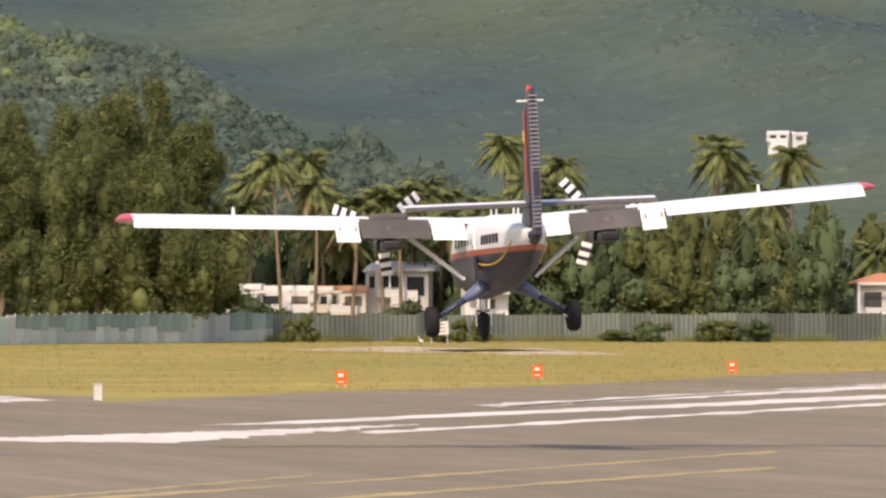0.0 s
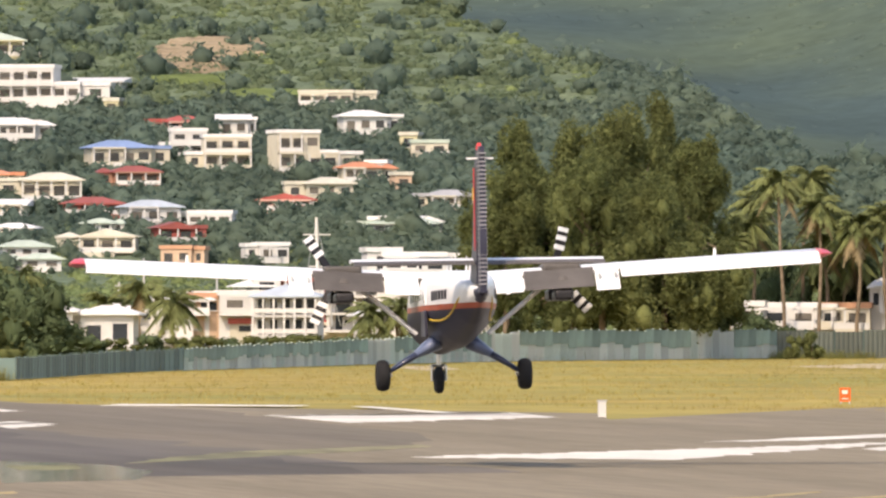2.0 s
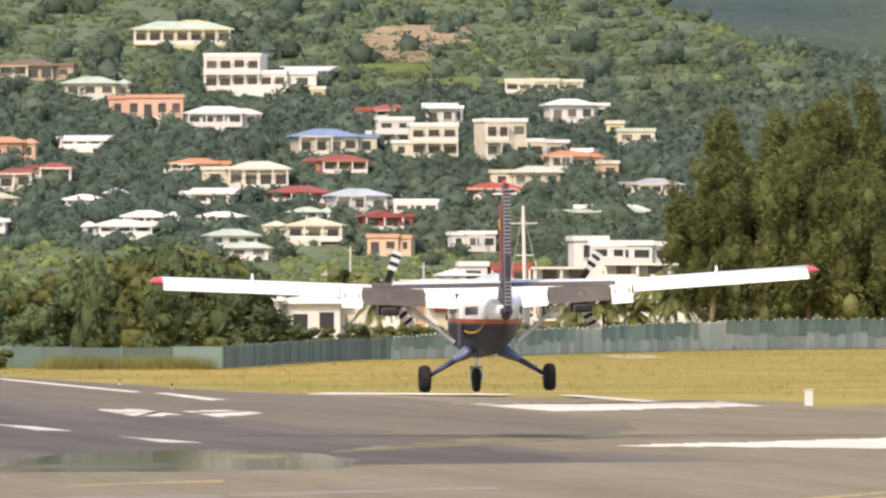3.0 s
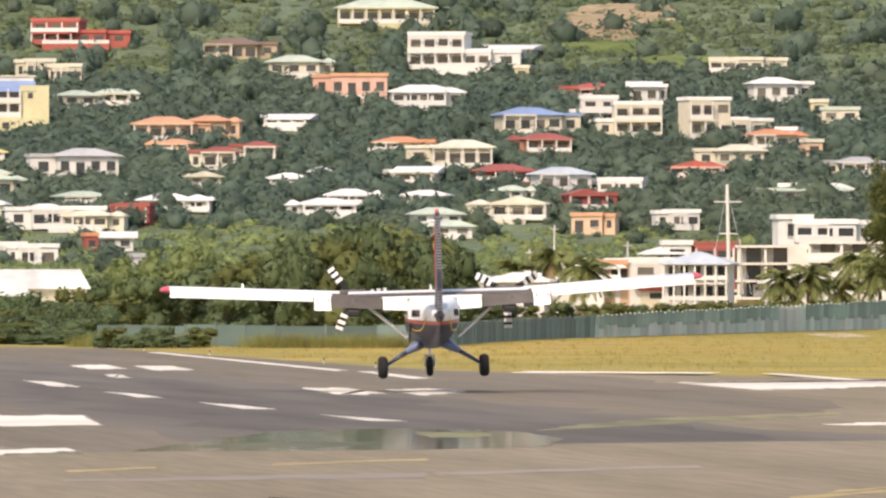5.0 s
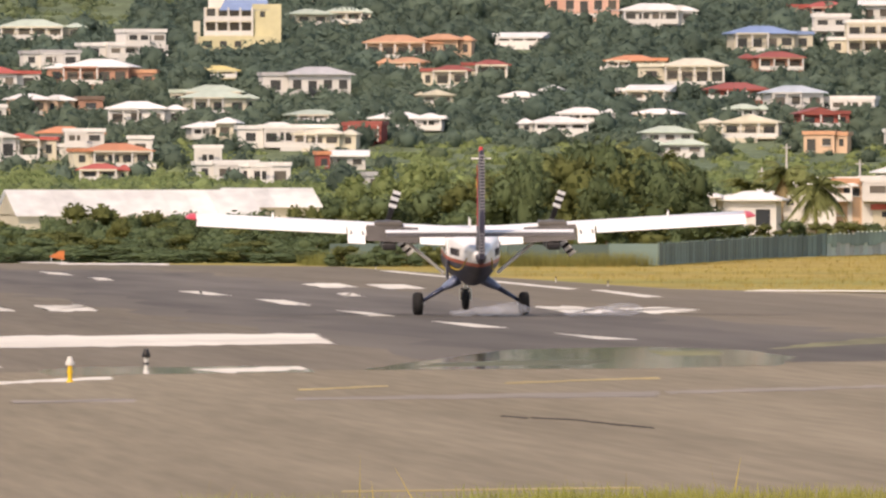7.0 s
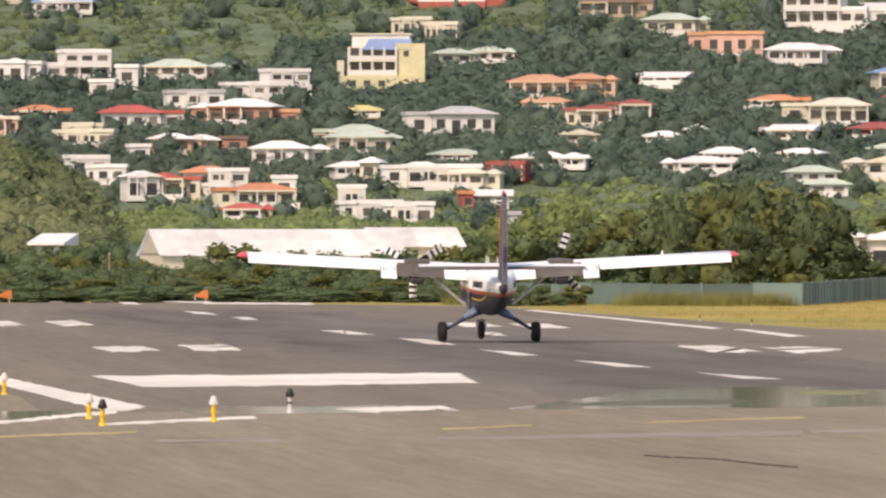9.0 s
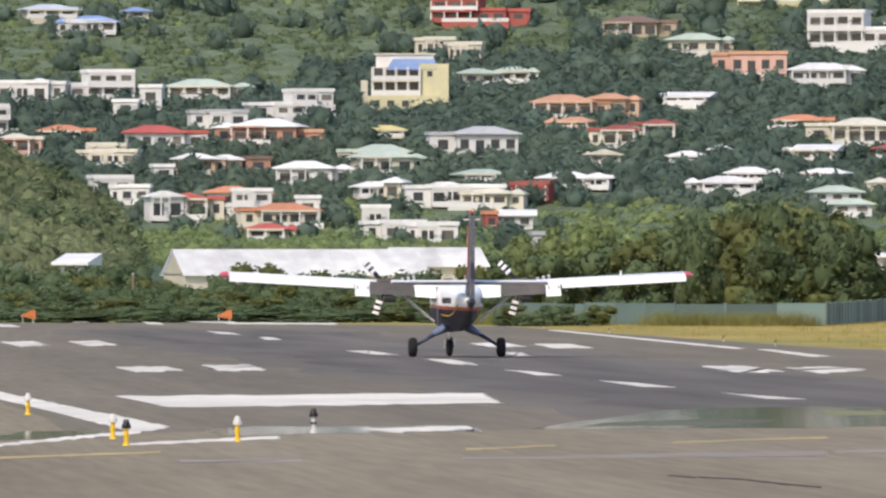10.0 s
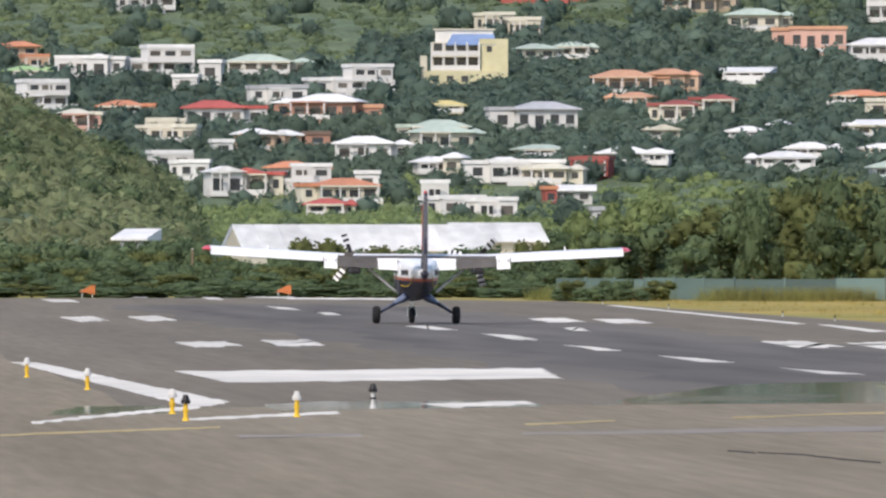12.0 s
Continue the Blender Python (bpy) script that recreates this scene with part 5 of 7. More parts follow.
plant("bush", 19.1, 908.9, 2.7, 1.0)
plant("olive", 21.8, 920.1, 3.2, 0.9)
plant("bush", 24.2, 917.7, 3.2, 1.5)
plant("bush", 26.5, 919.0, 3.9, 1.2)
plant("bush", 28.6, 909.0, 2.8, 1.5)
plant("olive", 31.3, 919.3, 3.9, 1.0)
plant("bush", 33.2, 914.4, 2.6, 1.2)
plant("bush", 35.2, 919.6, 3.1, 1.2)
plant("bush", 37.2, 914.7, 4.0, 1.5)
plant("bush", 39.5, 914.6, 2.8, 1.3)
plant("bush", 42.0, 918.7, 2.9, 1.4)
plant("bush", 43.4, 912.8, 3.4, 1.2)
plant("bush", 45.7, 912.9, 3.3, 1.4)
plant("bush", 47.5, 908.3, 3.7, 1.0)
plant("shrub", 49.1, 908.7, 3.8, 1.0)
plant("bush", 51.3, 912.2, 2.6, 1.5)
plant("bush", 53.2, 911.4, 2.7, 1.3)
plant("olive", 55.2, 916.9, 3.6, 1.5)
plant("bush", 57.3, 916.6, 3.4, 1.3)
plant("bush", 58.9, 911.6, 3.1, 1.2)
plant("bush", 3.6, 949.5, 3.7, 1.8)
plant("olive", 5.4, 953.6, 3.5, 1.9)
plant("bush", 7.2, 948.5, 4.1, 1.5)
plant("bush", 9.8, 955.2, 3.7, 2.0)
plant("olive", 12.1, 952.7, 3.7, 1.6)
plant("bush", 14.3, 949.6, 3.7, 1.5)
plant("shrub", 16.1, 945.1, 2.7, 2.1)
plant("bush", 18.7, 954.0, 3.1, 1.5)
plant("bush", 20.4, 955.2, 4.0, 1.6)
plant("bush", 22.5, 949.9, 3.8, 2.1)
plant("bush", 24.8, 950.3, 2.7, 1.7)
plant("olive", 27.1, 955.6, 2.7, 2.0)
plant("shrub", 29.2, 948.3, 3.8, 1.7)
plant("shrub", 31.4, 955.1, 3.5, 1.4)
plant("bush", 33.3, 952.4, 3.2, 1.4)
plant("olive", 34.9, 949.6, 3.7, 1.6)
plant("shrub", 36.8, 944.4, 2.8, 1.5)
plant("olive", 39.6, 953.5, 3.5, 1.4)
plant("bush", 41.4, 954.3, 3.4, 2.0)
plant("olive", 43.7, 951.5, 3.0, 1.4)
plant("olive", 45.5, 945.5, 3.0, 1.7)
plant("shrub", 47.3, 949.7, 2.9, 1.5)
plant("shrub", 49.4, 954.6, 2.8, 1.6)
plant("olive", 51.4, 953.4, 3.5, 1.9)
plant("bush", 53.7, 952.8, 3.8, 1.8)
plant("bush", 55.3, 945.2, 2.9, 1.8)
plant("bush", 57.6, 945.2, 4.0, 1.5)
plant("bush", 59.7, 950.2, 3.6, 2.0)
plant("bush", 61.0, 944.2, 2.6, 2.0)
plant("bush", 4.5, 1005.0, 3.2, 2.3)
plant("shrub", 6.2, 994.1, 3.8, 2.0)
plant("shrub", 8.3, 1001.7, 2.8, 2.1)
plant("shrub", 10.7, 995.4, 3.6, 2.1)
plant("shrub", 12.8, 1004.8, 4.3, 2.3)
plant("bush", 14.5, 999.3, 3.3, 1.9)
plant("bush", 16.9, 997.9, 4.3, 2.3)
plant("olive", 19.2, 998.0, 3.5, 2.3)
plant("olive", 21.7, 1002.5, 3.8, 1.9)
plant("bush", 23.4, 995.2, 3.8, 1.8)
plant("bush", 26.3, 1001.5, 3.8, 1.8)
plant("bush", 28.3, 997.3, 3.5, 2.0)
plant("bush", 30.3, 1000.2, 3.0, 2.3)
plant("shrub", 32.5, 998.1, 3.1, 2.1)
plant("bush", 35.2, 1001.7, 3.2, 2.1)
plant("bush", 37.5, 1003.0, 3.5, 1.8)
plant("shrub", 39.1, 996.5, 2.9, 1.8)
plant("bush", 40.8, 994.5, 4.3, 2.0)
plant("olive", 43.6, 1002.8, 4.0, 2.1)
plant("olive", 46.0, 1002.5, 4.2, 2.0)
plant("bush", 48.0, 995.8, 3.0, 2.0)
plant("bush", 50.6, 997.6, 3.5, 1.8)
plant("bush", 53.3, 1000.2, 3.7, 2.0)
plant("bush", 55.6, 992.8, 3.8, 1.8)
plant("bush", 57.7, 995.1, 4.0, 2.3)
plant("shrub", 59.5, 994.8, 4.0, 2.2)
plant("shrub", 62.4, 999.9, 3.2, 2.3)
plant("shrub", 63.8, 992.6, 3.8, 1.9)
plant("bush", 5.5, 1054.2, 3.7, 2.6)
plant("bush", 7.7, 1055.6, 4.1, 2.2)
plant("olive", 10.5, 1054.9, 2.9, 2.3)
plant("bush", 13.4, 1059.2, 4.4, 2.2)
plant("shrub", 16.1, 1058.8, 4.3, 2.8)
plant("bush", 18.7, 1054.6, 3.7, 2.7)
plant("bush", 21.6, 1059.4, 3.4, 2.5)
plant("shrub", 24.1, 1054.2, 3.7, 2.7)
plant("bush", 26.3, 1058.5, 3.5, 2.7)
plant("bush", 29.3, 1063.9, 3.5, 2.9)
plant("bush", 31.6, 1058.4, 3.1, 2.9)
plant("bush", 33.6, 1058.8, 4.0, 3.0)
plant("bush", 35.4, 1053.8, 3.4, 2.7)
plant("bush", 38.0, 1053.6, 3.6, 2.7)
plant("bush", 40.9, 1055.5, 3.5, 2.9)
plant("bush", 43.0, 1053.7, 3.0, 2.8)
plant("bush", 46.0, 1062.5, 4.6, 2.1)
plant("shrub", 48.9, 1062.7, 3.3, 2.9)
plant("bush", 51.2, 1058.0, 2.9, 2.8)
plant("olive", 52.9, 1053.8, 2.9, 3.1)
plant("bush", 55.1, 1058.7, 3.2, 2.6)
plant("shrub", 57.1, 1056.7, 3.7, 2.8)
plant("shrub", 60.1, 1063.7, 4.0, 2.8)
plant("bush", 61.7, 1058.3, 3.6, 2.9)
plant("olive", 63.8, 1054.2, 4.6, 2.4)
plant("shrub", 67.0, 1063.0, 3.9, 2.3)
plant("shrub", 69.0, 1060.2, 3.7, 2.7)
plant("bush", 6.7, 1115.0, 4.5, 3.0)
plant("shrub", 9.4, 1113.0, 3.3, 3.4)
plant("bush", 12.2, 1105.1, 4.3, 2.8)
plant("bush", 14.4, 1109.3, 4.7, 2.7)
plant("bush", 17.3, 1106.2, 3.0, 2.6)
plant("bush", 20.1, 1109.2, 3.6, 3.1)
plant("bush", 22.9, 1105.6, 3.0, 3.2)
plant("olive", 25.6, 1107.2, 3.2, 2.6)
plant("olive", 27.9, 1114.5, 4.0, 3.0)
plant("olive", 30.0, 1111.1, 3.9, 2.7)
plant("bush", 31.8, 1104.8, 4.6, 2.9)
plant("bush", 34.8, 1106.1, 3.9, 3.3)
plant("olive", 37.8, 1111.4, 3.9, 3.3)
plant("shrub", 40.3, 1104.6, 3.8, 2.9)
plant("olive", 43.2, 1104.6, 3.7, 3.0)
plant("bush", 45.1, 1107.2, 3.1, 2.8)
plant("bush", 47.6, 1107.4, 4.3, 2.6)
plant("bush", 50.4, 1107.1, 3.4, 2.9)
plant("bush", 53.4, 1105.7, 3.8, 3.2)
plant("bush", 56.1, 1114.4, 4.7, 2.8)
plant("olive", 58.2, 1104.8, 3.7, 2.7)
plant("shrub", 60.9, 1107.2, 4.5, 3.0)
plant("bush", 63.8, 1104.4, 4.8, 3.2)
plant("bush", 66.1, 1109.7, 4.0, 3.2)
plant("bush", 67.8, 1106.1, 3.8, 3.2)
plant("bush", 71.0, 1112.6, 3.9, 3.3)
plant("bush", 73.3, 1110.0, 4.5, 3.3)
plant("olive", 52.8, 1118.8, 4.7, 4.5)
plant("bush", 55.4, 1118.6, 3.5, 4.0)
plant("bush", 60.5, 1118.4, 3.7, 4.3)
plant("bush", 66.2, 1118.0, 5.0, 4.4)
plant("bush", 68.7, 1117.9, 3.5, 3.8)
plant("bush", 50.1, 1118.9, 3.0, 3.8)
plant("bush", 62.7, 1118.2, 3.0, 3.7)
plant("olive", 57.8, 1118.5, 3.0, 3.8)
plant("olive", 71.7, 1117.7, 3.0, 4.3)
plant("bush", 41.8, 1119.2, 4.0, 5.3)
plant("bush", 38.9, 1119.3, 4.5, 4.8)
plant("bush", 34.9, 1119.5, 4.5, 4.5)
plant("bush", 30.9, 1119.6, 4.5, 4.8)
plant("bush", 26.9, 1119.7, 4.5, 4.5)
plant("sunny", 84.5, 1327.3, 6.2, 5.9)
plant("bush", 88.1, 1327.1, 4.8, 6.5)
plant("sunny", 91.6, 1326.8, 6.0, 7.4)
plant("sunny", 94.6, 1326.6, 4.5, 8.3)
plant("sunny", 98.1, 1326.4, 5.4, 8.8)
plant("sunny", 89.3, 1327.0, 4.3, 5.0)
plant("sunny", 93.4, 1326.7, 6.0, 5.9)
plant("sunny", 96.4, 1326.5, 6.5, 6.8)
plant("bush", 86.9, 1327.2, 6.5, 5.6)
plant("dark", 84.9, 1205.7, 5.6, 5.4)
plant("dark", 88.4, 1217.4, 5.5, 5.7)
plant("dark", 95.4, 1273.8, 6.3, 6.8)
plant("olive", 93.0, 1206.1, 5.1, 6.9)
plant("olive", 96.3, 1207.4, 5.4, 8.0)
plant("dark", 96.8, 1180.5, 4.3, 9.1)
plant("shrub", 107.2, 1272.5, 7.1, 10.3)
plant("shrub", 109.4, 1264.5, 7.2, 9.5)
plant("olive", 93.8, 1276.3, 6.0, 3.8)
plant("bush", 90.3, 1178.5, 4.6, 4.3)
plant("dark", 100.0, 1253.2, 4.5, 5.5)
plant("olive", 103.6, 1255.6, 5.8, 6.1)
plant("bush", 104.5, 1220.1, 5.8, 6.5)
plant("shrub", 104.6, 1184.2, 5.0, 7.0)
plant("shrub", 88.6, 1242.5, 7.2, 3.3)
plant("olive", 84.4, 1230.4, 6.5, 3.3)
plant("dark", 96.0, 1230.6, 6.6, 2.7)
plant("bush", 99.0, 1213.8, 4.8, 3.3)
plant("bush", 104.5, 1233.8, 4.5, 3.8)
plant("dark", 106.8, 1305.6, 6.6, 9.9)
plant("dark", 110.4, 1305.3, 6.6, 10.2)
plant("dark", 113.7, 1305.1, 6.6, 10.6)
plant("dark", 116.9, 1304.8, 6.6, 9.2)
plant("dark", 119.9, 1304.5, 6.6, 9.9)
plant("dark", 96.8, 1201.1, 5.9, 7.1)
plant("shrub", 99.2, 1200.9, 6.4, 8.7)
plant("pine", 102.1, 1200.7, 7.0, 10.0)
plant("pine", 104.8, 1200.4, 7.0, 10.5)
plant("shrub", 107.7, 1200.2, 7.0, 10.3)
plant("dark", 110.4, 1199.9, 6.4, 9.2)
plant("shrub", 113.0, 1199.7, 5.7, 7.5)
plant("pine", 100.5, 1200.8, 7.0, 6.0)
plant("pine", 104.2, 1200.5, 7.5, 6.5)
plant("pine", 108.5, 1200.1, 7.5, 6.5)
plant("dark", 112.2, 1199.8, 6.3, 5.1)
plant("shrub", 115.3, 1199.5, 5.1, 4.8)
plant("dark", 94.6, 1201.3, 5.4, 4.9)
plant("dark", 127.8, 1323.8, 3.2, 1.6)
plant("dark", 130.0, 1323.6, 3.5, 2.2)
plant("olive", 132.1, 1323.4, 3.2, 2.3)
plant("olive", 134.2, 1323.2, 3.1, 1.6)
plant("dark", 136.2, 1323.0, 3.0, 2.8)
plant("olive", 138.6, 1322.8, 2.7, 2.5)
plant("dark", 140.8, 1322.5, 3.1, 1.6)
plant("bush", 143.2, 1322.3, 2.5, 2.0)
plant("olive", 145.4, 1322.0, 3.3, 2.1)
plant("bush", 147.5, 1321.8, 3.2, 1.6)
plant("dark", 148.7, 1321.7, 2.7, 2.3)
plant("olive", 151.0, 1321.4, 2.9, 2.7)
plant("bush", 152.5, 1321.2, 2.6, 1.7)
plant("dark", 155.2, 1320.9, 2.5, 2.1)
plant("bush", 156.6, 1320.8, 2.7, 2.1)
plant("olive", 159.3, 1320.4, 2.4, 1.8)
plant("bush", 161.0, 1320.2, 2.5, 2.4)
plant("dark", 162.6, 1320.0, 2.5, 2.9)
plant("bush", 164.5, 1319.8, 2.8, 2.7)
plant("olive", 166.4, 1319.5, 3.5, 2.7)
plant("bush", 169.5, 1319.2, 2.8, 2.6)
plant("dark", 170.5, 1319.0, 2.9, 1.8)
plant("olive", 142.4, 1322.4, 4.1, 2.6)
plant("dark", 144.3, 1322.1, 3.5, 2.4)
plant("olive", 146.2, 1321.9, 2.9, 2.6)
plant("dark", 148.1, 1321.7, 3.0, 2.2)
plant("olive", 150.0, 1321.5, 4.0, 2.6)
plant("olive", 151.8, 1321.3, 4.4, 2.8)
plant("bush", 153.7, 1321.1, 4.2, 2.6)
plant("bush", 155.6, 1320.9, 4.4, 2.9)
plant("dark", 157.5, 1320.6, 3.0, 2.4)
plant("olive", 159.4, 1320.4, 4.2, 2.9)
plant("dark", 161.3, 1320.2, 3.9, 2.0)
plant("olive", 163.1, 1320.0, 3.2, 2.3)
plant("dark", 165.0, 1319.7, 3.4, 2.4)
plant("bush", 166.9, 1319.5, 3.1, 2.4)
plant("dark", 168.8, 1319.2, 3.3, 2.5)
plant("dark", 170.7, 1319.0, 3.9, 2.4)
plant("olive", 172.5, 1318.8, 4.2, 2.1)
plant("dark", 174.4, 1318.5, 4.4, 2.6)
plant("dark", 211.1, 1409.3, 7.4, 10.2)
plant("dark", 214.7, 1408.7, 6.6, 11.2)
plant("dark", 212.9, 1409.0, 6.1, 13.2)
plant("dark", 215.9, 1408.6, 7.7, 8.2)
plant("dark", 225.6, 1407.0, 6.9, 9.7)
plant("dark", 221.1, 1407.7, 5.1, 6.8)
plant("shrub", 241.9, 1414.5, 6.3, 12.0)
plant("shrub", 244.7, 1414.0, 6.9, 13.8)
plant("shrub", 247.6, 1413.5, 7.5, 14.3)
plant("shrub", 243.0, 1414.3, 5.8, 9.2)
plant("shrub", 246.4, 1413.7, 6.9, 9.7)
plant("shrub", 249.2, 1413.2, 6.9, 11.5)
plant("shrub", 251.0, 1412.9, 7.5, 12.6)
plant("shrub", 241.3, 1414.6, 4.0, 6.9)
plant("shrub", 208.2, 1402.6, 4.1, 5.5)
plant("bush", 210.4, 1402.3, 3.5, 4.4)
plant("olive", 212.6, 1402.0, 3.6, 5.3)
plant("shrub", 214.7, 1401.6, 3.7, 4.9)
plant("olive", 216.8, 1401.3, 3.0, 4.3)
plant("olive", 218.8, 1401.0, 3.4, 4.7)
plant("olive", 220.9, 1400.7, 3.4, 5.6)
plant("olive", 222.9, 1400.4, 4.1, 4.1)
plant("bush", 224.9, 1400.1, 3.3, 5.3)
plant("bush", 226.9, 1399.7, 3.3, 3.9)
plant("bush", 228.9, 1399.4, 3.5, 5.6)
plant("bush", 231.0, 1399.1, 4.3, 4.9)
plant("olive", 233.0, 1398.7, 2.6, 4.7)
plant("shrub", 235.0, 1398.4, 3.4, 4.8)
plant("olive", 256.3, 1432.2, 9.2, 11.4)
plant("olive", 260.6, 1431.5, 8.1, 12.1)
plant("dark", 265.0, 1430.7, 7.3, 11.1)
plant("olive", 269.3, 1429.9, 7.5, 11.4)
plant("olive", 273.6, 1429.0, 6.7, 10.8)
plant("olive", 278.6, 1428.1, 7.0, 11.1)
plant("shrub", 282.9, 1427.2, 7.2, 10.8)
plant("olive", 287.2, 1426.4, 6.4, 10.8)
plant("olive", 260.7, 1416.2, 8.7, 12.7)
plant("shrub", 259.0, 1400.2, 6.5, 7.6)
plant("shrub", 263.9, 1415.6, 9.5, 12.9)
plant("shrub", 262.2, 1399.7, 7.0, 7.5)
plant("olive", 267.1, 1415.0, 6.2, 12.5)
plant("shrub", 265.4, 1399.1, 5.0, 7.1)
plant("shrub", 270.3, 1414.4, 7.2, 10.7)
plant("dark", 268.5, 1398.5, 5.3, 6.4)
plant("olive", 273.5, 1413.8, 6.5, 15.7)
plant("dark", 271.7, 1397.8, 7.1, 7.1)
plant("olive", 276.7, 1413.2, 6.1, 13.4)
plant("shrub", 274.8, 1397.2, 6.9, 8.8)
plant("olive", 279.9, 1412.5, 5.7, 16.3)
plant("dark", 278.0, 1396.6, 6.3, 6.1)
plant("shrub", 283.1, 1411.9, 7.0, 10.4)
plant("dark", 281.1, 1396.0, 5.4, 6.2)
plant("olive", 286.3, 1411.3, 7.3, 15.3)
plant("shrub", 284.3, 1395.3, 6.1, 8.9)
plant("olive", 289.5, 1410.6, 6.0, 12.4)
plant("shrub", 287.4, 1394.7, 6.8, 6.4)
plant("bush", 292.7, 1409.9, 9.7, 14.6)
plant("shrub", 290.6, 1394.0, 5.5, 8.4)
plant("olive", 295.8, 1409.3, 7.2, 12.3)
plant("dark", 293.7, 1393.4, 6.9, 8.0)
plant("olive", 299.0, 1408.6, 8.6, 13.4)
plant("dark", 296.9, 1392.7, 6.0, 7.0)
plant("olive", 202.1, 1309.5, 1.8, 2.6)
plant("olive", 204.2, 1309.2, 2.0, 3.1)
plant("olive", 217.6, 1307.0, 2.1, 2.5)
plant("olive", 219.3, 1306.7, 1.9, 2.6)
plant("olive", 221.8, 1306.3, 1.9, 2.7)
plant("olive", 240.6, 1328.4, 3.8, 1.3)
plant("olive", 242.7, 1328.0, 2.5, 2.3)
plant("bush", 244.0, 1327.8, 3.5, 2.5)
plant("bush", 249.5, 1326.7, 2.7, 2.6)
plant("olive", 250.6, 1326.5, 3.5, 2.5)
plant("olive", 251.8, 1326.3, 2.6, 2.3)
plant("shrub", 254.7, 1325.8, 3.2, 2.2)
plant("shrub", 255.4, 1325.6, 2.8, 2.4)
plant("bush", 55.8, 835.8, 1.8, 1.0)
plant("olive", 56.4, 834.2, 1.8, 1.4)
plant("bush", 56.9, 832.5, 1.8, 0.9)
plant("bush", 57.7, 831.9, 1.9, 1.1)
plant("shrub", 59.1, 837.8, 1.8, 1.3)
plant("bush", 59.5, 836.0, 1.6, 1.7)
plant("bush", 60.4, 835.5, 1.9, 0.9)
plant("olive", 61.2, 836.7, 2.1, 0.9)
plant("olive", 62.2, 836.8, 1.9, 1.4)
plant("dark", 236.0, 1381.0, 8.9, 14.4)
plant("shrub", 238.3, 1380.6, 7.7, 15.7)
plant("shrub", 240.6, 1380.2, 6.0, 16.0)
plant("olive", 242.8, 1379.8, 8.1, 14.5)
plant("dark", 245.1, 1379.4, 6.7, 16.5)
plant("dark", 247.4, 1379.0, 5.8, 15.7)
plant("olive", 249.7, 1378.6, 6.0, 12.4)
plant("olive", 251.9, 1378.2, 7.7, 13.4)
plant("pine", 254.2, 1377.7, 7.5, 13.3)
plant("pine", 256.4, 1377.3, 8.0, 15.7)
plant("olive", 258.7, 1376.9, 7.9, 16.7)
plant("pine", 261.0, 1376.5, 5.6, 16.2)
plant("shrub", 263.2, 1376.0, 6.8, 12.6)
plant("olive", 265.5, 1375.6, 6.9, 12.8)
plant("pine", 267.8, 1375.2, 8.1, 12.1)
plant("dark", 270.0, 1374.7, 6.3, 14.7)
plant("dark", 237.2, 1378.7, 5.4, 8.9)
plant("olive", 239.9, 1378.3, 5.8, 8.6)
plant("dark", 242.7, 1377.8, 6.3, 7.9)
plant("dark", 245.4, 1377.3, 5.8, 10.1)
plant("dark", 248.2, 1376.8, 5.9, 9.4)
plant("dark", 250.9, 1376.3, 7.2, 7.4)
plant("olive", 253.6, 1375.8, 6.6, 7.3)
plant("olive", 256.4, 1375.3, 6.8, 7.4)
plant("shrub", 259.1, 1374.8, 6.1, 6.7)
plant("dark", 261.9, 1374.3, 7.1, 9.1)
plant("shrub", 264.6, 1373.8, 5.1, 8.4)
plant("shrub", 267.3, 1373.2, 6.1, 9.4)
plant("dark", 270.1, 1372.7, 6.1, 9.9)
plant("shrub", 208.5, 1387.4, 5.2, 4.4)
plant("shrub", 211.0, 1387.0, 5.1, 4.9)
plant("shrub", 214.2, 1386.6, 5.0, 3.4)
plant("shrub", 225.6, 1384.7, 4.9, 4.5)
rb = random.Random(21)
for i in range(13):   # thicket below the palms
    plant(rb.choice(("olive", "dark", "pine", "bush")), 205.0 + 2.6 * i + rb.uniform(-0.8, 0.8), 1406.0 + rb.uniform(-3, 4), rb.uniform(5.5, 8.0), rb.uniform(9.5, 14.5))
casuarina(177.3, 1333.3, 24.1, 14.3, 1)
casuarina(185.5, 1357.4, 25.7, 14.6, 2)
casuarina(188.1, 1336.8, 25.9, 16.3, 3)
casuarina(193.7, 1346.1, 27.3, 12.6, 4)
casuarina(194.4, 1325.8, 23.7, 10.5, 5)
casuarina(173.7, 1323.7, 20.0, 10.4, 6)
casuarina(182.3, 1312.4, 19.9, 18.8, 7)
casuarina(188.7, 1311.5, 18.2, 17.0, 8)
for px, py, ph in ((208.4, 1395, 12.5), (211.2, 1398, 15.0), (219.2, 1396, 12.8), (223.4, 1399, 11.2), (228.6, 1394, 12.6), (231.0, 1398, 16.8)):
    palm(px, py, ph)
palm(213.2, 1388.7, 19.8)
palm(217.0, 1400.3, 20.2)
palm(217.1, 1388.1, 17.2)
palm(214.4, 1414.8, 18.0)
palm(238.2, 1387.7, 21.8)
palm(240.2, 1384.3, 17.5)
palm(233.5, 1402.7, 15.7)
palm(224.3, 1387.0, 15.8)
palm(233.0, 1417.0, 14.3)
palm(236.0, 1393.2, 14.7)
palm(221.3, 1387.5, 15.0)
palm(221.9, 1409.6, 14.9)
palm(226.3, 1386.7, 16.1)
palm(232.4, 1385.6, 13.6)
palm(239.0, 1397.7, 14.5)
palm(242.4, 1383.9, 15.8)
palm(242.8, 1411.3, 21.8)
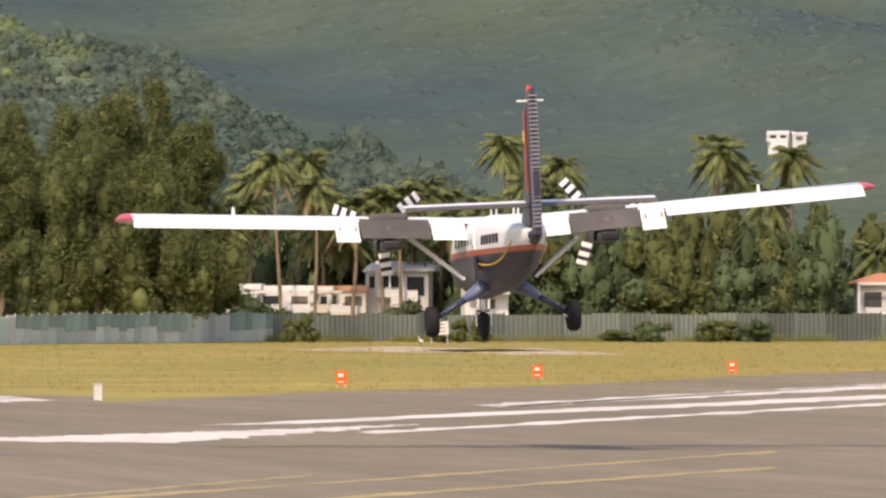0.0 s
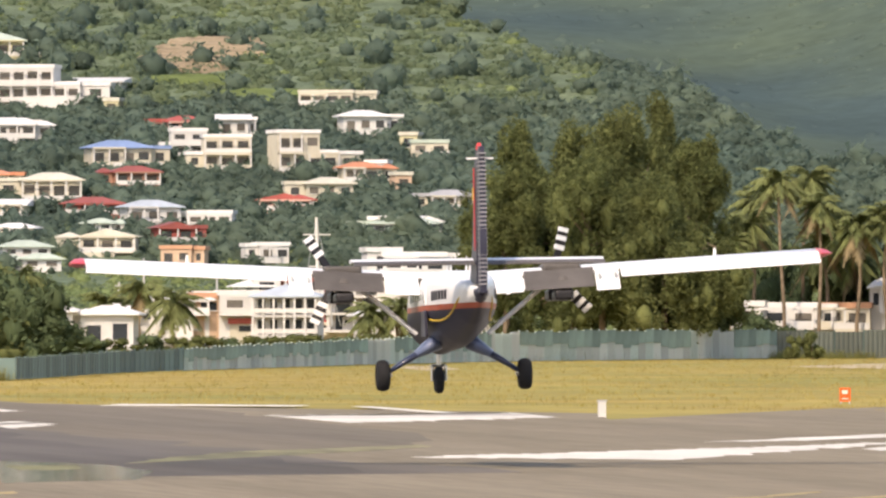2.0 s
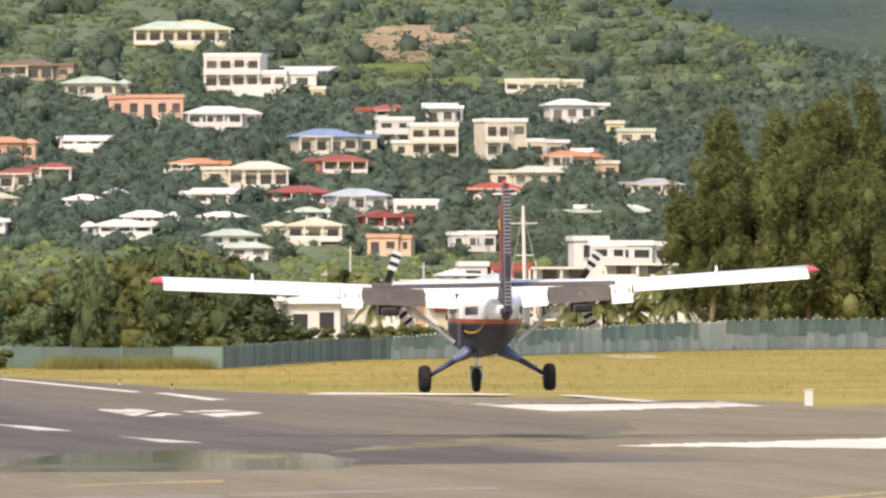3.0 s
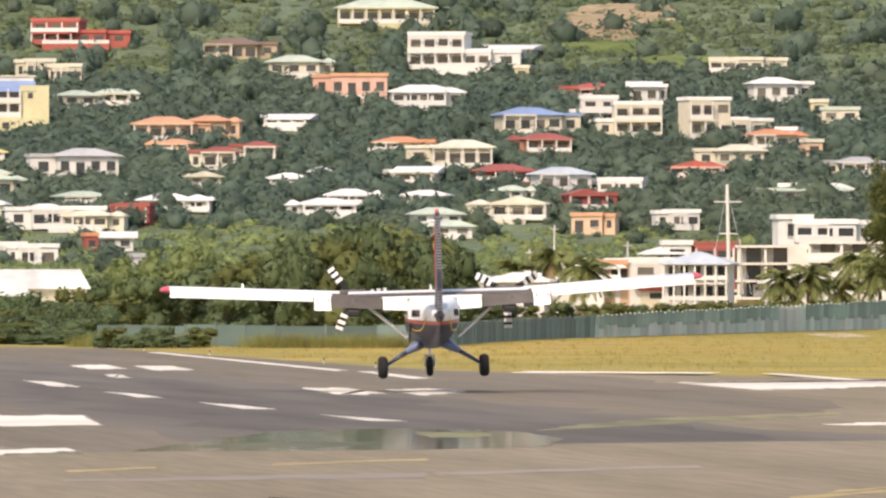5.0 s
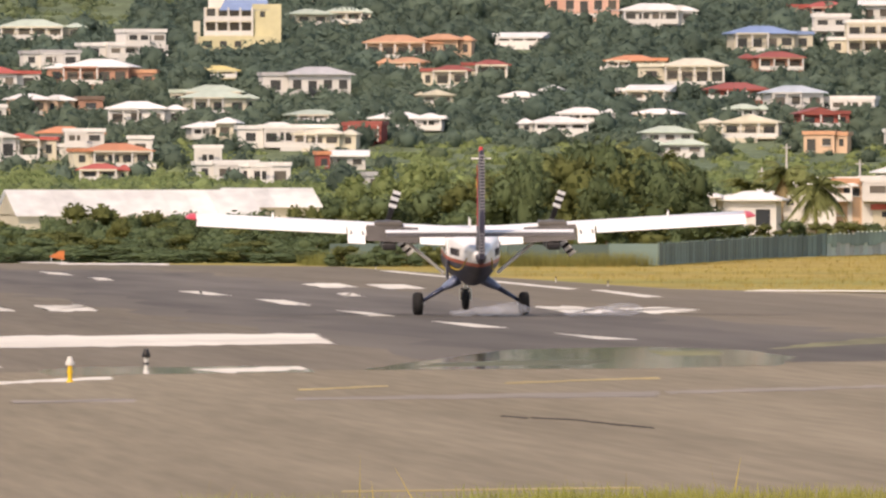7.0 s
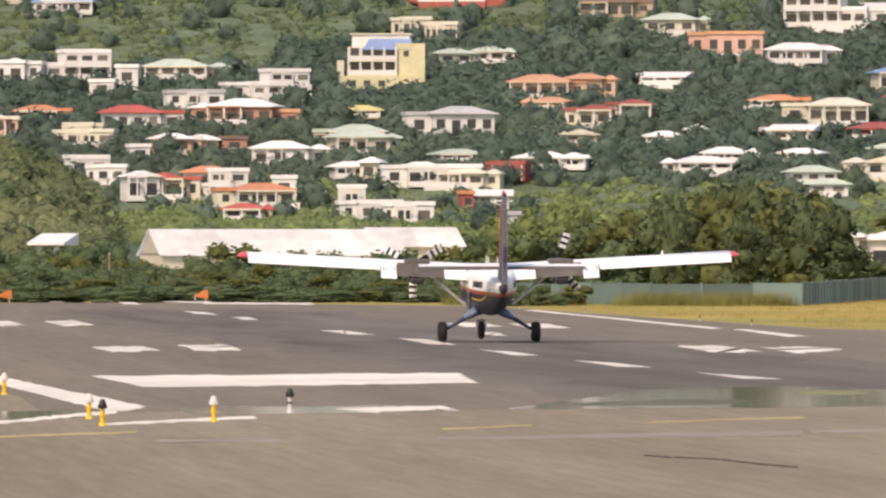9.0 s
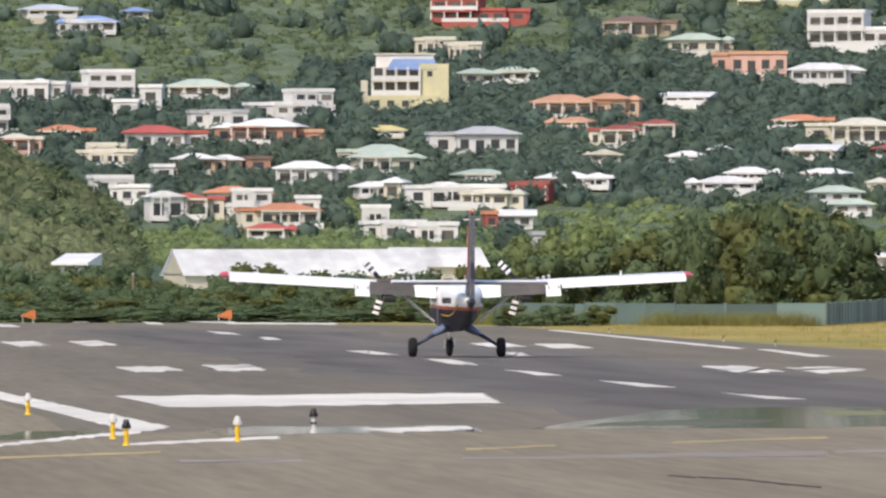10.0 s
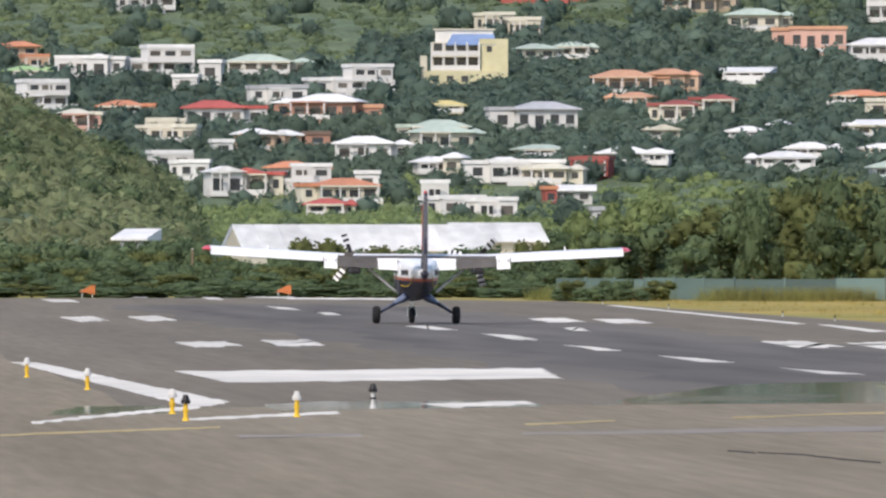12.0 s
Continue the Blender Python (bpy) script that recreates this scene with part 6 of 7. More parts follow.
palm(245.2, 1387.5, 19.4)
palm(260.3, 1380.7, 20.9)
palm(266.4, 1397.8, 18.6)
palm(266.6, 1379.5, 16.0)
palm(256.8, 1413.9, 15.1)
palm(262.3, 1389.5, 21.8)
palm(268.4, 1379.1, 20.5)
palm(282.3, 1399.8, 9.8)
palm(285.5, 1375.7, 21.6)
palm(290.2, 1374.7, 18.5)
palm(283.7, 1390.4, 13.0)
palm(268.0, 1379.2, 9.0)
palm(108.0, 1220.2, 8.8, 0.7)
palm(110.4, 1220.0, 8.5, 0.7)
palm(106.0, 1220.4, 7.4, 0.7)
palm(144.4, 1416.7, 7.9)
palm(146.3, 1397.4, 6.4)
palm(142.3, 1430.9, 6.2)
palm(177.8, 1403.8, 7.4)
palm(178.8, 1393.6, 6.5)
palm(176.5, 1418.1, 4.0)
palm(171.1, 1395.5, 5.6)
palm(167.9, 1394.9, 5.2)
palm(113.1, 1219.8, 8.1, 0.7)
palm(102.6, 1220.7, 7.8, 0.7)
palm(107.8, 1220.3, 7.6, 0.7)
palm(111.5, 1219.9, 5.4, 0.7)
FENCE_LINE = [(56.6, 855.8), (67.2, 837.7), (76.9, 834.0), (95.9, 955.1), (133.9, 1125.3), (160.3, 1230.4), (205.2, 1342.3), (232, 1352), (268, 1356), (330, 1368), (420, 1392)]
fence(FENCE_LINE)
marker(93.4, 589.5)
marker(112.7, 646.6)
marker(131.7, 692.7)
marker(174.8, 847.9)
light_post(9.8, 265.6, "dark")
light_post(12.4, 271.6, "white")
light_post(14.8, 286.5, "black")
light_post(9.9, 276.2, "white")
light_post(9.4, 322.3, "white")
light_post(8.6, 352.4, "white")
for ex, ey in ((54.3, 778.0), (54.3, 724.0), (54.2, 645.0), (53.6, 608.0)):
    light_post(ex, ey, "black", 0.5)
white_post(69.3, 498.9)
wind_marker(25.7, 881.6)
wind_marker(39.3, 881.1)
notice_board(206.0, 1238.0)
egret(195.2, 1183.6)
stake(41.1, 1099.2, 3.2)


# ---------------------------------------------------------------- woods on the slopes
def wood(name, fn, u0, u1, d0, d1, count, r0, r1, material, label, keep=None, seed=1, balls=CROWNS, sink=0.1, flat=0.8):
    rng = np.random.default_rng(seed)
    spots = []
    px = np.array([p[0] for p in PLOTS])
    py = np.array([p[1] for p in PLOTS])
    pw = np.array([p[2] for p in PLOTS])
    pf = np.where((py > 1700) & (py < 2215), 13.0, 9.0)   # open gardens before the lowest houses
    while len(spots) < count:
        u, d = rng.uniform(u0, u1), math.sqrt(rng.uniform(d0 * d0, d1 * d1))
        b = (u - B0) / CHART
        x, y = d * math.sin(b), d * math.cos(b)
        r = r0 + (r1 - r0) * rng.random() ** 2
        count -= 0.02
        if keep and not keep(u, d, x, y):
            continue
        dx, dy = x - px, y - py
        if ((np.abs(dx) < pw * 0.5 + r * 0.75) & (dy < 6) & (dy > -pf)).any():
            r *= 0.4
            if ((np.abs(dx) < pw * 0.5 + r) & (dy < 6) & (dy > 3 - pf)).any():
                continue
        spots.append((x, y, fn(x, y) - r * sink, r))
    return tagged(canopy(name, spots, material, rng, balls, flat), label, "woodland", kind="stuff")


def clear(u, d, x, y):
    """Off the bare terraces and the meadow, and this side of the crest."""
    if d > crest(u) + 25:
        return False
    return not any(abs(x - a) < w and c0 < y < c1 for a, w, c0, c1 in OPEN)


def shady(u, d, x, y):
    """The middle belt of the town, its leaf colour darkened for cloud shade."""
    return clear(u, d, x, y) and d > 2190 + 25 * noise.noise(Vector((x * 0.02, y * 0.02, 4.0))) and not sun_toned(u, d, x, y)


def sun_toned(u, d, x, y):
    """The upper slopes, where sunlight is put into lighter leaf colours."""
    return clear(u, d, x, y) and noise.noise(Vector((x * 0.012, y * 0.008, 0))) * 0.6 + (d - (2480 if u > -1450 else 2395)) / 200 > 0.0 and u < 500


wood("hill_wood", hill_height, -2250, 1350, 2120, 3150, 8600, 1.0, 3.6, M["forest"], "dense green shrubs and low trees over the hillside", shady, 1, CROWNS, -0.1)
wood("hill_trees", hill_height, -2250, 1350, 2140, 2750, 600, 1.8, 4.0, M["forest"], "large dark round trees among the houses", clear, 9, CROWNS, -0.45, 1.0)
wood("hill_scrub", hill_height, -2250, 900, 2250, 2950, 8200, 0.9, 2.4, M["upland"], "green scrub over the upper hillside, coloured as if sunlit", sun_toned, 2)
wood("hill_bush", hill_height, -2250, 900, 2300, 2950, 900, 0.8, 1.9, M["sunny"], "yellow-green bushes over the upper hillside, coloured as if sunlit", sun_toned, 5)
wood("mountain_wood", mount_height, -2500, 2600, 3230, 4500, 12500, 2.2, 5.0, M["hazed_forest"], "forest covering the high mountain, haze and cloud shade in its colour", None, 3, SMALL_CROWNS, 0.58, 0.8)
wood("knoll_wood", knoll_height, -2250, -1760, 1170, 1640, 1700, 0.8, 2.6, M["scrub"], "dull green scrub and low trees over the knoll", lambda u, d, x, y: knoll_height(x, y) > 0.4, 4)
wood("knoll_trees", knoll_height, -2250, -1760, 1170, 1640, 300, 0.9, 2.2, M["dark_leaf"], "dark green low trees over the knoll", lambda u, d, x, y: knoll_height(x, y) > 0.4 and noise.noise(Vector((x * 0.06, y * 0.03, 2.0))) > 0.0, 6, CROWNS, -0.3)
wood("plain_wood", lambda x, y: max(0, hill_height(x, y)), -2250, 1600, 1420, 2200, 3000, 0.8, 2.6, M["sunny"], "green trees filling the plain below the houses, coloured as if sunlit", lambda u, d, x, y: d < 2185, 7)
wood("plain_front", lambda x, y: max(0, hill_height(x, y)), -2250, 900, 1950, 2215, 3400, 0.7, 2.0, M["sunny"], "green bushes on the open plain, coloured as if sunlit", None, 11)
wood("plain_trees", lambda x, y: max(0, hill_height(x, y)), -2250, 1600, 1700, 2240, 1100, 1.0, 2.8, M["upland"], "mid-green trees between the lowest houses", None, 8)


def gardens():
    """Trees in front of and between the houses."""
    rng = np.random.default_rng(12)
    spots = []
    for x, y, w in PLOTS:
        if math.hypot(x, y) < 1700:
            continue
        for _ in range(3 if y > 2215 else 2):
            r = rng.uniform(0.9, 2.0) if y > 2215 else rng.uniform(0.6, 1.1)
            px, py = x + rng.uniform(-0.75, 0.75) * (w + 2), y - rng.uniform(5.5, 9.0)
            spots.append((px, py, hill_height(px, py) + r * 0.35, r))
        for s in (-1, 1):
            r = rng.uniform(1.6, 3.0)
            px, py = x + s * (w * 0.62 + r), y + rng.uniform(-4, 5)
            spots.append((px, py, hill_height(px, py) + r * 0.5, r))
    return tagged(canopy("garden_wood", spots, M["forest"], rng, CROWNS, 0.95), "garden trees between the hillside houses", "woodland", kind="stuff")


gardens()


# ---------------------------------------------------------------- grass
def tufts(name, label, material, spots, h, per, seed):
    rng = np.random.default_rng(seed)
    n = len(spots) * per
    base = np.repeat(np.array(spots), per, 0) + rng.normal(size=(n, 2)) * 0.18
    hh = h * rng.uniform(0.4, 1.25, n)
    a = rng.uniform(0, 6.28, n)
    wd = 0.012 * rng.uniform(0.7, 1.6, n)
    lean = rng.normal(size=(n, 2)) * 0.28 * hh[:, None]
    z = np.zeros(n) - 0.08
    p0 = np.stack([base[:, 0] - wd * np.cos(a), base[:, 1] - wd * np.sin(a), z], 1)
    p1 = np.stack([base[:, 0] + wd * np.cos(a), base[:, 1] + wd * np.sin(a), z], 1)
    p2 = np.stack([base[:, 0] + lean[:, 0], base[:, 1] + lean[:, 1], z + hh], 1)
    v = np.stack([p0, p1, p2], 1).reshape(-1, 3)
    return tagged(mesh_np(name, v, np.arange(n * 3).reshape(-1, 3), material), label, "grass", kind="stuff")


rg = random.Random(8)
near = [(rg.uniform(8, 12), rg.uniform(146, 152)) for _ in range(120)] + [(rg.uniform(12, 20), rg.uniform(146, 157)) for _ in range(800)]
near += [(x, y) for x, y in ((rg.uniform(19, 29), rg.uniform(165, 205)) for _ in range(4200)) if y * 0.122 < x < y * 0.138]
tufts("near_grass", "tall yellow-green grass at the apron edge", M["blade"], near, 0.36, 20, 1)
seed_heads = [(rg.uniform(3, 26), rg.uniform(150, 166)) for _ in range(14)]
tufts("grass_stalks", "tall dry grass stalks at the apron edge", M["dryblade"], seed_heads, 0.6, 2, 2)
field = []
while len(field) < 9000:
    x, y = rg.uniform(56, 250), rg.uniform(500, 1330)
    if x > 57 and x < 0.2 * y + 20 and (y > 580 or x > 78) and x > y * 0.04:
        field.append((x, y))
edge = [(rg.uniform(a[0], b[0]), rg.random()) for a, b in zip(FENCE_LINE, FENCE_LINE[1:]) for _ in range(420)]
verge = [(x - 0.4 - 2.2 * k, float(np.interp(x, [p[0] for p in FENCE_LINE], [p[1] for p in FENCE_LINE])) - 0.8 - 3.0 * k) for x, k in edge if noise.noise(Vector((x * 0.13, 2.0, 0))) > -0.25]
tufts("verge_grass", "tall dry grass along the foot of the fence", M["verge"], verge, 0.95, 14, 5)
tufts("field_grass", "dry yellow grass between runway and fence", M["dryblade"], [p for p in field if abs(p[0]) > 57 + max(0, 560 - p[1])], 0.24, 9, 3)



# ---------------------------------------------------------------- the aeroplane: a high-wing twin turboprop, nose along +y, its wheels on z = 0
def wing_ring(x, z, le, chord, thick, tw=0.0):
    out = []
    for q, s in ((0, 0), (0.04, 0.35), (0.15, 0.8), (0.35, 1.0), (0.65, 0.75), (1.0, 0.06), (1.0, -0.06), (0.6, -0.3), (0.3, -0.42), (0.1, -0.35), (0.03, -0.18)):
        out.append((x, le - q * chord, z + s * thick * 0.6 - tw * q))
    return out


def aeroplane():
    P = PLANE
    pl = empty("propeller_aeroplane")
    # fuselage
    bm = bmesh.new()
    secs = ((5.95, 0.12, 1.60, 1.85), (5.6, 0.38, 1.36, 2.02), (4.8, 0.70, 1.15, 2.2), (4.0, 0.86, 1.02, 2.42), (3.3, 0.91, 1.04, 2.82), (2.6, 0.93, 1.05, 3.0), (1.2, 0.93, 1.06, 3.05), (-1.2, 0.93, 1.08, 3.05), (-2.6, 0.90, 1.16, 3.05), (-4.2, 0.76, 1.36, 2.95), (-5.8, 0.54, 1.58, 2.76), (-7.2, 0.34, 1.88, 2.6), (-8.4, 0.17, 2.14, 2.46), (-8.9, 0.06, 2.26, 2.40))
    rings = []
    sy = [-s[0] for s in secs]
    for k in range(73):
        y = 5.95 - 14.85 * k / 72
        hw, zb, zt = (float(np.interp(-y, sy, [s[j] for s in secs])) for j in (1, 2, 3))
        ring = []
        for i in range(72):
            a = 2 * math.pi * i / 72
            c, s = math.cos(a), math.sin(a)
            up = s > 0   # boxy cabin above, tapering keel below
            ring.append((hw * (1 - 0.60 * max(0.0, -s)) * math.copysign(abs(c) ** (0.4 if up else 0.6), c), y, (zb + zt) / 2 + (zt - zb) / 2 * math.copysign(abs(s) ** (0.5 if up else 0.7), s)))
        rings.append(ring)
    loft(bm, rings)

    def flank(y, z):
        """Half width of the fuselage at the length y and height z."""
        hw, zb, zt = (float(np.interp(-y, sy, [s[j] for s in secs])) for j in (1, 2, 3))
        up = z > (zb + zt) / 2
        k = min(0.98, abs(z - (zb + zt) / 2) / ((zt - zb) / 2)) ** (2.0 if up else 1 / 0.7)
        return hw * (1 - k * k) ** (0.2 if up else 0.3) * (1 - (0 if up else 0.60 * k))

    for k in (-0.07, 0.07):   # clean edges for the stripe
        bmesh.ops.bisect_plane(bm, geom=bm.verts[:] + bm.edges[:] + bm.faces[:], plane_co=(0, 0, 2.12 + k), plane_no=(0, -0.012, 1))
    for f in bm.faces:
        c = f.calc_center_median()
        line = 2.12 + c.y * 0.012
        f.material_index = 0 if c.z > line + 0.07 else (1 if c.z > line - 0.07 else 2)
        if c.y < -8.1 - (c.z - 2.1) * 0.9:   # dark fairing under the fin
            f.material_index = 2
        f.smooth = True
    part("fuselage", bm, [P["white"], P["orange"], P["navy"]], pl, "white above an orange stripe, navy belly")
    for s in (-1, 1):
        for i in range(6):
            part("cabin_window", boxed(s * 0.925 - 0.02, s * 0.925 + 0.02, 1.9 - i * 0.75 - 0.16, 1.9 - i * 0.75 + 0.16, 2.32, 2.62, bevel=0.015), P["cabin"], pl)
        bm = bmesh.new()
        curve = [(-1.5 - 5.2 * i / 14, 1.62 + 1.25 * (i / 14 - 0.48) ** 2 + 0.02 * i) for i in range(15)]
        loft(bm, [[(s * flank(y, z) + 0.03 * math.cos(1.0472 * i), y, z + 0.03 * math.sin(1.0472 * i)) for i in range(6)] for y, z in curve])
        part("yellow_line", bm, P["yellow"], pl, "thin yellow curve along the flank")
        for i in range(6):   # lettering as plain bars
            ya, yb = -3.3 - i * 0.34, -3.56 - i * 0.34
            bm = bmesh.new()
            v = [bm.verts.new((s * (flank(y, z) + 0.012), y, z)) for y, z in ((ya, 2.26), (yb, 2.26), (yb, 2.50), (ya, 2.50))]
            bm.faces.new(v)
            bmesh.ops.solidify(bm, geom=bm.faces[:], thickness=0.008)
            part("registration_bar", bm, P["navy"], pl, "dark lettering bar")
    dr = part("cabin_door", boxed(-0.94, -0.87, -2.4, -1.25, 2.18, 2.7, bevel=0.02), P["white"], pl, "white cargo door with navy lower half")
    part("lower_half", boxed(-0.94, -0.87, -2.4, -1.25, 1.35, 2.03, bevel=0.02), P["navy"], dr)
    part("door_handle", boxed(-0.957, -0.93, -2.35, -2.2, 2.24, 2.29), P["dark"], dr)
    bm = bmesh.new()
    box(bm, -0.6, 0.6, 3.35, 3.5, 2.45, 2.78, Matrix.Translation((0, 0.35, 0)))
    part("windscreen", bm, P["cabin"], pl)
    # wing
    for s in (-1, 1):
        bm = bmesh.new()
        loft(bm, [wing_ring(s * x, 2.93 + max(0, x - 0.9) * 0.055, 1.25, 1.45, 0.30) for x in (0.0, 0.9, 3.0, 6.0, 9.6)])
        for f in bm.faces:
            f.smooth = len(f.verts) == 4
        part("wing", bm, P["white"], pl)
        bm = bmesh.new()
        loft(bm, [wing_ring(s * x, 2.93 + (x - 0.9) * 0.055, 1.25 - i * 0.12, 1.95 - i * 0.3, 0.30 * k) for i, (x, k) in enumerate(((9.6, 1.05), (9.82, 0.8), (9.93, 0.3)))])
        part("wing_tip", bm, P["red"], pl, "red wing tip")
        for x0, x1, m, ang, ch, drop, nm in ((0.92, 1.80, P["white"], 38, 0.78, 0.0, "inner_flap"), (1.84, 3.66, P["soot_shade"], 38, 0.74, 0.0, "middle_flap"), (3.70, 4.32, P["white"], 40, 0.86, 0.02, "outer_flap"), (4.36, 9.58, P["white"], 24, 0.62, 0.0, "aileron")):
            bm = bmesh.new()
            rings = []
            for x in (x0, x1):
                zz = 2.96 + (x - 0.9) * 0.055 - drop
                c, sn = math.cos(radians(ang)), math.sin(radians(ang))
                rings.append([(s * x, -0.17 - q * c * ch + h * sn, zz - q * sn * ch + h * c) for q, h in ((0, 0.07), (0.25, 0.10), (1, 0.012), (1, -0.012), (0.3, -0.07), (0, -0.05))])
            loft(bm, rings)
            fl = part(nm, bm, m, pl)
            for x in (() if x1 < 4 else (x0 + 0.1, x1 - 0.1) if x1 - x0 < 3 else (x0 + 0.2, (x0 + x1) / 2, x1 - 0.2)):
                zz = 2.86 + (x - 0.9) * 0.055
                part("hinge", boxed(s * x - 0.025, s * x + 0.025, -0.55, 0.0, zz - 0.16, zz - 0.02), P["steel"], fl)
        bm = bmesh.new()
        rod(bm, (s * 6.9, 0.2, 3.42), (s * 6.9, 0.2, 3.62), 0.05, 0.03)
        part("wing_fitting", bm, P["white"], pl)
        # strut
        bm = bmesh.new()
        rod(bm, (s * 2.55, 0.35, 2.82), (s * 0.93, 0.25, 1.48), 0.06, 0.06, 10)
        for v in bm.verts:
            v.co.y = 0.3 + (v.co.y - 0.3) * 1.9
        part("wing_strut", bm, P["white"], pl, "grey wing strut")
        # engine
        bm = bmesh.new()
        rings = []
        for y, r, z in ((2.35, 0.18, 3.02), (2.2, 0.27, 3.0), (1.5, 0.36, 2.95), (0.4, 0.36, 2.88), (-0.1, 0.28, 2.80), (-0.5, 0.18, 2.72)):
            rings.append([(s * 2.86 + r * 0.95 * math.cos(2 * math.pi * i / 16), y, z + r * math.sin(2 * math.pi * i / 16)) for i in range(16)])
        loft(bm, rings)
        eng = smooth(part("engine_nacelle", bm, P["soot_shade"], pl, "soot-stained engine nacelle"))
        part("intake", boxed(s * 2.86 - 0.26, s * 2.86 + 0.26, 0.9, 2.0, 2.34, 2.62, bevel=0.05), P["dark"], eng)
        part("tail_scoop", boxed(s * 2.86 - 0.24, s * 2.86 + 0.24, -0.75, 0.4, 2.30, 2.56, bevel=0.07), P["dark"], eng)
        part("upper_cowl", boxed(s * 2.86 - 0.5, s * 2.86 + 0.5, -0.1, 1.3, 3.05, 3.28, bevel=0.08), P["soot_shade"], eng)
        for q in (-1, 1):
            bm = bmesh.new()
            rod(bm, (s * 2.86 + q * 0.36, 1.7, 2.9), (s * 2.86 + q * 0.62, 1.45, 2.84), 0.12, 0.10, 10)
            part("exhaust_stub", bm, P["dark"], eng)
    # tail
    bm = bmesh.new()
    prof = lambda y0, y1, z, t: [(0, y0, z), (t * 0.7, y0 - (y0 - y1) * 0.2, z), (t, y0 - (y0 - y1) * 0.5, z), (t * 0.8, y1, z), (-t * 0.8, y1, z), (-t, y0 - (y0 - y1) * 0.5, z), (-t * 0.7, y0 - (y0 - y1) * 0.2, z)]
    loft(bm, [prof(-5.4, -8.1, 2.55, 0.12), prof(-6.5, -8.3, 3.5, 0.11), prof(-7.4, -8.55, 5.6, 0.085), prof(-7.75, -8.6, 5.98, 0.06)])
    part("fin", bm, P["navy"], pl, "navy fin")
    for s in (-1, 1):
        part("fin_stripe", boxed(s * 0.115 - 0.008, s * 0.115 + 0.008, -8.05, -7.93, 3.4, 5.5), P["red"], pl, "red stripe on the fin")
        part("fin_badge", boxed(s * 0.118 - 0.008, s * 0.118 + 0.008, -8.0, -7.6, 4.7, 5.0), P["yellow"], pl)
    bm = bmesh.new()
    loft(bm, [prof(-8.14, -9.15, 2.3, 0.11), prof(-8.34, -9.2, 3.5, 0.11), prof(-8.58, -9.15, 5.6, 0.095), prof(-8.63, -9.1, 6.02, 0.08)])
    rud = part("rudder", bm, P["navy"], pl, "ribbed navy rudder")
    for i in range(32):
        z = 2.5 + i * 0.107
        part("rib", boxed(-0.105, 0.105, -9.19, -8.8, z, z + 0.035), P["ribs"], rud)
    bm = bmesh.new()
    rod(bm, (-0.34, -8.5, 5.72), (0.34, -8.5, 5.72), 0.028)
    part("tail_antenna", bm, P["white"], pl)
    bm = bmesh.new()
    rod(bm, (0, -8.4, 5.95), (0, -8.4, 6.12), 0.09, 0.05)
    part("beacon", bm, P["red"], pl, "red beacon on the fin top")
    for s in (-1, 1):
        bm = bmesh.new()
        loft(bm, [wing_ring(s * x, 3.16, -6.75, 0.85, 0.13) for x in (0.0, 1.5, 3.1, 3.22)])
        part("tailplane", bm, P["white"], pl)
        bm = bmesh.new()
        loft(bm, [wing_ring(s * x, 3.09, -7.62, 0.62, 0.14, 0.05) for x in (0.14, 1.6, 3.2)])
        # dark grey stands in for shade under the white tailplane
        part("elevator", bm, P["soot_shade"], pl)
        part("elevator_tab", boxed(min(s * 0.9, s * 2.9), max(s * 0.9, s * 2.9), -8.34, -8.2, 3.03, 3.06), P["soot_shade"], pl)
    for y, h in ((1.6, 0.32), (0.4, 0.28), (-1.9, 0.34), (-2.9, 0.25)):
        bm = bmesh.new()
        rod(bm, (0.0 if y > 0 else 0.2, y, 3.0), (0.0 if y > 0 else 0.2, y - 0.12, 3.08 + h), 0.03, 0.015)
        part("aerial", bm, P["white"], pl)
    # landing gear
    for s in (-1, 1):
        for nm, stations, mt, lb in (
                ("leg_fairing", ((0.42, 0.0, 1.28, 0.44, 0.19), (0.70, 0.0, 1.11, 0.35, 0.145), (0.98, 0.0, 0.95, 0.25, 0.09)), P["fairing"], "pale blue fairing of the undercarriage leg"),
                ("gear_leg", ((0.90, 0.0, 0.985, 0.18, 0.085), (1.35, 0.0, 0.72, 0.14, 0.066), (1.70, 0.0, 0.50, 0.09, 0.05)), P["blue"], "dark blue undercarriage leg")):
            bm = bmesh.new()
            loft(bm, [[(s * (x + t * 0.6 * math.sin(a)), y + w * math.cos(a), z + t * math.sin(a)) for a in [2 * math.pi * i / 12 for i in range(12)]] for x, y, z, w, t in stations])
            smooth(part(nm, bm, mt, pl, lb))
        bm = bmesh.new()
        rod(bm, (s * 1.62, 0, 0.42), (s * 1.9, 0, 0.42), 0.06)
        part("axle", bm, P["steel"], pl)
    wheels = []
    for x, y, r, w in ((-1.855, 0, 0.41, 0.18), (1.855, 0, 0.41, 0.18), (0, 4.53, 0.36, 0.13)):
        hub = empty("wheel", pose(x, y, r))
        hub.parent = pl
        bm = bmesh.new()
        rings = []
        for q in range(21):
            a = 2 * math.pi * q / 20
            rings.append([(w * math.copysign(abs(math.cos(b)) ** 0.8, math.cos(b)), (r - 0.13 + 0.13 * math.sin(b)) * math.cos(a), (r - 0.13 + 0.13 * math.sin(b)) * math.sin(a)) for b in [2 * math.pi * i / 12 for i in range(12)]])
        loops = [[bm.verts.new(p) for p in ring] for ring in rings[:-1]]
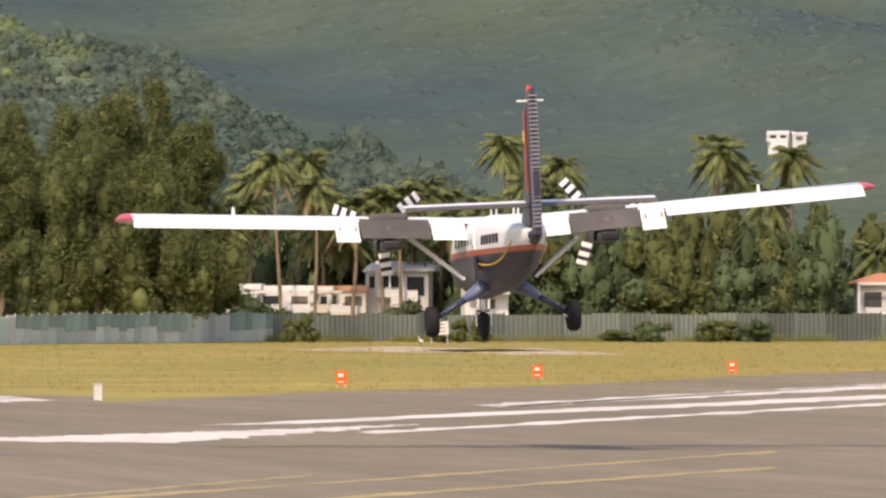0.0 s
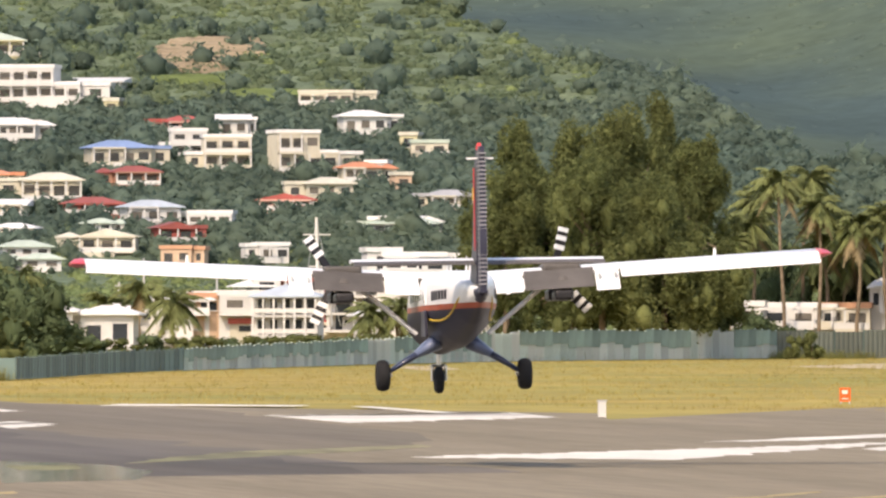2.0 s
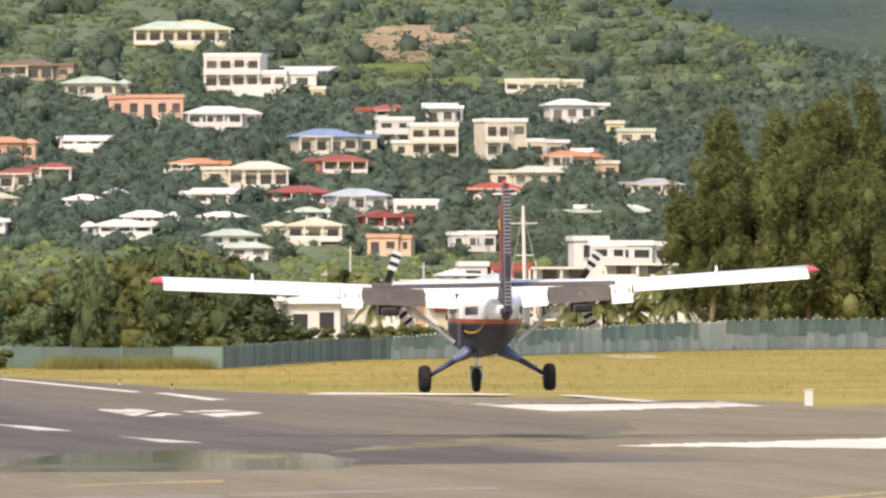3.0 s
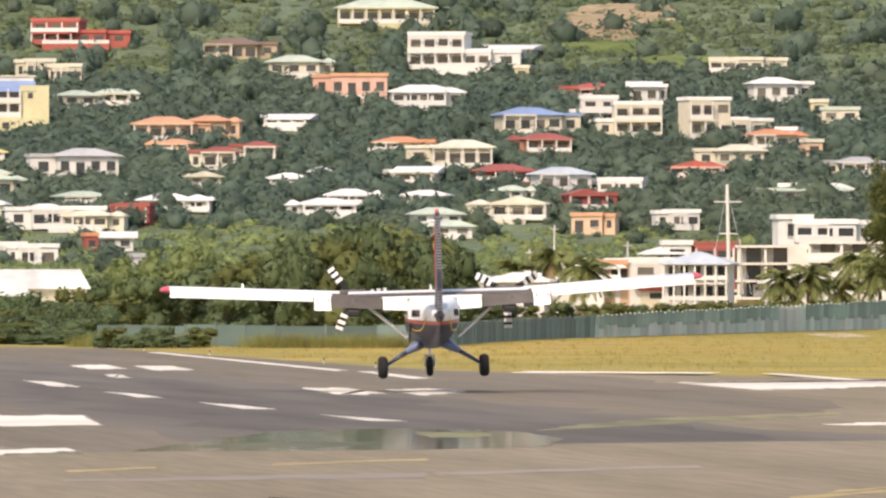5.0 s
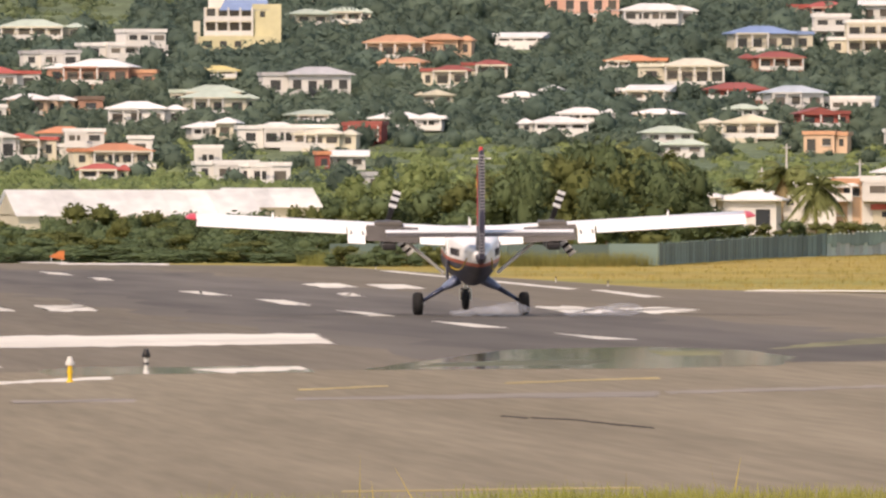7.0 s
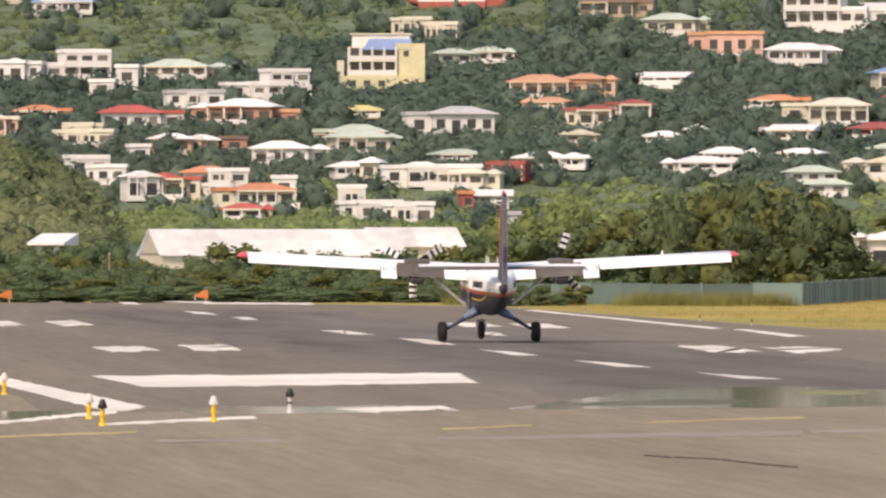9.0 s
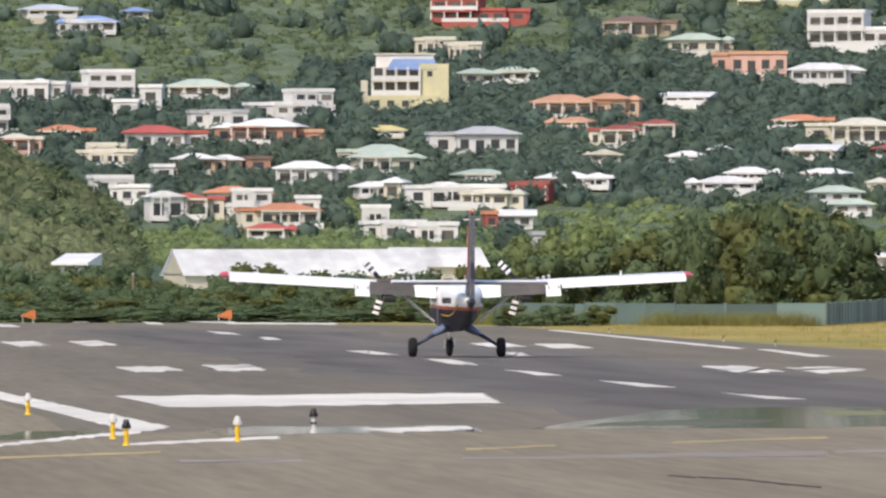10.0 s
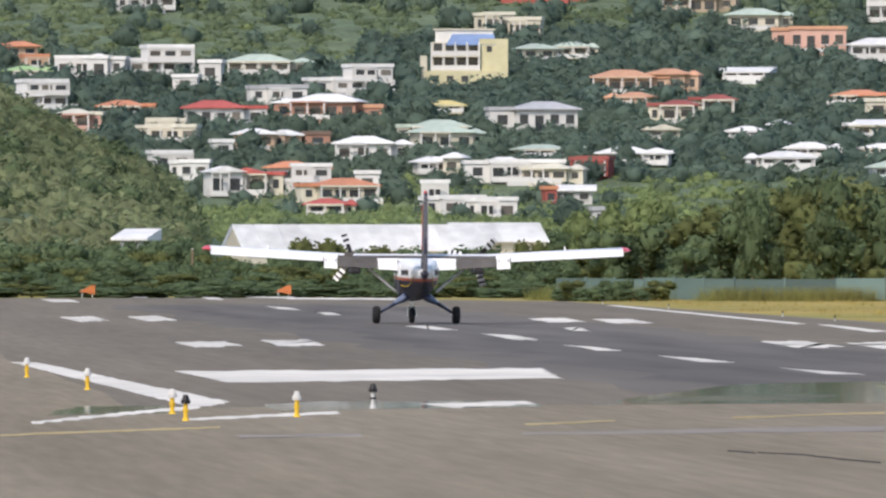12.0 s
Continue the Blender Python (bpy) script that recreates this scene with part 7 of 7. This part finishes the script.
        for i in range(20):
            for j in range(12):
                bm.faces.new((loops[i][j], loops[i][(j + 1) % 12], loops[(i + 1) % 20][(j + 1) % 12], loops[(i + 1) % 20][j]))
        bmesh.ops.recalc_face_normals(bm, faces=bm.faces[:])
        smooth(part("tyre", bm, P["tyre"], hub))
        bm = bmesh.new()
        rod(bm, (-w * 0.7, 0, 0), (w * 0.7, 0, 0), r - 0.14, r - 0.14, 14)
        part("rim", bm, P["dark"], hub)
        wheels.append((hub, x, y, r))
    bm = bmesh.new()
    rod(bm, (0, 4.5, 1.2), (0, 4.53, 0.75), 0.07)
    rod(bm, (-0.19, 4.53, 0.74), (0.19, 4.53, 0.74), 0.045)
    for s in (-1, 1):
        rod(bm, (s * 0.18, 4.53, 0.76), (s * 0.18, 4.53, 0.34), 0.04)
    part("nose_leg", bm, P["steel"], pl)
    # propellers
    props = []
    for s in (-1, 1):
        pr = empty("propeller", pose(s * 2.86, 2.5, 3.02))
        pr.parent = pl
        bm = bmesh.new()
        rod(bm, (0, -0.15, 0), (0, 0.3, 0), 0.2, 0.06, 14)
        part("spinner", bm, P["steel"], pr)
        for k in range(3):
            turn = Matrix.Rotation(2 * math.pi * k / 3, 4, "Y")
            bl = None
            for i, (z0, z1, m) in enumerate(((0.15, 0.70, P["dark"]), (0.70, 0.83, P["white"]), (0.83, 0.95, P["dark"]), (0.95, 1.08, P["white"]), (1.08, 1.18, P["dark"]), (1.18, 1.30, P["white"]))):
                bm = bmesh.new()
                wd = 0.10 + 0.05 * min(1, i)
                box(bm, -wd, wd, -0.02, 0.02, z0, z1, turn @ Matrix.Rotation(radians(28), 4, "Z"))
                ob = part("blade" if i == 0 else "blade_band", bm, m, pr if i == 0 else bl)
                bl = ob if i == 0 else bl
        props.append((pr, s))
    return tagged(pl, "white and navy twin-propeller aeroplane with red wing tips", "aeroplane"), wheels, props


plane, wheels, props = aeroplane()


def tyre_smoke():
    """A thin drift of pale smoke, in rigid puffs."""
    m = bpy.data.materials.new("thin_pale_smoke")
    m.use_nodes = True
    n, l = m.node_tree.nodes, m.node_tree.links
    clear_part, mix = n.new("ShaderNodeBsdfTransparent"), n.new("ShaderNodeMixShader")
    n["Principled BSDF"].inputs["Base Color"].default_value = (0.62, 0.66, 0.74, 1)
    n["Principled BSDF"].inputs["Roughness"].default_value = 1.0
    mix.inputs[0].default_value = 0.13
    l.new(clear_part.outputs[0], mix.inputs[1])
    l.new(n["Principled BSDF"].outputs[0], mix.inputs[2])
    l.new(mix.outputs[0], n["Material Output"].inputs[0])
    drift = empty("tyre_smoke")
    r = random.Random(3)
    for i in range(3):
        bm = bmesh.new()
        k = i / 2
        bmesh.ops.create_icosphere(bm, subdivisions=3, radius=1, matrix=Matrix.Translation((0.2 + 1.5 * k, -0.4 - 1.2 * k, 0.14 + 0.12 * k + r.uniform(0, 0.06))) @ Matrix.Diagonal((0.45 + 0.25 * k, 0.4, 0.13 + 0.10 * k, 1)))
        for v in bm.verts:
            v.co *= 1 + 0.10 * noise.noise(v.co * 3.0 + Vector((i, 0, 0)))
        smooth(part("puff", bm, m, drift))
    return tagged(drift, "thin pale bluish smoke drifting from a tyre", "smoke")


smokes = [tyre_smoke() for _ in range(2)]


PLANE_ROWS = [
    (0, pose(56.03, 326.60, 2.98, -1.6, -2.5, -3.33)),
    (0.5, pose(44.31, 279.89, 2.51, -1.7, -1.8, -2.80)),
    (1, pose(41.30, 282.53, 2.34, -2.1, -1.3, -2.72)),
    (1.5, pose(41.33, 304.16, 2.19, -2.1, -0.6, -2.34)),
    (2, pose(41.71, 328.24, 1.96, -1.4, -0.8, -2.24)),
    (2.5, pose(42.12, 351.82, 1.70, -0.8, -0.9, -2.33)),
    (3.2, pose(42.52, 384.25, 1.22, -0.3, -1.1, -2.31)),
    (4.8, pose(43.62, 460.90, 0.70, 0.2, -1.6, -3.41)),
    (5, pose(42.94, 462.89, 0.53, 0.2, -1.5, -3.50)),
    (5.5, pose(36.95, 416.58, 0.29, 0.9, -1.6, -3.37)),
    (6, pose(34.22, 403.23, 0.13, 2.7, -1.9, -3.15)),
    (6.5, pose(34.19, 419.96, 0.00, 1.8, -0.3, -2.55)),
    (8.3, pose(34.14, 481.62, 0.00, 2.4, -0.2, -0.65)),
    (8.5, pose(33.92, 485.83, 0.00, 1.8, -0.2, -0.39)),
    (9, pose(33.84, 502.22, 0.00, 1.1, -0.1, 0.05)),
    (9.5, pose(33.60, 516.15, 0.00, 0.3, 0, 0.08)),
    (10.5, pose(33.24, 546.44, 0.00, 0, 0, 0.72)),
    (11, pose(32.75, 558.74, 0.00, 0, 0.3, 0.55)),
    (12, pose(32.43, 588.89, 0.00, 0, 0.3, -0.55)),
]


# blade angles from upright, clockwise from behind
LEFT_BLADE = [(0, 53), (0.5, 73), (1, 81), (1.5, 72), (2, 86), (2.5, 29), (3.2, 41), (5, 83), (5.5, 19), (6, 42), (6.5, 5), (8.5, 55), (9, 60), (9.5, 97), (10.5, 60), (11, 17), (12, 99)]
RIGHT_BLADE = [(0, 80), (0.5, 12), (1, 67), (1.5, 96), (2, 14), (2.5, 31), (3.2, 60), (5, 60), (5.5, 60), (6, 70), (6.5, 0), (8.5, 82), (9, 19), (9.5, 93), (10.5, 60), (11, 101), (12, 45)]


def motions():
    walk(plane, PLANE_ROWS)
    for drift, x, start in ((smokes[0], -1.9, 6.0), (smokes[1], 1.9, 6.15)):
        side = pose(34.2 + x, 403.0, -1.5)
        walk(drift, [(0, side), (start - 0.1, side), (start + 0.1, pose(34.2 + x, 408.0, 0.0)), (6.5, pose(34.19 + x, 419.5, 0.02)), (6.8, pose(34.5 + x, 428.0, 0.04)), (7.6, pose(35.6 + x, 440.0, -0.6)), (8.2, pose(36.0 + x, 446.0, -1.5)), (12.0, pose(36.0 + x, 446.0, -1.5))])
    for hub, x, y, r in wheels:
        spin = lambda t: 0.0 if t < 6.3 else -75.0 * (t - 6.3) / 0.1
        walk(hub, [(i / 10, pose(x, y, r, spin(i / 10), 0, 0)) for i in range(121)])
    for pr, s in props:
        marks = RIGHT_BLADE if s > 0 else LEFT_BLADE
        rows, angle = [], marks[0][1]
        for (t0, _), (t1, want) in zip(marks, marks[1:]):
            n = round((t1 - t0) * 10)
            end = angle + 74.0 * n
            end += (want - end + 60) % 120 - 60   # three equal blades
            rows += [(t0 + i / 10, pose(s * 2.86, 2.5, 3.02, 0, angle + (end - angle) * i / n, 0)) for i in range(n)]
            angle = end
        walk(pr, rows + [(12.0, pose(s * 2.86, 2.5, 3.02, 0, angle, 0))])


motions()
